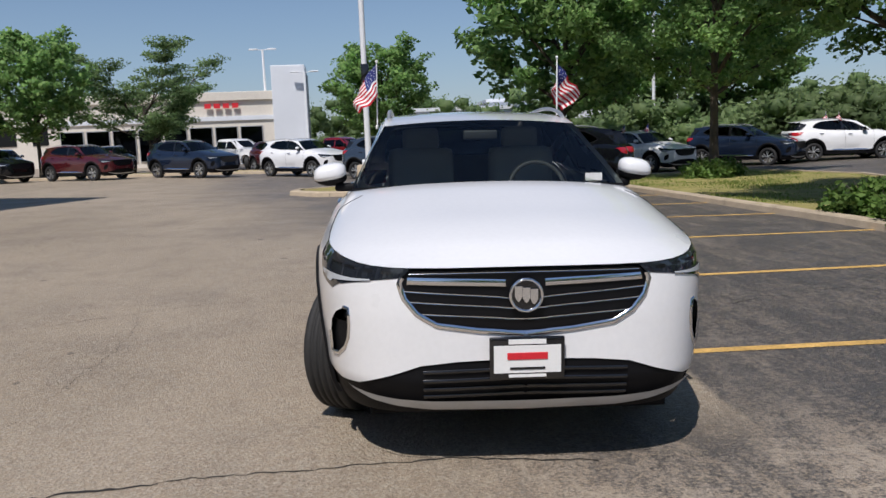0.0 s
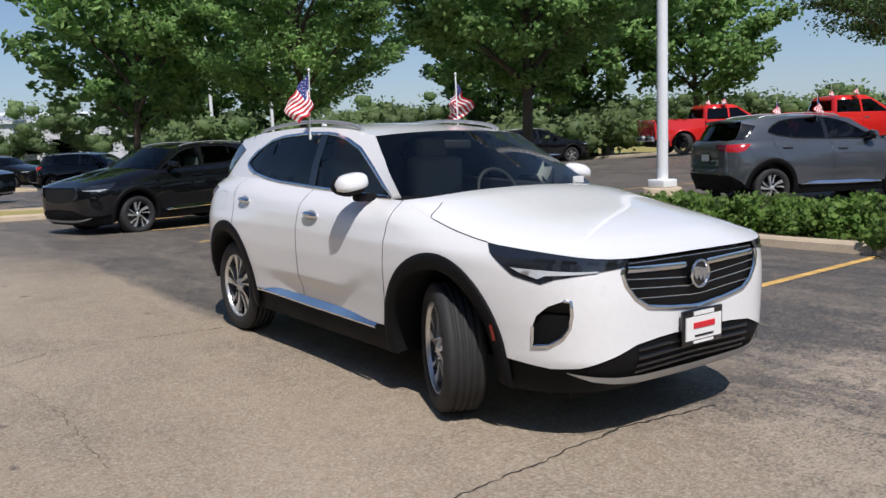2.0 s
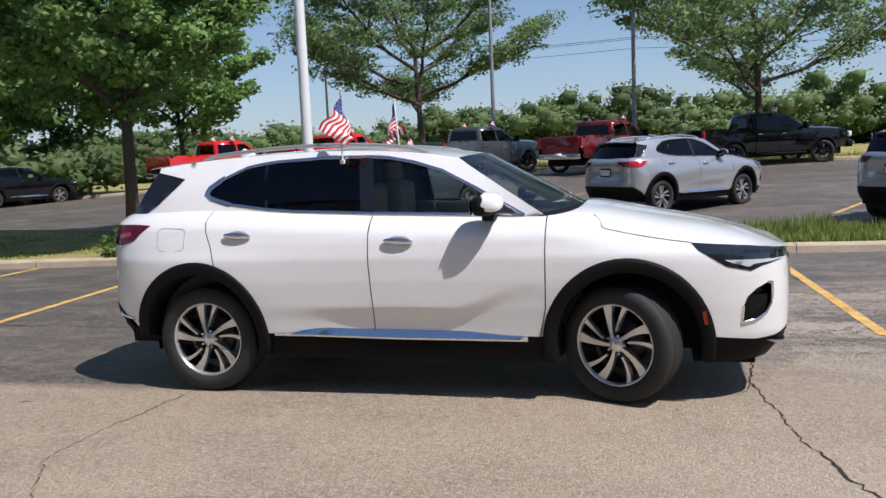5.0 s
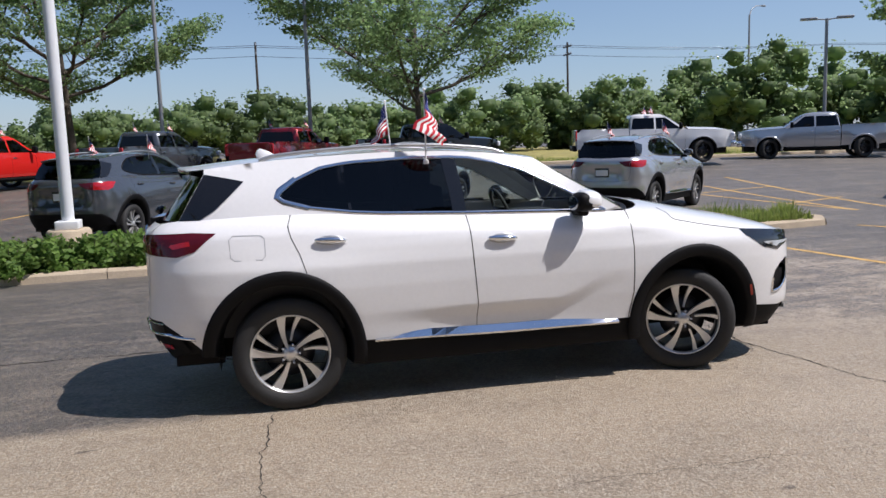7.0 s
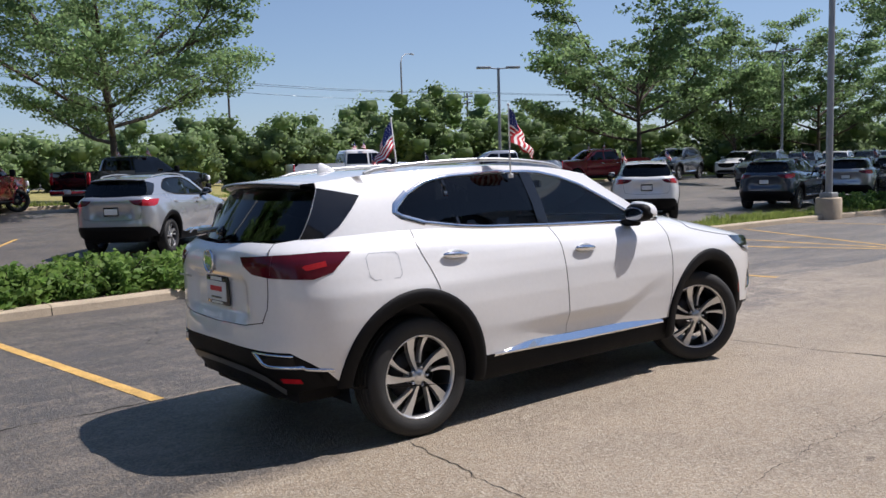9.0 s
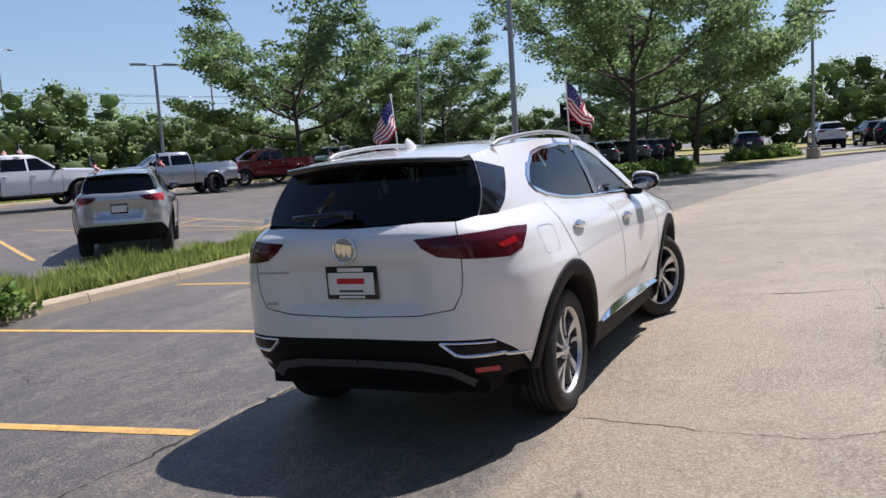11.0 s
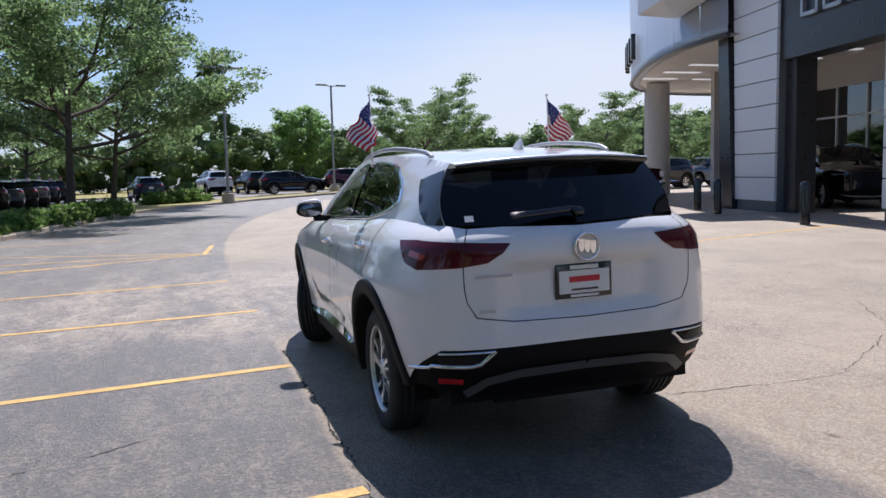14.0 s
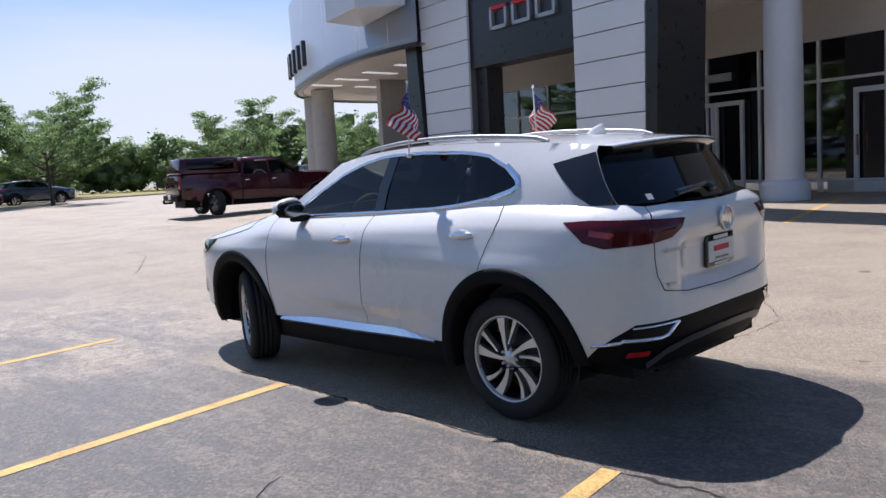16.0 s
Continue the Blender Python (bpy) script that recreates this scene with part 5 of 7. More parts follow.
def tree(kind, seed, H, R, clear, label, at=None, per=None, size=None):
    """A tree with a tapered trunk, limbs that fork, and a crown of leaf clumps."""
    rng = np.random.default_rng(seed)
    t = thing("tree", at or pose(0, 0, 0), label, "tree", "lot trees")
    bm, tips = bmesh.new(), []
    lean = rng.normal(size=2) * 0.03
    top = clear + (H - clear) * (0.35 if kind == "locust" else 0.55)
    trunk = [Vector((lean[0] * z, lean[1] * z, z)) for z in np.linspace(-0.1, top, 7)]
    r0 = 0.03 + H * 0.0125
    tube(bm, trunk, [r0 * 1.35] + [r0 * (1 - 0.62 * i / 6) for i in range(1, 7)], 9)
    limbs = 10 if kind == "locust" else 13
    for k in range(limbs):
        a = 2 * math.pi * (k * 0.381966 + 0.1 * rng.random())
        f = (k + 0.5) / limbs
        start = trunk[0].lerp(trunk[-1], (clear * (0.85 + 0.1 * rng.random()) + (top - clear) * f) / top)
        if kind == "locust":
            reach, rise = R * (0.78 + 0.25 * rng.random()) * (1 - 0.30 * f), (H - start.z) * (0.13 + 0.77 * f)
        else:
            reach, rise = R * (0.95 - 0.55 * f) * (0.85 + 0.2 * rng.random()), (H - start.z) * (0.25 + 0.6 * f)
        pts = []
        for i in range(6):
            u = i / 5
            bend = u ** 0.75 if kind == "locust" else u
            pts.append(start + Vector((math.cos(a) * reach * bend, math.sin(a) * reach * bend, rise * u ** (1.15 if kind == "locust" else 0.9))) + Vector(rng.normal(size=3)) * 0.10 * u)
        tube(bm, pts, [r0 * 0.5 * (1 - 0.85 * i / 5) for i in range(6)], 6)
        for i in range(1, 6):
            for _ in range(4 if kind == "locust" else 2):
                b = a + rng.normal() * 0.9
                ln = R * (0.25 + 0.25 * rng.random()) * (1.15 - 0.12 * i)
                e = pts[i] + Vector((math.cos(b) * ln, math.sin(b) * ln, ln * (0.25 + 0.4 * rng.random())))
                tube(bm, [pts[i], pts[i].lerp(e, 0.5) + Vector((0, 0, 0.06)), e], [r0 * 0.16, r0 * 0.10, r0 * 0.04], 4)
                tips += [e, pts[i].lerp(e, 0.55)]
        tips.append(pts[-1])
    part("trunk", bm, BARK, t)
    c = np.array([tuple(p) for p in tips])
    if kind == "locust":
        me = leaf_mesh("crown", c, 0.55 + 0.55 * rng.random(len(c)), per or 160, size or 0.07, LOCUST, rng, 0.36)
    else:
        # close the crown's outside with more clumps, leaving gaps
        n = 130
        d = rng.normal(size=(n, 3))
        d /= np.linalg.norm(d, axis=1)[:, None]
        mid = np.array((0, 0, clear + (H - clear) * 0.48))
        shell = mid + d * np.array((R * 0.86, R * 0.86, (H - clear) * 0.47)) * (0.72 + 0.30 * rng.random((n, 1)))
        c = np.r_[c, shell]
        me = leaf_mesh("crown", c, (0.36 + 0.34 * rng.random(len(c))) * (1.15 if per else 1), per or 190, size or 0.064, MAPLE, rng, 0.55)
    crown = new("crown", me)
    crown.parent = t
    crown["kind"] = "stuff"
    return t


def fir(seed, H, R, label):
    rng = np.random.default_rng(seed)
    t = thing("tree", pose(0, 0, 0), label, "tree", "lot trees")
    part("trunk", tube(bmesh.new(), [(0, 0, -0.1), (0, 0, H * 0.5), (0, 0, H)], [0.16, 0.1, 0.02], 8), BARK, t)
    z = H * (0.06 + 0.92 * rng.random(420) ** 1.25)
    a, q = rng.random(420) * 6.283, np.sqrt(rng.random(420))
    rad = R * (1 - z / H) ** 0.8 * q
    c = np.c_[rad * np.cos(a), rad * np.sin(a), z]
    crown = new("crown", leaf_mesh("crown", c, 0.25 + 0.35 * rng.random(420) * (1 - z / H), 40, 0.11, FIR, rng, 0.6))
    crown.parent, crown["kind"] = t, "stuff"
    return t


def bush(seed, R, H, material, label, category="shrub", group="island shrubs", per=22, size=0.043):
    rng = np.random.default_rng(seed)
    t = thing("shrub", pose(0, 0, 0), label, category, group)
    bm = bmesh.new()
    for k in range(7):
        a = k * 0.9
        tube(bm, [(0, 0, -0.03), (math.cos(a) * R * 0.3, math.sin(a) * R * 0.3, H * 0.4), (math.cos(a) * R * 0.6, math.sin(a) * R * 0.6, H * 0.75)], [0.012, 0.009, 0.004], 4)
    part("stem", bm, BARK, t)
    n = 110
    d = rng.normal(size=(n, 3))
    d /= np.linalg.norm(d, axis=1)[:, None]
    d[:, 2] = np.abs(d[:, 2])
    c = d * np.array((R, R, H * 0.88)) * (0.45 + 0.55 * rng.random((n, 1)))
    ob = new("foliage", leaf_mesh("foliage", c, np.full(n, 0.11), per, size, material, rng))
    ob.parent, ob["kind"] = t, "stuff"
    return t


# ---------------------------------------------------------------- flags
def flag(seed, label, size=1.0, group="car flags"):
    """A small window flag on a white staff: stripes, canton and stars are pieces of the cloth."""
    rng = np.random.default_rng(seed)
    f = thing("window_flag", pose(0, 0, 0), label, "flag", group)
    part("staff", tube(bmesh.new(), [(0, 0, 0), (0, 0, 0.475 * size)], [0.006, 0.005], 8), SIGNWHITE, f)
    part("staff_tip", lathe(bmesh.new(), [(0.470 * size, 0.0), (0.470 * size, 0.011), (0.485 * size, 0.009), (0.490 * size, 0)], "z", 10), SIGNWHITE, f)
    part("clip", box(bmesh.new(), (0, 0, 0.0), (0.016, 0.036, 0.030), bevel=0.005), SIGNWHITE, f)

    def cloth(u, v, lift_=0.0):
        # limp cloth: curls round as it falls away from the staff
        top, hoist, ln, k = 0.46 * size, 0.205 * size, 0.215 * size, 2.3
        x, y = ln * (1 - math.cos(k * u)) / k, ln * math.sin(k * u) / k
        turn = 1.3 * (v - 0.6)
        x, y = x * math.cos(turn) - y * math.sin(turn), x * math.sin(turn) + y * math.cos(turn)
        w = 0.016 * size * math.sin(13 * u + 5 * v + seed) * min(u * 4, 1) + lift_
        return Vector((x + w * math.cos(k * u), y - w * math.sin(k * u), top - hoist * v - size * u * (0.25 - 0.09 * v) + 0.012 * math.sin(9 * u)))
    nu, nv = 14, 13
    stripes = {0: bmesh.new(), 1: bmesh.new(), 2: bmesh.new()}
    for j in range(nv):
        for i in range(nu):
            k = 2 if (i < 6 and j < 7) else j % 2
            b = stripes[k]
            b.faces.new([b.verts.new(cloth(*q)) for q in ((i / nu, j / nv), ((i + 1) / nu, j / nv), ((i + 1) / nu, (j + 1) / nv), (i / nu, (j + 1) / nv))])
    for b in stripes.values():
        bmesh.ops.remove_doubles(b, verts=b.verts[:], dist=1e-5)
    part("red_stripes", stripes[0], RED, f), part("white_stripes", stripes[1], CLOTH, f), part("canton", stripes[2], BLUE, f)
    bm = bmesh.new()
    for j in range(5):
        for i in range(5):
            u, v = (i + 0.5 + 0.25 * (j % 2)) / nu * 1.08, (j + 0.6) / nv * 1.3
            for s in (0.0018, -0.0018):
                bm.faces.new([bm.verts.new(cloth(u + a, v + b, s)) for a, b in ((-0.012, 0), (0, -0.02), (0.012, 0), (0, 0.02))])
    part("star_field", bm, CLOTH, f)["kind"] = "stuff"
    return f


# ---------------------------------------------------------------- ground, lines, kerbs
def axis(*stops):
    out = []
    for a, b, n in stops:
        out += list(np.linspace(a, b, n, endpoint=False))
    return out + [stops[-1][1]]


gx = axis((-900, -60, 6), (-60, -14, 8), (-14, 30, 44), (30, 80, 10), (80, 900, 6))
gy = axis((-900, -90, 6), (-90, -30, 16), (-30, 36, 44), (36, 90, 12), (90, 900, 6))
ground = link("ground", grid(bmesh.new(), [[Vector((x, y, height(x, y))) for x in gx] for y in gy]), ASPHALT)
tagged(ground, "worn tan and dark asphalt of a car lot", "ground", kind="structure")


def drape(name, pts, wide, material, up=0.004, label="", jag=0.0, seed=0, kind="structure"):
    """A strip along the ground through points of the plan."""
    rng = np.random.default_rng(seed)
    line = dense(pts, 0.045 if jag else 0.6, False)
    rows = []
    for i, p in enumerate(line):
        d = line[min(i + 1, len(line) - 1)] - line[max(i - 1, 0)]
        n = np.array((-d[1], d[0])) / max(np.hypot(*d), 1e-9)
        wave = 2.2 * noise.noise((p[0] * 1.7, p[1] * 1.7, seed)) + 1.1 * noise.noise((p[0] * 7, p[1] * 7, seed)) + 0.4 * rng.normal()
        q = p + n * wave * jag
        w = wide * (max(0.12, 0.9 + 1.6 * noise.noise((p[0] * 3, p[1] * 3, seed + 9)) + 0.3 * rng.normal()) if jag else 1) / 2
        rows.append([Vector((*(q - n * w), height(*q) + up)), Vector((*(q + n * w), height(*q) + up))])
    ob = link(name, grid(bmesh.new(), rows), material, smooth=False)
    return tagged(ob, label, name.replace("_", " "), kind=kind)


def stall(y0, x0=1.2, x1=6.6):
    slope = ramp(y0, (-4, 0.02), (-0.5, 0.075), (2, 0.13))
    return [(x0, y0), (x1, y0 + slope * (x1 - x0))]


for k, (y0, x0) in enumerate(((13.6, 1.2), (10.8, 1.2), (8.0, 1.2), (5.15, 1.2), (2.28, 1.2), (-0.50, 1.2), (-3.38, 1.2), (-6.30, 1.35))):
    drape("stall_line", stall(y0, x0), 0.105, YELLOW, label="worn yellow painted stall line on asphalt")
for a, b in (((1.4, -10.9), (7.1, -9.4)), ((1.4, -10.9), (7.0, -11.8)), ((1.4, -10.9), (6.9, -14.2)), ((3.4, -10.2), (7.1, -10.2)), ((1.55, -10.8), (1.3, -12.9)), ((3.4, -16.5), (6.9, -16.8)), ((3.3, -19.5), (6.7, -19.8))):
    drape("stall_line", [a, b], 0.10, YELLOW, label="worn yellow painted hatch line on asphalt")
for a, b in (((-9.2, -1.3), (-14.0, -2.2)), ((-6.5, -6.5), (-11.2, -7.4)), ((13.2, 2.3), (17.5, 0.2)), ((12.8, 9.5), (17.0, 7.0)), ((12.3, -5.2), (16.2, -7.3)), ((12.6, -0.9), (13.4, -1.3)), ((9.5, -11.4), (17.8, -9.2)), ((9.5, -11.4), (18, -11.4)), ((9.8, -12.4), (18, -13.4)), ((11.3, -11.0), (12.0, -13.0)), ((14.3, -10.4), (15.0, -13.0))):
    drape("stall_line", [a, b], 0.10, YELLOW, label="pale yellow painted stall line on asphalt")
CRACKS = (([(1.2, 8.0), (1.19, 2.0), (1.17, 0.5), (1.2, -1.1)], 0.026), ([(1.21, -8.5), (1.08, -12.0), (0.74, -15.5), (0.18, -19.7), (-1.1, -25.5), (-3.0, -31.5)], 0.009), ([(-2.6, -2.7), (-2.0, -2.45), (-1.5, -2.34), (-0.9, -2.25), (-0.2, -2.2), (0.35, -2.27)], 0.020),
          ([(-0.9, 1.5), (-1.14, 1.53), (-1.72, 1.62), (-2.26, 1.58), (-2.88, 1.2), (-3.64, 0.74), (-4.5, -0.59)], 0.010), ([(-2.5, -4.6), (-2.53, -3.84), (-2.61, -1.81), (-2.57, -0.04), (-2.73, 1.13)], 0.004), ([(-0.72, 1.7), (-0.70, 2.5), (-0.8, 3.0)], 0.006),
          ([(-1.2, -8.2), (-2.6, -10.8), (-3.0, -14.0)], 0.02), ([(-4.4, -12.2), (-7.0, -13.4)], 0.02), ([(2.2, 1.0), (3.6, 1.6), (4.4, 1.2), (6.2, 1.8)], 0.012))
for k, (pts, w) in enumerate(CRACKS):
    drape("crack", pts, w * 0.5, CRACK, 0.003, "dark jagged crack in the asphalt", 0.022, k)


def kerbed(name, outline, top, label, up=0.12, wide=0.17, piece=2.4):
    """A raised bed: its top, and round it kerb stones with open joints."""
    cen = np.mean(np.array(outline), axis=0)
    v, f = panel(outline, [], lambda x, y: Vector((x, y, height(x, y) + up - 0.015 + 0.05 * noise.noise((x * 0.5, y * 0.5, 1)))), 1.0)
    bed = link(name, add(bmesh.new(), (v, f)), top)
    bmesh_faces_up(bed)
    tagged(bed, label, "island", kind="structure")
    pts = dense(outline, 0.4)
    pts.append(pts[0])
    run = max(2, int(piece / 0.4))
    area = sum(a[0] * b[1] - b[0] * a[1] for a, b in zip(pts, pts[1:]))
    for i in range(0, len(pts) - 1, run):
        seg = [np.array(p) for p in pts[i:i + run + 1]]
        if len(seg) < 2:
            continue
        d = (seg[-1] - seg[-2]) / max(np.linalg.norm(seg[-1] - seg[-2]), 1e-6)
        seg[-1] = seg[-1] - d * 0.012
        rows = []
        for k, p in enumerate(seg):
            t = seg[min(k + 1, len(seg) - 1)] - seg[max(k - 1, 0)]
            n = np.array((t[1], -t[0])) / max(np.hypot(*t), 1e-9) * (1 if area > 0 else -1)
            j = 0.006 * noise.noise((p[0], p[1], 3))
            z = height(*p)
            rows.append([Vector((*(p + n * o), z + h_ + j)) for o, h_ in ((0.05, -0.02), (0.03, up - 0.02), (0.0, up + 0.01), (-wide, up + 0.012), (-wide - 0.01, up - 0.06))])
        part("kerb_stone", grid(bmesh.new(), rows), CONCRETE, bed, smooth=False)
    return bed


def bmesh_faces_up(ob):
    bm = bmesh.new()
    bm.from_mesh(ob.data)
    for f in bm.faces:
        if f.normal.z < 0:
            f.normal_flip()
    bm.to_mesh(ob.data)
    bm.free()


def front_x(y):
    return 6.75 - 0.07 * y


planter = kerbed("island_planter", [(front_x(y), y) for y in (7.5, 4, 0, -4, -8)] + [(7.5, -9.0), (8.1, -9.4), (8.8, -9.0), (9.0, -8), (9.1, 0), (9.2, 7.5)][0:], SOIL, "kerbed planter with brown mulch and low shrubs")
kerbed("island_lawn", [(front_x(24), 24), (front_x(16), 16), (front_x(7.52), 7.52), (9.2, 7.52), (11.5, 11), (12.5, 17), (12, 24)], LAWN, "kerbed lawn of dry yellow-green grass")
kerbed("island_end", [(-3.6, 17.2), (-2.8, 16.3), (0, 16.15), (5.0, 16.2), (5.0, 19.2), (-2.6, 19.2), (-3.5, 18.4)], LAWN, "kerbed island end with dry grass round a lamp post")
kerbed("island_south", [(7.1, -13.2), (6.9, -18), (5.9, -24), (4.9, -28.5), (3.6, -34), (1.5, -38), (-2.5, -43), (-8, -47.5), (-16, -51), (-15, -53.2), (-7, -50), (0, -46), (6.5, -43), (8.2, -34), (8.5, -24), (8.6, -13.2)], LAWN, "kerbed grass strip with trees along the drive")
kerbed("verge_east", [(27.5, -62), (27.5, -30), (27.8, -8), (28.2, 10), (26.5, 24), (22, 33), (8, 38), (8, 52), (70, 52), (70, -62)], LAWN, "grass verge behind a kerb at the edge of the lot", piece=4.0)
kerbed("verge_north", [(-60, 36.6), (4, 36.2), (4, 38.6), (-60, 39.2)], LAWN, "grass strip between two rows of parked cars", piece=4.0)
kerbed("verge_south", [(-60, -66), (-16, -60.5), (-8, -59.5), (-4, -66), (8, -68), (40, -74), (40, -110), (-60, -110)], LAWN, "grass verge beyond the far row of cars", piece=4.0)


# ---------------------------------------------------------------- lamp posts
def lamp_post(x, y, tall, material, heads=2, base=0.85, r=0.085, dark_box=False, turn=0.0, footing=True):
    m = ground_pose(x, y, turn, 0.0)
    p = thing("lamp_post", m, ("white" if material is POLEWHITE else "grey") + " steel lamp post on a round concrete footing" if footing else "grey steel lamp post with a square head", "lamp post", "lamp posts")
    if footing:
        part("footing", lathe(bmesh.new(), [(-0.2, 0.36), (base - 0.03, 0.34), (base, 0.31), (base, 0.0)], "z", 24), CONCRETE, p, "round concrete footing")
        part("base_plate", box(bmesh.new(), (0, 0, base + 0.07), (0.36, 0.36, 0.14), bevel=0.02), material, p)
    else:
        base = 0.0
    part("pole", tube(bmesh.new(), [(0, 0, base), (0, 0, tall)], [r, r * 0.8], 16), material, p)
    for k in range(heads):
        s = (1, -1)[k % 2]
        part("arm", tube(bmesh.new(), [(0, 0, tall - 0.05), (s * 0.45, 0, tall)], 0.03, 8), material, p)
        part("lamp_head", box(bmesh.new(), (s * 0.75, 0, tall + 0.02), (0.70, 0.34, 0.10), bevel=0.03), material, p)
    if dark_box:
        part("camera_box", box(bmesh.new(), (0.02, -0.10, 3.3), (0.22, 0.18, 0.5), bevel=0.03), GLOSSBLACK, p)
    return p


lamp_post(-1.43, 17.58, 8.2, POLEWHITE, base=0.8, dark_box=True)
lamp_post(8.25, 4.45, 8.4, POLEWHITE, base=0.62, r=0.10)
lamp_post(6.9, -18.3, 8.4, POLEGREY, base=0.6, r=0.095)
lamp_post(-0.7, -40.8, 7.3, POLEGREY, base=0.55, turn=20)
lamp_post(-8.4, -50.8, 7.3, POLEGREY, base=0.5, turn=20)
lamp_post(27.0, -24.0, 6.0, POLEGREY, base=0.5, turn=60)
lamp_post(31.0, 26.5, 7.2, POLEWHITE, base=0.7, turn=40)
lamp_post(28.2, -1.0, 8.5, POLEGREY, 2, 0.5, turn=60)
lamp_post(29.0, 4.8, 9.5, POLEGREY, 2, 0.5, turn=60)
lamp_post(-11.5, 64.0, 9.2, POLEWHITE, turn=0, r=0.12)
lamp_post(-8.0, 62.0, 7.2, POLEWHITE, turn=0, r=0.12)
lamp_post(14.5, 33.5, 8.0, POLEWHITE, turn=0)
lamp_post(11.8, 34.5, 8.0, POLEWHITE, turn=0)
lamp_post(24.5, -46, 8.0, POLEGREY, turn=30)
lamp_post(16.5, -58, 8.0, POLEGREY, turn=30)


def street_lamp(x, y, tall, turn):
    p = thing("street_lamp", ground_pose(x, y, turn), "tall grey street lamp with one curved arm", "street lamp", "street lamps")
    part("pole", tube(bmesh.new(), [(0, 0, 0), (0, 0, tall - 1.2)], [0.14, 0.09], 12), POLEGREY, p)
    part("arm", tube(bmesh.new(), [(0, 0, tall - 1.25), (0.4, 0, tall - 0.6), (1.4, 0, tall - 0.15), (2.8, 0, tall)], [0.07, 0.06, 0.05, 0.04], 8), POLEGREY, p)
    part("lamp_head", box(bmesh.new(), (3.1, 0, tall), (0.8, 0.3, 0.14), bevel=0.04), POLEGREY, p)
    return p


street_lamp(74.6, -51.3, 14.6, -60)
street_lamp(62, -68, 13.5, 120)
street_lamp(50, -86, 13.5, 120)


def utility_pole(x, y, tall, turn):
    p = thing("utility_pole", ground_pose(x, y, turn), "brown wooden utility pole with cross arms", "utility pole", "utility poles")
    part("pole", tube(bmesh.new(), [(0, 0, 0), (0, 0, tall)], [0.17, 0.11], 10), BARK, p)
    for z in (tall - 0.5, tall - 1.4):
        part("cross_arm", box(bmesh.new(), (0, 0, z), (2.4, 0.12, 0.14)), BARK, p)
        for x_ in (-1.1, -0.5, 0.5, 1.1):
            part("insulator", lathe(bmesh.new(), [(z + 0.07, 0.05), (z + 0.25, 0.04), (z + 0.26, 0)], "z", 8), POLEGREY, p).location.x = x_
    return p


UP = [(84, 34), (86, 0), (88, -36), (88, -72), (78, -104)]
for x, y in UP:
    utility_pole(x, y, 12.0, 0)
for k, (a, b) in enumerate(zip(UP, UP[1:])):
    for x_, z in ((-1.1, 11.6), (0.5, 11.6), (1.1, 10.7)):
        pts = [Vector((a[0] + (b[0] - a[0]) * t + x_, a[1] + (b[1] - a[1]) * t, z + 0.4 - 1.6 * t * (1 - t))) for t in np.linspace(0, 1, 9)]
        tagged(link("power_line", tube(bmesh.new(), pts, 0.022, 4), GLOSSBLACK), "thin black power line between utility poles", "cable", "power lines")

# ---------------------------------------------------------------- buildings
# the dealership: u runs along its front, d goes into it
BO, BU, BN = Vector((-12.7, -13.4, 0)), Vector((0.196, 0.981, 0)), Vector((0.981, -0.196, 0))
BASE = height(-12, -9)


def bpt(u, d, z):
    return BO + BU * u - BN * d + Vector((0, 0, BASE + z))


def block(name, u, d, z, material, parent=None, label="", bevel=0.0, batter=(0.0, 0.0)):
    """A box between pairs of u, d and z; batter shifts its two ends along u at the top."""
    b = bmesh.new()
    bmesh.ops.create_cube(b, size=1)
    if bevel:
        for v in b.verts:
            v.co = Vector((v.co.x * (u[1] - u[0]), v.co.y * (d[1] - d[0]), v.co.z * (z[1] - z[0])))
        bmesh.ops.bevel(b, geom=b.edges[:], offset=bevel, segments=1, affect="EDGES")
        for v in b.verts:
            v.co = Vector((v.co.x / (u[1] - u[0]), v.co.y / (d[1] - d[0]), v.co.z / (z[1] - z[0])))
    for v in b.verts:
        q, r, s = v.co.x + 0.5, v.co.y + 0.5, v.co.z + 0.5
        zz = z[0] + (z[1] - z[0]) * s
        uu = u[0] + (u[1] - u[0]) * q + (batter[0] * (1 - q) + batter[1] * q) * zz / 8
        v.co = bpt(uu, d[0] + (d[1] - d[0]) * r, zz)
    bmesh.ops.recalc_face_normals(b, faces=b.faces[:])
    return link(name, b, material, parent, label, smooth=False)


dealer = thing("dealership_building", pose(0, 0, 0), "white and charcoal panelled car dealership with a portal and round canopy", "building")
for u0, u1, bt, deep in ((0.10, 2.20, (-0.25, 0.15), 0.78), (6.45, 8.50, (0.0, 0.25), 1.38)):
    core = block("pylon", (u0 + 0.02, u1 - 0.02), (0.06, deep), (0, 9.4), GREYPANEL, dealer, "charcoal pylon faced with white panels", batter=bt)
    for k in range(15):
        z0 = 0.28 + k * 0.61
        block("panel", (u0, u1), (0.0, 0.075), (z0, z0 + 0.585), PANEL, core, bevel=0.008, batter=bt)
block("fin", (-0.62, 0.12), (-0.1, 1.6), (0, 9.4), DARKPANEL, dealer, "dark side fin", batter=(-0.3, -0.55))
block("pylon_return", (8.56, 8.85), (-0.05, 1.42), (0, 9.4), DARKPANEL, dealer, batter=(0.3, 0.35))
block("pylon_return", (2.22, 2.75), (0.25, 0.78), (0, 3.75), DARKPANEL, dealer, batter=(0.15, 0.0))
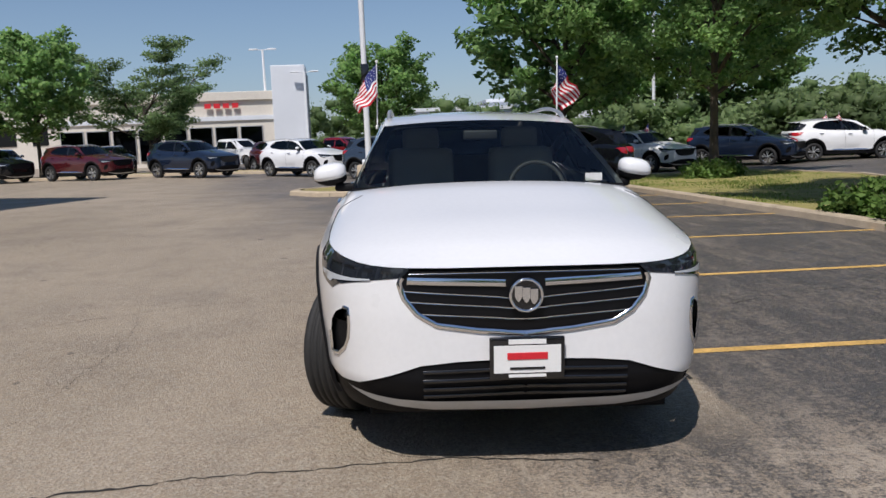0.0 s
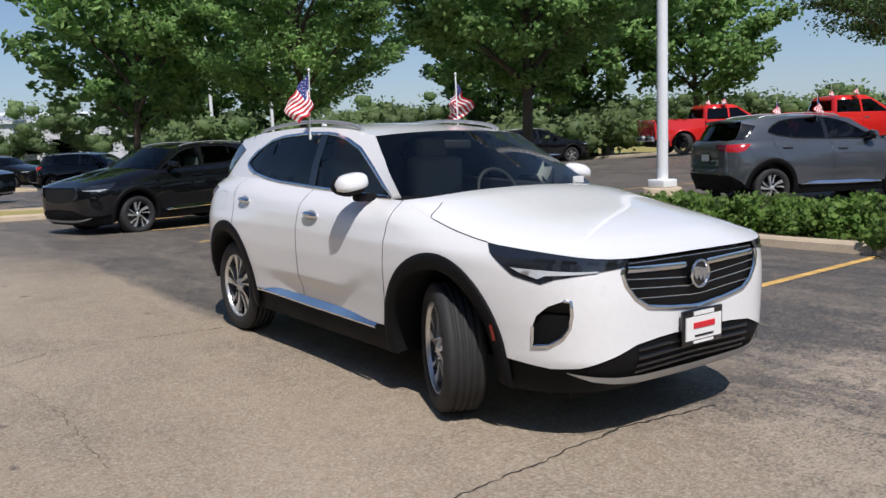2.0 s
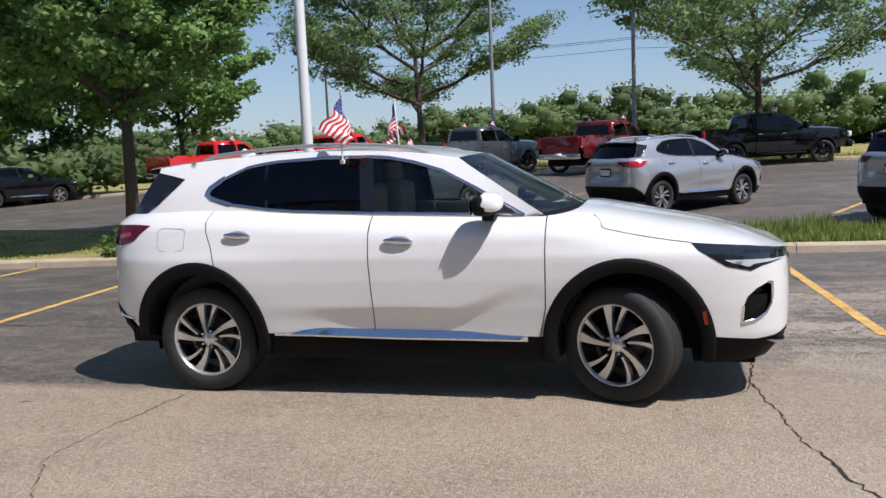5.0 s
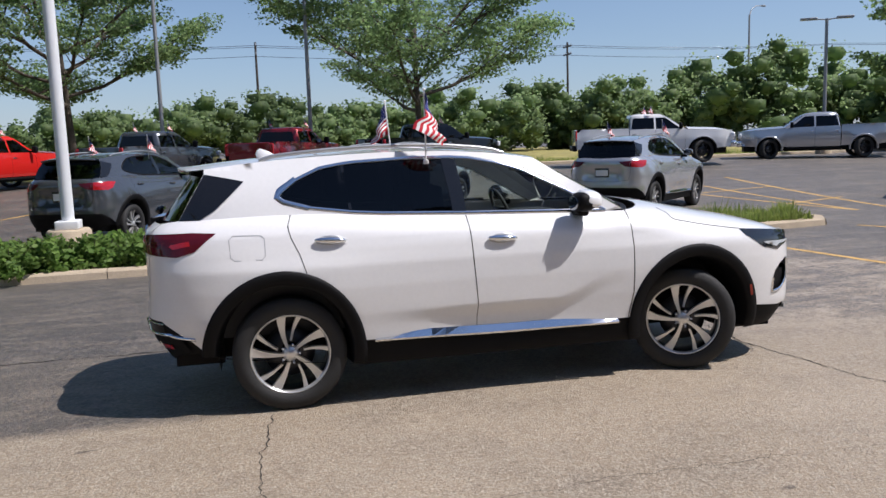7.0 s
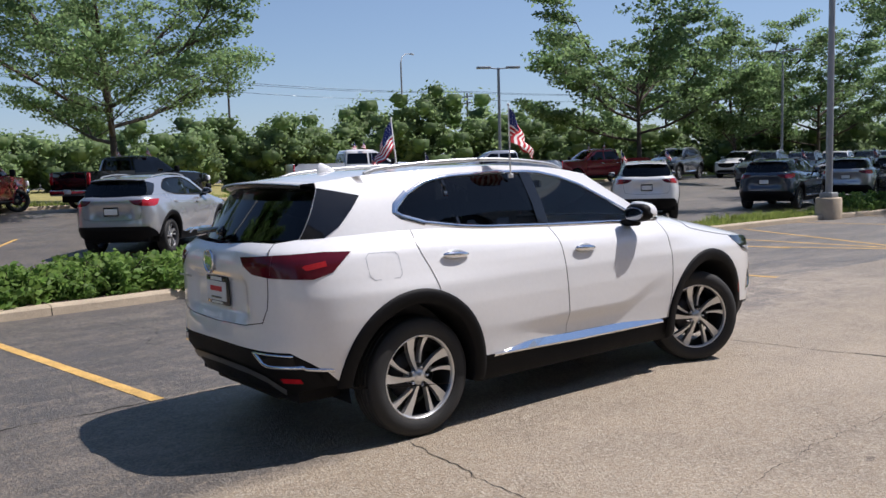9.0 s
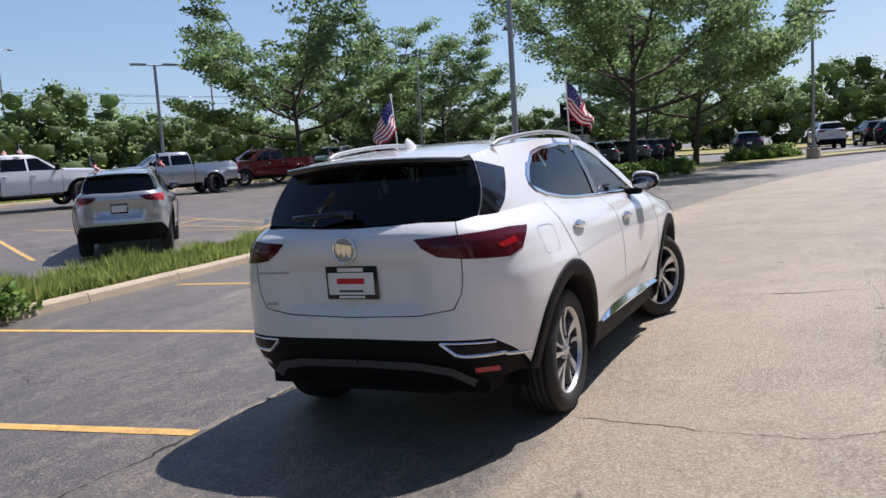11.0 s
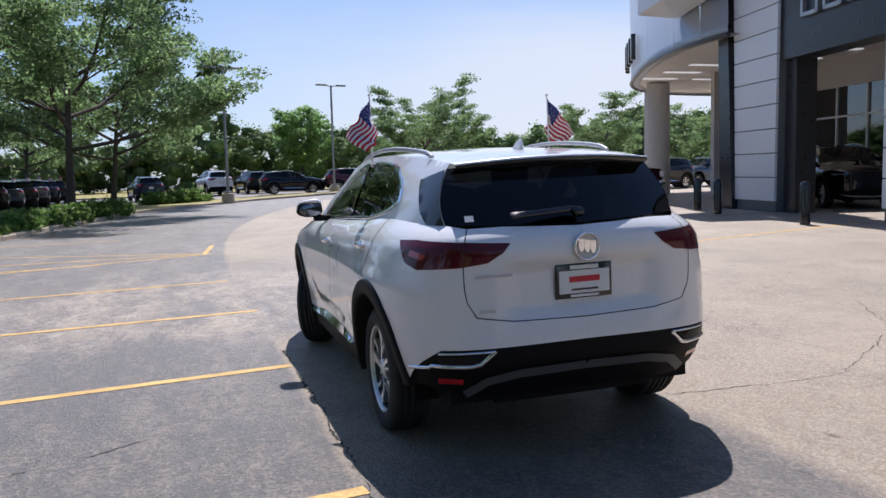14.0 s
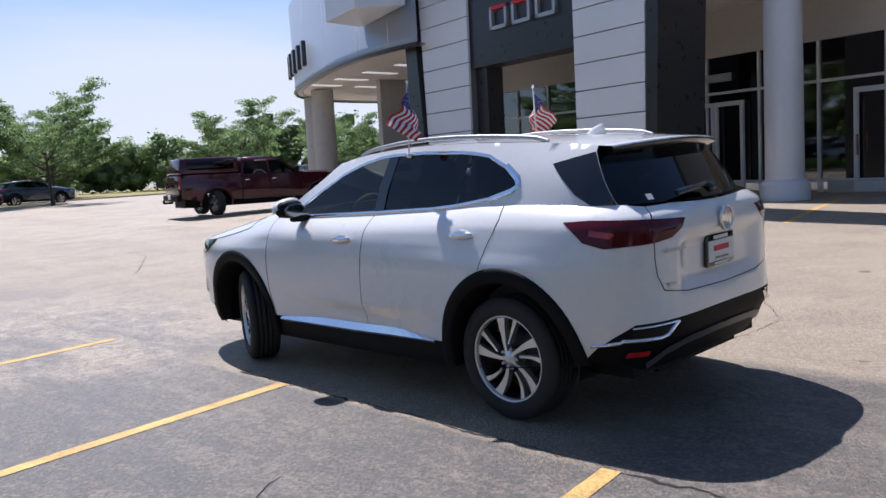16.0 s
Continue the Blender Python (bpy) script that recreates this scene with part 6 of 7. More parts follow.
header = block("portal_header", (2.24, 6.44), (0.10, 0.78), (3.75, 9.4), DARKPANEL, dealer, "charcoal portal header with a three-letter sign")
for k in range(3):
    for z0, z1, a, b in ((4.6, 4.69, 0.0, 0.72), (5.1, 5.19, 0.0, 0.72), (4.6, 5.19, 0.0, 0.10), (4.6, 5.19, 0.62, 0.72)):
        u0 = 3.30 + k * 0.92
        block("sign_bar", (u0 + a, u0 + b), (0.0, 0.10), (z0, z1), SATIN if z0 != 5.1 else SIGNRED, header)
block("upper_wall", (-8.0, 26.0), (3.3, 3.6), (5.0, 8.5), UPPER, dealer, "pale rendered upper wall")
block("upper_wall", (-8.0, 26.0), (6.05, 6.3), (3.75, 5.0), UPPER, dealer, "pale rendered wall over the shop windows")
block("porch_soffit", (-8.0, 26.0), (3.32, 6.3), (5.0, 5.1), SOFFIT, dealer)
block("ceiling", (-9.0, 26.0), (6.3, 13.0), (3.75, 3.85), SOFFIT, dealer)
block("roof", (-9.0, 26.0), (3.2, 24.0), (8.5, 8.8), GREYPANEL, dealer)
block("side_wall", (25.8, 26.0), (3.4, 24.0), (0.0, 8.5), STUCCO, dealer)
block("side_wall", (-9.0, -8.7), (3.4, 24.0), (0.0, 8.5), STUCCO, dealer)
block("back_wall", (-9.0, 26.0), (23.8, 24.0), (0.0, 8.5), STUCCO, dealer)
block("indoor_floor", (-9.0, 26.0), (6.3, 24.0), (0.02, 0.06), SOFFIT, dealer)
for u0 in np.arange(-6, 25, 4.0):
    block("indoor_lamp", (u0, u0 + 1.2), (8.2, 8.5), (3.68, 3.74), INDOORLAMP, dealer, "lit ceiling lamp inside the showroom")
    block("indoor_lamp", (u0, u0 + 1.2), (11.0, 11.3), (3.68, 3.74), INDOORLAMP, dealer)
block("indoor_wall", (-9.0, 26.0), (13.0, 13.2), (0.0, 3.8), UPPER, dealer)
block("plinth", (8.9, 26.0), (6.0, 6.3), (0.0, 0.30), STUCCO, dealer)
for u0 in np.arange(-8.4, 25.6, 1.7):
    fr = block("shop_window", (u0, u0 + 0.07), (6.05, 6.2), (0.0, 3.74), DOORFRAME, dealer, "shop window with a slim metal frame")
    block("pane", (u0 + 0.07, u0 + 1.7), (6.11, 6.13), (0.3, 3.74), SHOPGLASS, fr)
    block("rail", (u0 + 0.07, u0 + 1.7), (6.06, 6.18), (2.72, 2.79), DOORFRAME, fr)
    block("rail", (u0 + 0.07, u0 + 1.7), (6.06, 6.18), (0.26, 0.34), DOORFRAME, fr)
for u0 in (9.6, 4.6):
    for k in (0, 1):
        dr = block("glass_door", (u0 + 0.96 * k, u0 + 0.96 * k + 0.10), (5.96, 6.04), (0.02, 2.50), DOORFRAME, dealer, "glazed door with a metal frame")
        block("stile", (u0 + 0.96 * k + 0.84, u0 + 0.96 * k + 0.94), (5.96, 6.04), (0.02, 2.50), DOORFRAME, dr)
        block("rail", (u0 + 0.96 * k + 0.1, u0 + 0.96 * k + 0.84), (5.96, 6.04), (2.38, 2.50), DOORFRAME, dr)
        block("rail", (u0 + 0.96 * k + 0.1, u0 + 0.96 * k + 0.84), (5.96, 6.04), (0.02, 0.28), DOORFRAME, dr)
        block("handle", (u0 + 0.86 * (1 - k) + 0.06 * k + 0.05 * k, u0 + 0.86 * (1 - k) + 0.06 * k + 0.08), (5.88, 5.93), (0.9, 1.4), CHROME, dr)
block("number_bar", (5.05, 6.10), (6.02, 6.045), (3.06, 3.28), SATIN, dealer, "plain bar in place of the number")


def column(x, y, tall, r, material, base=True):
    c = thing("column", ground_pose(x, y), "round white column" if base else "round grey canopy column", "column", "columns", "")
    part("shaft", lathe(bmesh.new(), [(0, r), (tall, r * 0.96)], "z", 32), material, c)
    if base:
        part("base", lathe(bmesh.new(), [(-0.05, r * 1.28), (0.34, r * 1.28), (0.40, r * 1.2), (0.46, r * 1.02)], "z", 32), material, c)
    return c


column(-14.2, -3.43, 4.93, 0.42, PANEL)
column(-12.9, 3.2, 4.93, 0.42, PANEL)
# the canopy, whose band sweeps round from the portal to the south
SWEEP = [(-12.35, -13.2), (-12.45, -14.6), (-12.7, -16.3), (-13.7, -19.5), (-15.2, -22.7), (-16.8, -25.9), (-18.6, -28.2), (-21.5, -29.8), (-26, -30), (-30, -27)]
low, rows = bmesh.new(), []
t_ = np.arange(len(SWEEP))
fine_t = np.linspace(0, len(SWEEP) - 1, 55)
sweep = np.c_[np.interp(fine_t, t_, [p[0] for p in SWEEP]), np.interp(fine_t, t_, [p[1] for p in SWEEP])]
for _ in range(6):
    sweep[1:-1] = (sweep[:-2] + 2 * sweep[1:-1] + sweep[2:]) / 4
for i, p in enumerate(sweep):
    d = sweep[min(i + 1, 54)] - sweep[max(i - 1, 0)]
    nrm = Vector((-d[1], d[0], 0)).normalized()
    rows.append([Vector((*p, BASE + z)) + nrm * o for o, z in ((-0.35, 4.72), (0.0, 4.72), (0.02, 4.95), (0.0, 4.97), (0.05, 8.3), (-0.4, 8.3))])
for k in range(0, 54, 6):
    part("canopy_band", grid(bmesh.new(), [[v + (rows[k + 6][j] - rows[k][j]).normalized() * (0.012 if i == 0 else -0.012 if i == 6 else 0) for j, v in enumerate(rows[k + i])] for i in range(7)]), CANOPY, dealer, "curved pale metal canopy band")
low.faces.new([low.verts.new(v) for v in [r[1] + Vector((0, 0, 0.03)) for r in rows] + [Vector((-27, -14, BASE + 4.75)), Vector((-15.5, -12.5, BASE + 4.75))]])
part("canopy_soffit", low, SOFFIT, dealer, "pale canopy soffit", smooth=False)
part("canopy_trim", tube(bmesh.new(), [r[1] for r in rows], 0.07, 6), DARKPANEL, dealer)
for k in range(5):
    for j in range(4):
        p = Vector((-15.6 - 2.4 * j - 0.3 * k, -15.2 - 2.1 * k, BASE + 4.735))
        part("soffit_light", box(bmesh.new(), p, (1.5, 0.30, 0.03)), SOFFITLAMP, dealer, smooth=False)
wing = bmesh.new()
wp = [Vector((x, y, 0)) for x, y in ((-12.62, -16.0), (-11.35, -16.15), (-11.0, -14.3), (-12.3, -13.6))]
vs = [[wing.verts.new(p + Vector((0, 0, z + 0.25 * i / 3))) for i, p in enumerate(wp)] for z in (5.88, 7.4)]
wing.faces.new(vs[0]), wing.faces.new(vs[1][::-1])
for i in range(4):
    wing.faces.new((vs[0][i], vs[0][(i + 1) % 4], vs[1][(i + 1) % 4], vs[1][i]))
bmesh.ops.recalc_face_normals(wing, faces=wing.faces[:])
part("canopy_wing", wing, PANEL, dealer, "angular projecting canopy wing", smooth=False)
for i in (23, 25, 27, 29, 31):
    d = sweep[i + 1] - sweep[i - 1]
    ob = part("sign_letter_bar", box(bmesh.new(), (0, 0, 0), (0.42, 0.16, 0.95), bevel=0.02), DARKPANEL, dealer)
    ob.matrix_local = Matrix.Translation(rows[i][4] + Vector((-d[1], d[0], 0)).normalized() * 0.12 + Vector((0, 0, BASE + 5.75 - rows[i][4].z))) @ Matrix.Rotation(math.atan2(d[1], d[0]), 4, "Z")
column(-17.7, -25.1, 4.7, 0.50, STUCCO, False)
column(-19.4, -28.0, 4.7, 0.52, STUCCO, False)
low_wing = thing("low_wing_building", ground_pose(-30, -24), "low cream service wing with a flat roof", "building")
part("wall", box(bmesh.new(), (0, 0, 1.7), (9, 10, 3.4)), CREAM, low_wing, smooth=False)
part("roof", box(bmesh.new(), (0, 0, 3.65), (9.6, 10.6, 0.5), bevel=0.03), PANEL, low_wing, smooth=False)
part("sign_bar", box(bmesh.new(), (4.85, 3.2, 3.65), (0.08, 2.4, 0.3)), DARKPANEL, low_wing, smooth=False)
for k in range(3):
    part("window", box(bmesh.new(), (4.5, -3 + 3 * k, 1.6), (0.06, 1.8, 1.8)), TINT, low_wing, smooth=False)
for x, y in ((-11.75, -13.7), (-11.1, -11.9), (-10.3, -7.9)):
    b = thing("bollard", ground_pose(x, y), "black steel bollard with a domed top", "bollard", "bollards")
    part("post", lathe(bmesh.new(), [(-0.05, 0.105), (0.80, 0.105), (0.86, 0.09), (0.89, 0.04), (0.895, 0)], "z", 18), GLOSSBLACK, b)

# the far showroom north of the lot
far = thing("far_showroom", pose(-19.7, 66.5, height(-21, 66), 0, 0, 4), "cream stucco showroom with a silver entrance tower", "building")
part("wall", box(bmesh.new(), (0, 0, 2.6), (18, 8, 5.2)), CREAM, far, smooth=False)
part("parapet", box(bmesh.new(), (0, 0, 5.5), (18.5, 8.5, 0.7), bevel=0.05), CREAM, far, smooth=False)
part("band", box(bmesh.new(), (0, -4.05, 3.75), (18.2, 0.2, 0.35)), PANEL, far, smooth=False)
for k in range(8):
    w = part("window", box(bmesh.new(), (-7.2 + 2.0 * k, -4.03, 1.8), (1.8, 0.12, 2.6)), SATIN, far, smooth=False)
    part("pane", box(bmesh.new(), (-7.2 + 2.0 * k, -4.08, 1.8), (1.66, 0.08, 2.46)), TINT, w, smooth=False)
for k in range(4):
    part("sign_bar", box(bmesh.new(), (3.5 + 0.72 * k, -4.3, 4.75), (0.5, 0.1, 0.38)), SIGNRED, far, smooth=False)
tw = part("tower", box(bmesh.new(), (10.0, -2.5, 3.9), (2.7, 4.2, 7.8), bevel=0.06), PANEL, far, "silver-white entrance tower", smooth=False)
part("tower_face", box(bmesh.new(), (11.40, -2.5, 3.8), (0.10, 3.4, 6.6)), GREYPANEL, tw, smooth=False)
for n_, (x, y, s) in enumerate(((-45, 90, (40, 12, 7)), (12, 98, (30, 10, 5)), (24, 110, (26, 12, 5.5)))):
    b = thing("far_building", ground_pose(x, y), "long pale flat-roofed building beyond the lot", "building", "far buildings")
    part("wall", box(bmesh.new(), (0, 0, s[2] / 2), s), CREAM if n_ == 0 else PANEL, b, smooth=False)
    part("roof", box(bmesh.new(), (0, 0, s[2] + 0.2), (s[0] + 0.6, s[1] + 0.6, 0.4)), PANEL, b, smooth=False)
    for k in range(8):
        part("window", box(bmesh.new(), (-s[0] / 2 + s[0] * (k + 0.5) / 8, -s[1] / 2 - 0.03, s[2] * 0.5), (s[0] / 12, 0.1, s[2] * 0.3)), TINT, b, smooth=False)
sg = thing("pylon_sign", pose(25.0, -84.5, height(25, -84), 0, 0, -12), "black dealer pylon sign with pale bars on a grey plinth", "sign")
part("plinth", box(bmesh.new(), (0, 0, 1.3), (3.2, 0.7, 2.6), bevel=0.03), STUCCO, sg, smooth=False)
part("face", box(bmesh.new(), (0, 0, 4.4), (3.6, 0.6, 3.7), bevel=0.05), SIGNBLACK, sg, smooth=False)
for z, w_, m_ in ((5.6, 2.5, SIGNWHITE), (4.3, 2.2, SIGNRED), (3.1, 2.1, SATIN)):
    part("print_bar", box(bmesh.new(), (0, 0.32, z), (w_, 0.04, 0.22)), m_, sg, smooth=False)

# ---------------------------------------------------------------- trees and shrubs
ML, LL = "broad green maple with a dense crown", "honey locust with a light, feathery crown"
maples = [tree("maple", 1, 10.0, 4.2, 2.6, ML, ground_pose(9.3, 20, 0, 0.1)), tree("maple", 2, 9.0, 3.3, 2.5, ML, ground_pose(8.85, 8.6, 0, 0.1)), tree("maple", 3, 9.5, 4.0, 2.3, ML, ground_pose(39, 40, 0, 0.1), 48, 0.135)]
locusts = [tree("locust", 11, 12.0, 6.6, 2.9, LL, ground_pose(31.5, 8.6, 0, 0.1)), tree("locust", 12, 12.0, 7.5, 2.6, LL, ground_pose(29.9, -5.9, 0, 0.1)), tree("locust", 13, 11.5, 6.4, 2.4, LL, ground_pose(28.5, -58, 0, 0.1), 84, 0.105)]


def again(src, x, y, turn, s, up=0.08):
    return copy_thing(src, ground_pose(x, y, turn, up) @ Matrix.Scale(s, 4))


for k, (x, y, s) in enumerate(((5.5, 26.0, 1.02), (25.3, 29.0, 1.08), (28.6, 25.2, 1.10), (31.6, 21.0, 1.02), (16.5, 37.5, 1.0), (-11.2, -83.5, 0.9), (-1.6, 37.4, 0.70), (-19.0, 37.9, 0.80), (-27, 38, 0.85), (11.0, 39, 0.9))):
    again(maples[k % 2] if math.hypot(x, y) < 24 else maples[2], x, y, 77 * k, s)
for k, (x, y, s) in enumerate(((26.3, -34.1, 1.0), (29.0, -48.0, 0.95), (6.0, -29.8, 1.05), (5.2, -41.0, 0.95), (-15.2, 44.5, 0.68), (-14.8, -50.0, 0.64), (-30.7, -53.0, 0.62), (-27.5, -37, 0.42), (-22, -70, 0.7), (13, -64, 0.9))):
    again(locusts[k % 2] if math.hypot(x, y) < 35 else locusts[2], x, y, 63 * k + 20, s)
spruce = fir(21, 9.5, 3.0, "dark green conical spruce")
spruce.matrix_world = ground_pose(68, -31) @ Matrix.Scale(0.6, 4)


def woods(name, seed, stops, trees, label):
    """A far belt of trees from the ground up: stops of (bearing, distance, height of the tops), crowns of uneven size."""
    rng = np.random.default_rng(seed)
    q = np.array(stops, float)
    run = np.r_[0, np.cumsum(np.radians(np.abs(np.diff(q[:, 0]))) * (q[1:, 1] + q[:-1, 1]) / 2)]
    c, r = [], []
    for k in range(trees):
        at = (k + rng.random()) / trees * run[-1]
        a, dist, top = (np.interp(at, run, q[:, j]) for j in range(3))
        front = rng.random()
        dist += 7 * front - 3.5
        x0, y0 = dist * math.cos(math.radians(a)), dist * math.sin(math.radians(a))
        top *= (0.80 + 0.36 * rng.random()) * (0.80 + 0.20 * front)
        wide = 1.0 + 0.20 * top + 0.6 * rng.random()
        for _ in range(13):
            d = rng.normal(size=3)
            d /= np.linalg.norm(d)
            d *= rng.random() ** 0.33
            c.append((x0 + d[0] * wide, y0 + d[1] * wide, height(x0, y0) + top * (0.48 + 0.46 * d[2]))), r.append((0.40 + 0.20 * rng.random()) * wide)
    ob = new(name, leaf_mesh(name, np.array(c), np.array(r), 96, 0.135, FAR, rng, 0.8, 0.55))
    return tagged(ob, label, "trees", kind="stuff")


WD = "distant belt of mixed green trees and brush"
woods("woods_east", 5, [(47, 62, 4.4), (32, 60, 3.9), (18, 60, 3.9), (8, 60, 4.8), (5, 60, 6.0), (1, 60, 4.8), (-12, 60, 5.2), (-20, 60, 6.0), (-31, 62, 5.8), (-34, 66, 8.8), (-39.5, 66, 9.2), (-41, 66, 6.4), (-46, 66, 8.0), (-49, 66, 5.8), (-66, 70, 5.6)], 140, WD)
woods("woods_south", 7, [(-64, 92, 6.0), (-68, 92, 8.0), (-72, 92, 6.5), (-88, 92, 7.0), (-91, 92, 9.0), (-95, 92, 6.8), (-112, 92, 6.6), (-117, 88, 7.2), (-126, 84, 8.6), (-140, 80, 8.0)], 112, WD)
woods("woods_north", 8, [(128, 100, 8.0), (105, 104, 8.0), (82, 90, 8.0), (70, 84, 7.0), (48, 70, 5.0)], 58, WD)
woods("hedge_north", 9, [(73.7, 37.5, 3.2), (64, 39, 3.4), (52, 39.5, 3.4), (40, 37.4, 3.2)], 30, "dense dark green hedge along the lot's edge")
SH = "low bright green shrub in a mulched planter"
shrubs = [bush(31, 0.62, 0.55, SHRUB, SH), bush(32, 0.55, 0.48, SHRUB, SH)]
shrubs[0].matrix_world, shrubs[1].matrix_world = ground_pose(7.55, 3.5, 0, 0.12), ground_pose(8.5, 2.6, 0, 0.12)
rs = np.random.default_rng(4)
for k in range(30):
    y = 7.2 - k * 0.27 - 0.1 * rs.random()
    x = (7.35, 8.45)[k % 2] + 0.2 * rs.normal() - 0.04 * y
    if math.hypot(x - 8.25, y - 4.45) > 0.55:
        again(shrubs[k % 2], x, y, 50 * k, 0.8 + 0.4 * rs.random(), 0.12)
for k in range(16):
    again(shrubs[k % 2], 7.6 - 0.20 * k + 0.3 * rs.normal(), -20.5 - 0.75 * k, 40 * k, 1.0 + 0.7 * rs.random(), 0.1)
for x, y in ((9.0, 19.5), (9.7, 20.4), (9.3, 20.9)):
    again(shrubs[0], x, y, 30 * x, 1.3)
for x, y in ((3.0, -42.5), (2.0, -43.5), (1.0, -44.2)):
    again(shrubs[1], x, y, 30 * x, 1.8)


def tufts(name, seed, poly, n, tall, label):
    """Grass blades over a bed."""
    rng = np.random.default_rng(seed)
    o = np.array(poly)
    lo, hi = o.min(0), o.max(0)
    p = lo + (hi - lo) * rng.random((n * 3, 2))
    p = p[inside(p, o)][:n]
    v, f = [], []
    for i, (x, y) in enumerate(p):
        a, h_ = rng.random() * 6.283, tall * (0.4 + 0.9 * rng.random()) * (0.5 + abs(noise.noise((x * 1.3, y * 1.3, seed))) * 1.6)
        w, z = 0.012 + 0.01 * rng.random(), height(x, y) + 0.09
        dx, dy, l_ = math.cos(a), math.sin(a), 0.5 * h_ * rng.normal()
        v += [(x - dy * w, y + dx * w, z), (x + dy * w, y - dx * w, z), (x + dx * l_, y + dy * l_, z + h_)]
        f.append((3 * i, 3 * i + 1, 3 * i + 2))
    bm = mesh_of(v, f)
    return tagged(link(name, bm, GRASS, smooth=False), label, "grass", kind="stuff")


tufts("planter_grass", 41, [(7.15, -0.8), (8.9, -0.8), (8.8, -8.9), (7.45, -8.7)], 16000, 0.26, "bright green grass tufts in the planter")
tufts("south_grass", 42, [(7.2, -13.4), (8.5, -13.4), (8.3, -26), (6.0, -25), (7.0, -18)], 14000, 0.16, "short green grass along the kerb")
tufts("lawn_grass", 43, [(front_x(7.6) + 0.2, 7.6), (9.1, 7.6), (11.3, 11), (12.2, 17), (11.5, 23), (front_x(23) + 0.2, 23)], 16000, 0.06, "thin dry lawn grass")
tufts("verge_grass", 44, [(27.7, -60), (27.9, -8), (28.4, 10), (31, 10), (31, -60)], 12000, 0.22, "tall pale grass on the verge")

# ---------------------------------------------------------------- parked cars
def heading(hx, hy):
    """The turn about z that points a car's nose (-y) along (hx, hy)."""
    return math.degrees(math.atan2(hx, -hy))


hero_flag = flag(3, "small striped flag on a white staff clipped to a car window")
hero_flag.matrix_world = pose(-0.655, 0.42, 1.553, 0, -2, 160)
copy_thing(hero_flag, pose(0.69, 0.42, 1.545, -4, 3, 12))
PARK = "parked cars"
protos = {}


def park(colour, x, y, hx, hy, label, scale=(1, 1, 1), flags=0, tall=1.5):
    m = ground_pose(x, y, heading(hx, hy)) @ Matrix.Diagonal((*scale, 1))
    key = (colour, math.hypot(x, y) > 25)
    if key in protos:
        car = copy_thing(protos[key], m)
        tagged(car, label)
    else:
        car = protos[key] = crossover(m, colour, label, 0.2 if key[1] else 0.11, False, PARK)
    for k in range(flags):
        copy_thing(hero_flag, m.normalized() @ pose((-0.66, 0.66)[k], 0.35, tall * scale[2], 0, 0, 140))
    return car


def haul(colour, x, y, hx, hy, label, flags=2, **kw):
    m = ground_pose(x, y, heading(hx, hy))
    key = (colour, tuple(kw))
    if key in protos:
        car = copy_thing(protos[key], m)
        tagged(car, label)
    else:
        car = protos[key] = pickup(m, colour, label, PARK, **kw)
    for k in range(flags):
        copy_thing(hero_flag, m @ pose((-0.74, 0.74)[k], 0.1, 1.72 + kw.get("lift", 0), 0, 0, 140))
    return car


park("black", 2.1, 12.0, -0.95, -0.32, "glossy black crossover parked in a stall", flags=0)
park("black", 3.0, 14.9, -0.97, -0.24, "glossy black crossover parked beside another black one")
park("grey", 12.15, 3.95, 0.90, -0.43, "dark grey metallic crossover parked at an angle", (1, 1.0, 1.05), 2)
park("silver", 13.95, -2.1, 0.72, -0.69, "silver metallic compact crossover parked at an angle", (0.98, 0.94, 1.0), 0)
park("silver", 11.8, -7.35, 0.66, -0.75, "silver metallic crossover with a dealer plate", (1.0, 1.0, 1.05), 2)
park("white", 11.8, -16.4, 0.66, -0.75, "white three-row crossover with a dealer plate", (0.99, 1.05, 1.04), 2)
park("slate", 10.9, -22.9, 0.25, -0.97, "slate blue-grey crossover seen from behind", (1, 1, 1.02), 1)
park("silver", 11.2, -28.6, 0.3, -0.95, "silver crossover in the southern row", flags=1)
for k, c in enumerate(("black", "navy", "black", "slate", "black", "grey", "navy", "black")):
    park(c, 11.4 - 0.15 * k, -32.6 - 3.4 * k, 0.35, -0.94, "dark crossover in a long row of parked cars", (1, 1, 1.0 + 0.03 * (k % 3)), 1)
for k, c in enumerate(("grey", "black", "white", "slate", "navy", "black")):
    park(c, 17.8 + 0.4 * k, -33.0 - 4.2 * k, -0.3, 0.95, "crossover facing the row of cars opposite", (1, 1, 1.02), 0)
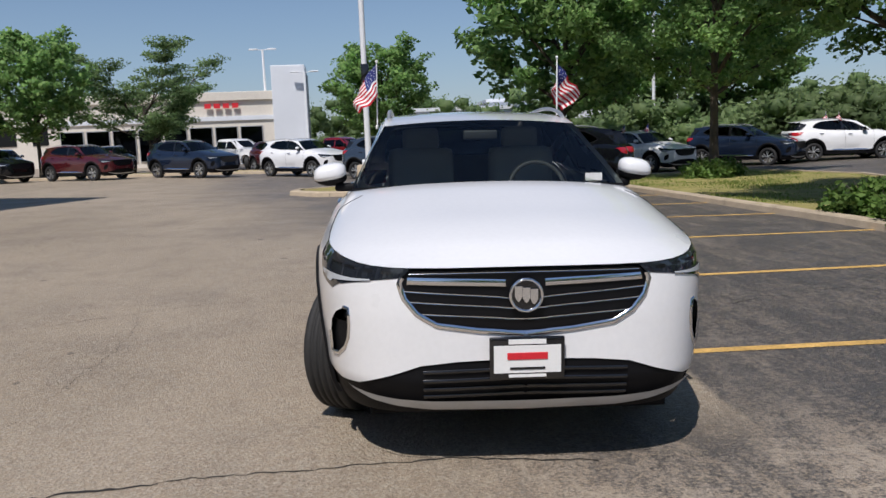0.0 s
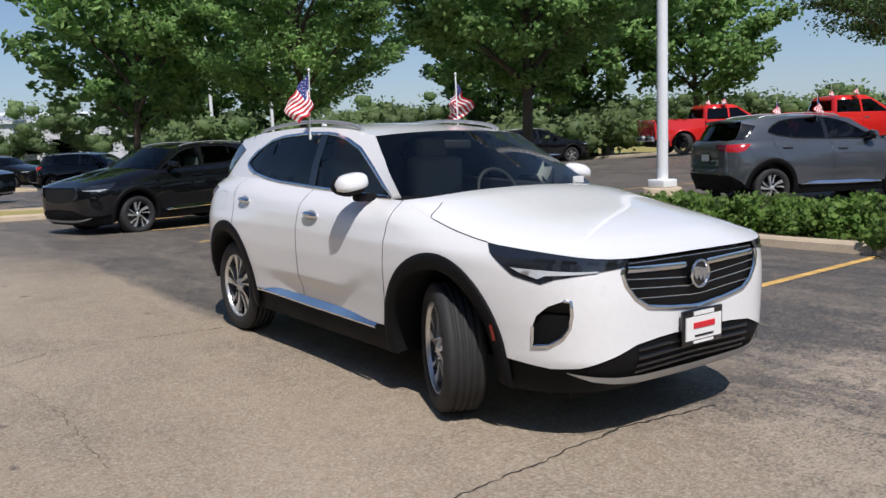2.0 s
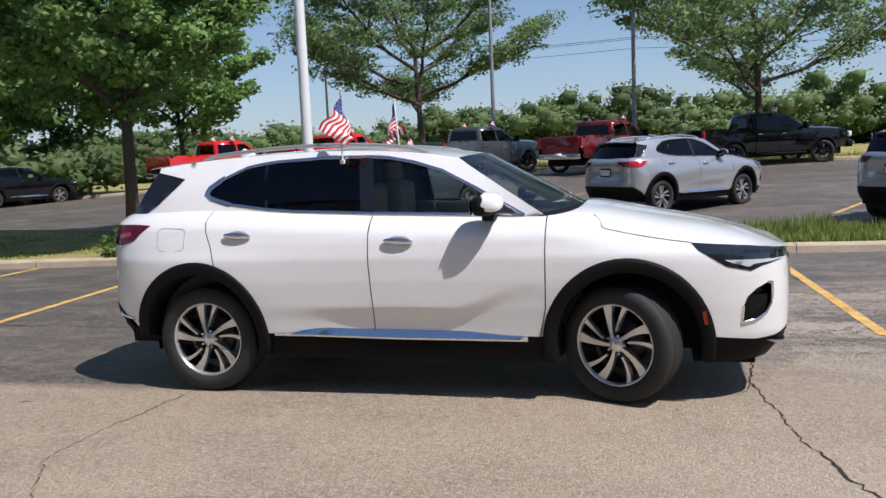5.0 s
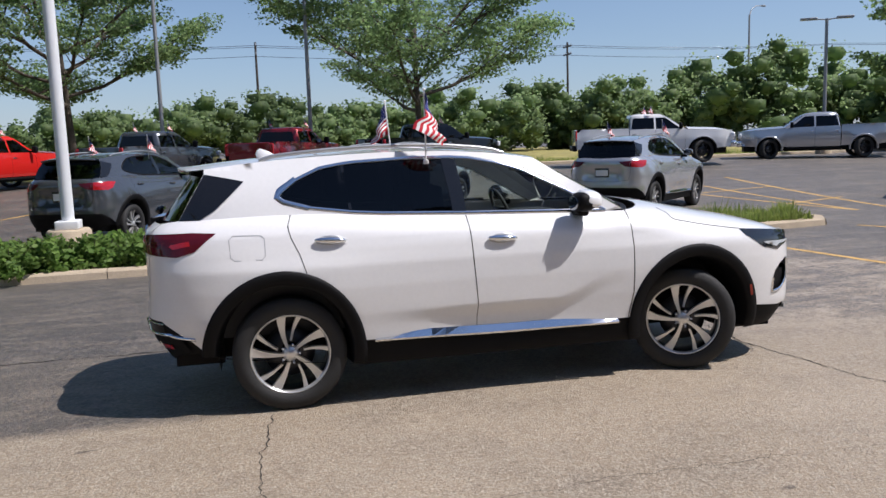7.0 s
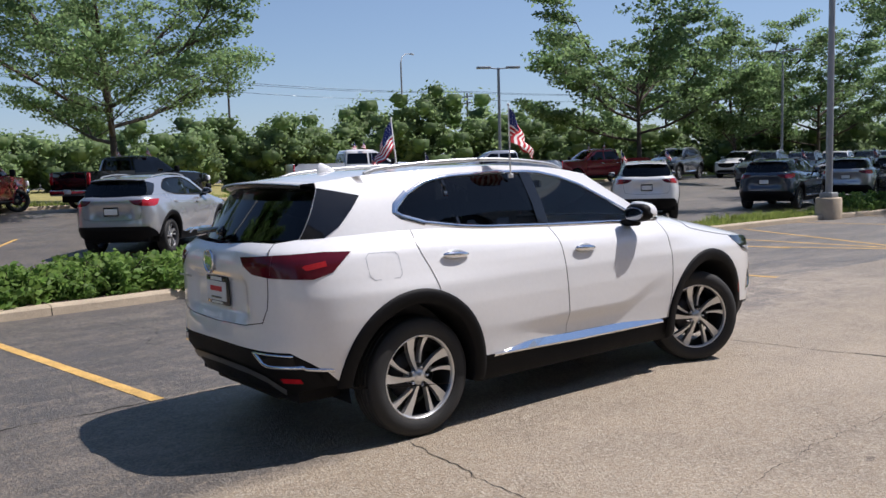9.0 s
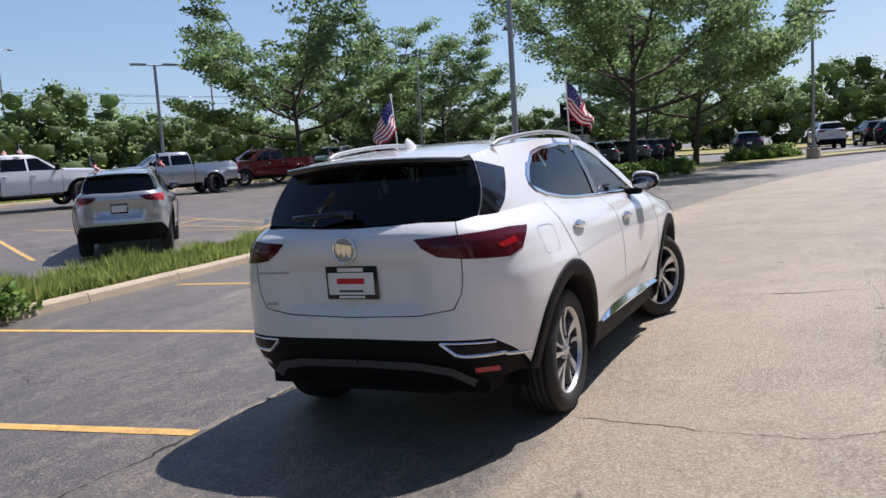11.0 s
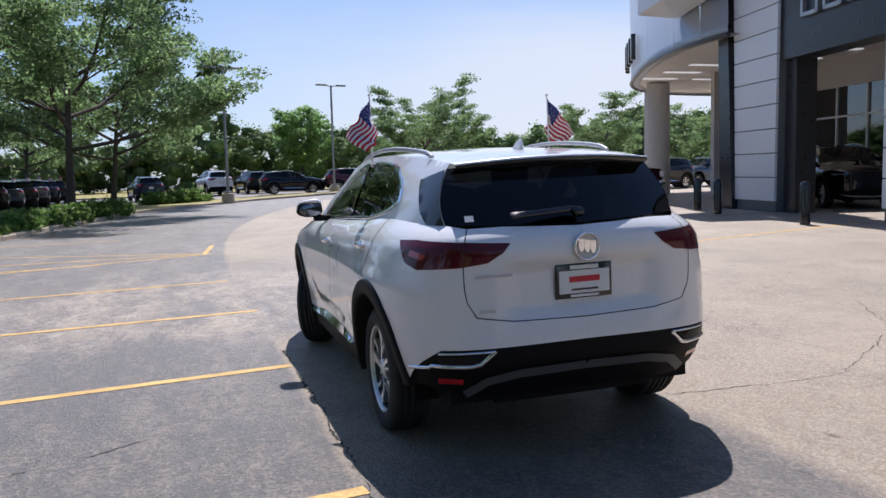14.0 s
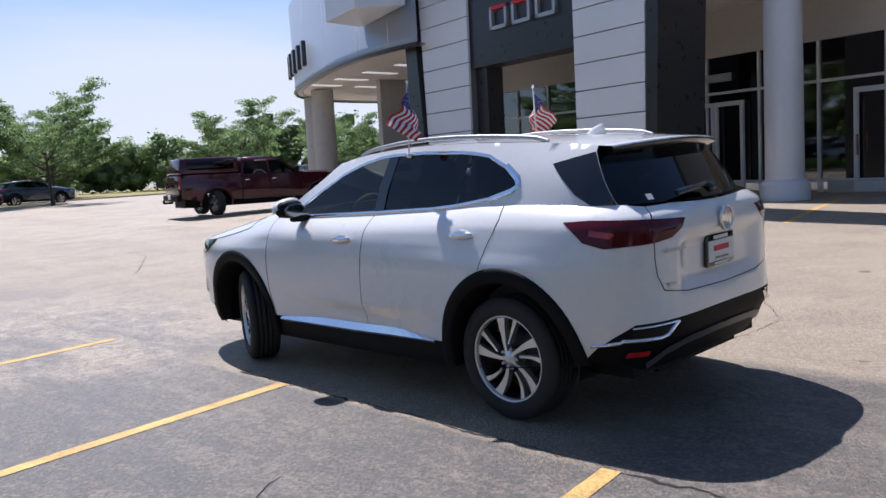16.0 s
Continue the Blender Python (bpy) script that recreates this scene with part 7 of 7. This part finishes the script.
for x, y, hx, hy, c, l_ in ((-4.9, 32.0, 0.76, -0.65, "white", "white crossover parked at the lot's north edge"), (-10.2, 33.2, 0.83, -0.56, "navy", "navy blue crossover parked at the lot's north edge"), (-15.3, 34.0, 0.87, -0.49, "maroon", "maroon crossover parked at the lot's north edge"), (-20.0, 34.4, 0.87, -0.49, "black", "black crossover at the end of a row"), (-0.7, 27.2, 0.82, -0.57, "slate", "slate grey crossover behind a lamp post"),
                            (9.6, 28.8, 0.45, -0.89, "white", "white crossover with two small flags"), (13.8, 28.6, 0.70, -0.71, "navy", "dark navy crossover in a row"), (17.7, 28.1, 0.99, -0.10, "white", "white compact crossover with two small flags"), (5.2, 30.2, 0.7, -0.7, "black", "black crossover in a row"), (23.6, 24.2, 0.93, -0.36, "black", "black crossover at the row's end"),
                            (-12.6, 41.9, 0.6, -0.8, "grey", "grey crossover in the second row"), (-7.4, 41.6, 0.6, -0.8, "maroon", "dark red crossover in the second row"), (-16.8, 41.9, 0.5, -0.85, "black", "black crossover in the second row"), (3.4, 41.0, 0.6, -0.8, "black", "black crossover in the second row"), (7.4, 41.0, 0.6, -0.8, "navy", "navy crossover in the second row"), (0.5, 45.0, 0.7, -0.7, "grey", "grey crossover in the far row"), (-23, 42.2, 0.6, -0.8, "slate", "slate crossover in the second row")):
    park(c, x, y, hx, hy, l_, flags=2 if "flags" in l_ else 0)
haul("white", -10.6, 46.0, 0.8, -0.6, "white pickup truck far across the lot", 0)
haul("cherry", -4.2, 46.5, 0.85, -0.5, "dark red pickup truck far across the lot", 0)
park("black", -6.0, -54.8, -1.0, -0.05, "black crossover across the drive")
park("maroon", -10.6, -54.0, -1.0, 0.05, "dark red crossover across the drive")
park("slate", -15.5, -55.0, -0.95, 0.15, "slate blue crossover across the drive")
park("white", -0.8, -61.0, 0.2, -0.98, "white full-size crossover seen from behind", (1.06, 1.12, 1.16))
park("black", -3.8, -61.8, 0.2, -0.98, "black crossover beside a white one", (1, 1, 1.08))
park("navy", 4.0, -54.5, 0.2, -0.98, "navy crossover in the far row")
park("black", -15.9, -13.0, 0.4, 0.92, "black crossover standing in the showroom's portal", (1, 1, 1.05))
park("black", -22.5, -33.0, 0.98, 0.2, "black crossover beyond the canopy")
park("slate", -27.0, -35.0, 0.98, 0.2, "slate crossover beyond the canopy")
haul("red", 25.0, 15.2, 0.86, -0.51, "bright red pickup truck with two small flags")
haul("red", 25.2, 10.2, 0.86, -0.51, "bright red crew-cab pickup truck with two small flags")
haul("grey", 26.3, 4.9, 0.86, -0.51, "grey metallic pickup truck with two small flags")
haul("cherry", 26.2, 0.0, 0.86, -0.51, "dark cherry red pickup truck with two small flags")
haul("black", 26.6, -5.6, 0.45, -0.89, "black crew-cab pickup truck with two small flags", 2)
haul("white", 23.9, -13.8, -0.30, -0.95, "white lifted pickup truck with black wheels", 2, lift=0.12)
haul("silver", 24.6, -21.6, 0.48, 0.88, "silver crew-cab pickup truck with chrome step bars", 0)
haul("cherry", 26.0, -30.0, 0.25, 0.97, "dark red pickup truck with two small flags", 2)
park("grey", 26.0, -37.0, -0.2, 0.98, "grey crossover in the eastern row", (1, 1, 1.06))
park("white", 25.5, -43.0, -0.2, 0.98, "white crossover in the eastern row")
haul("plum", -11.2, -20.3, -0.97, 0.22, "dark plum pickup truck with a matching bed cap", 0, cap=True)

# ---------------------------------------------------------------- the near car
hero = crossover(pose(0, 0, 0, 0, 1.2, 0), "white", "glossy white crossover with chrome trim, its front wheels turned", 0.035, True, "", -24, "crossover_car", GLASS)
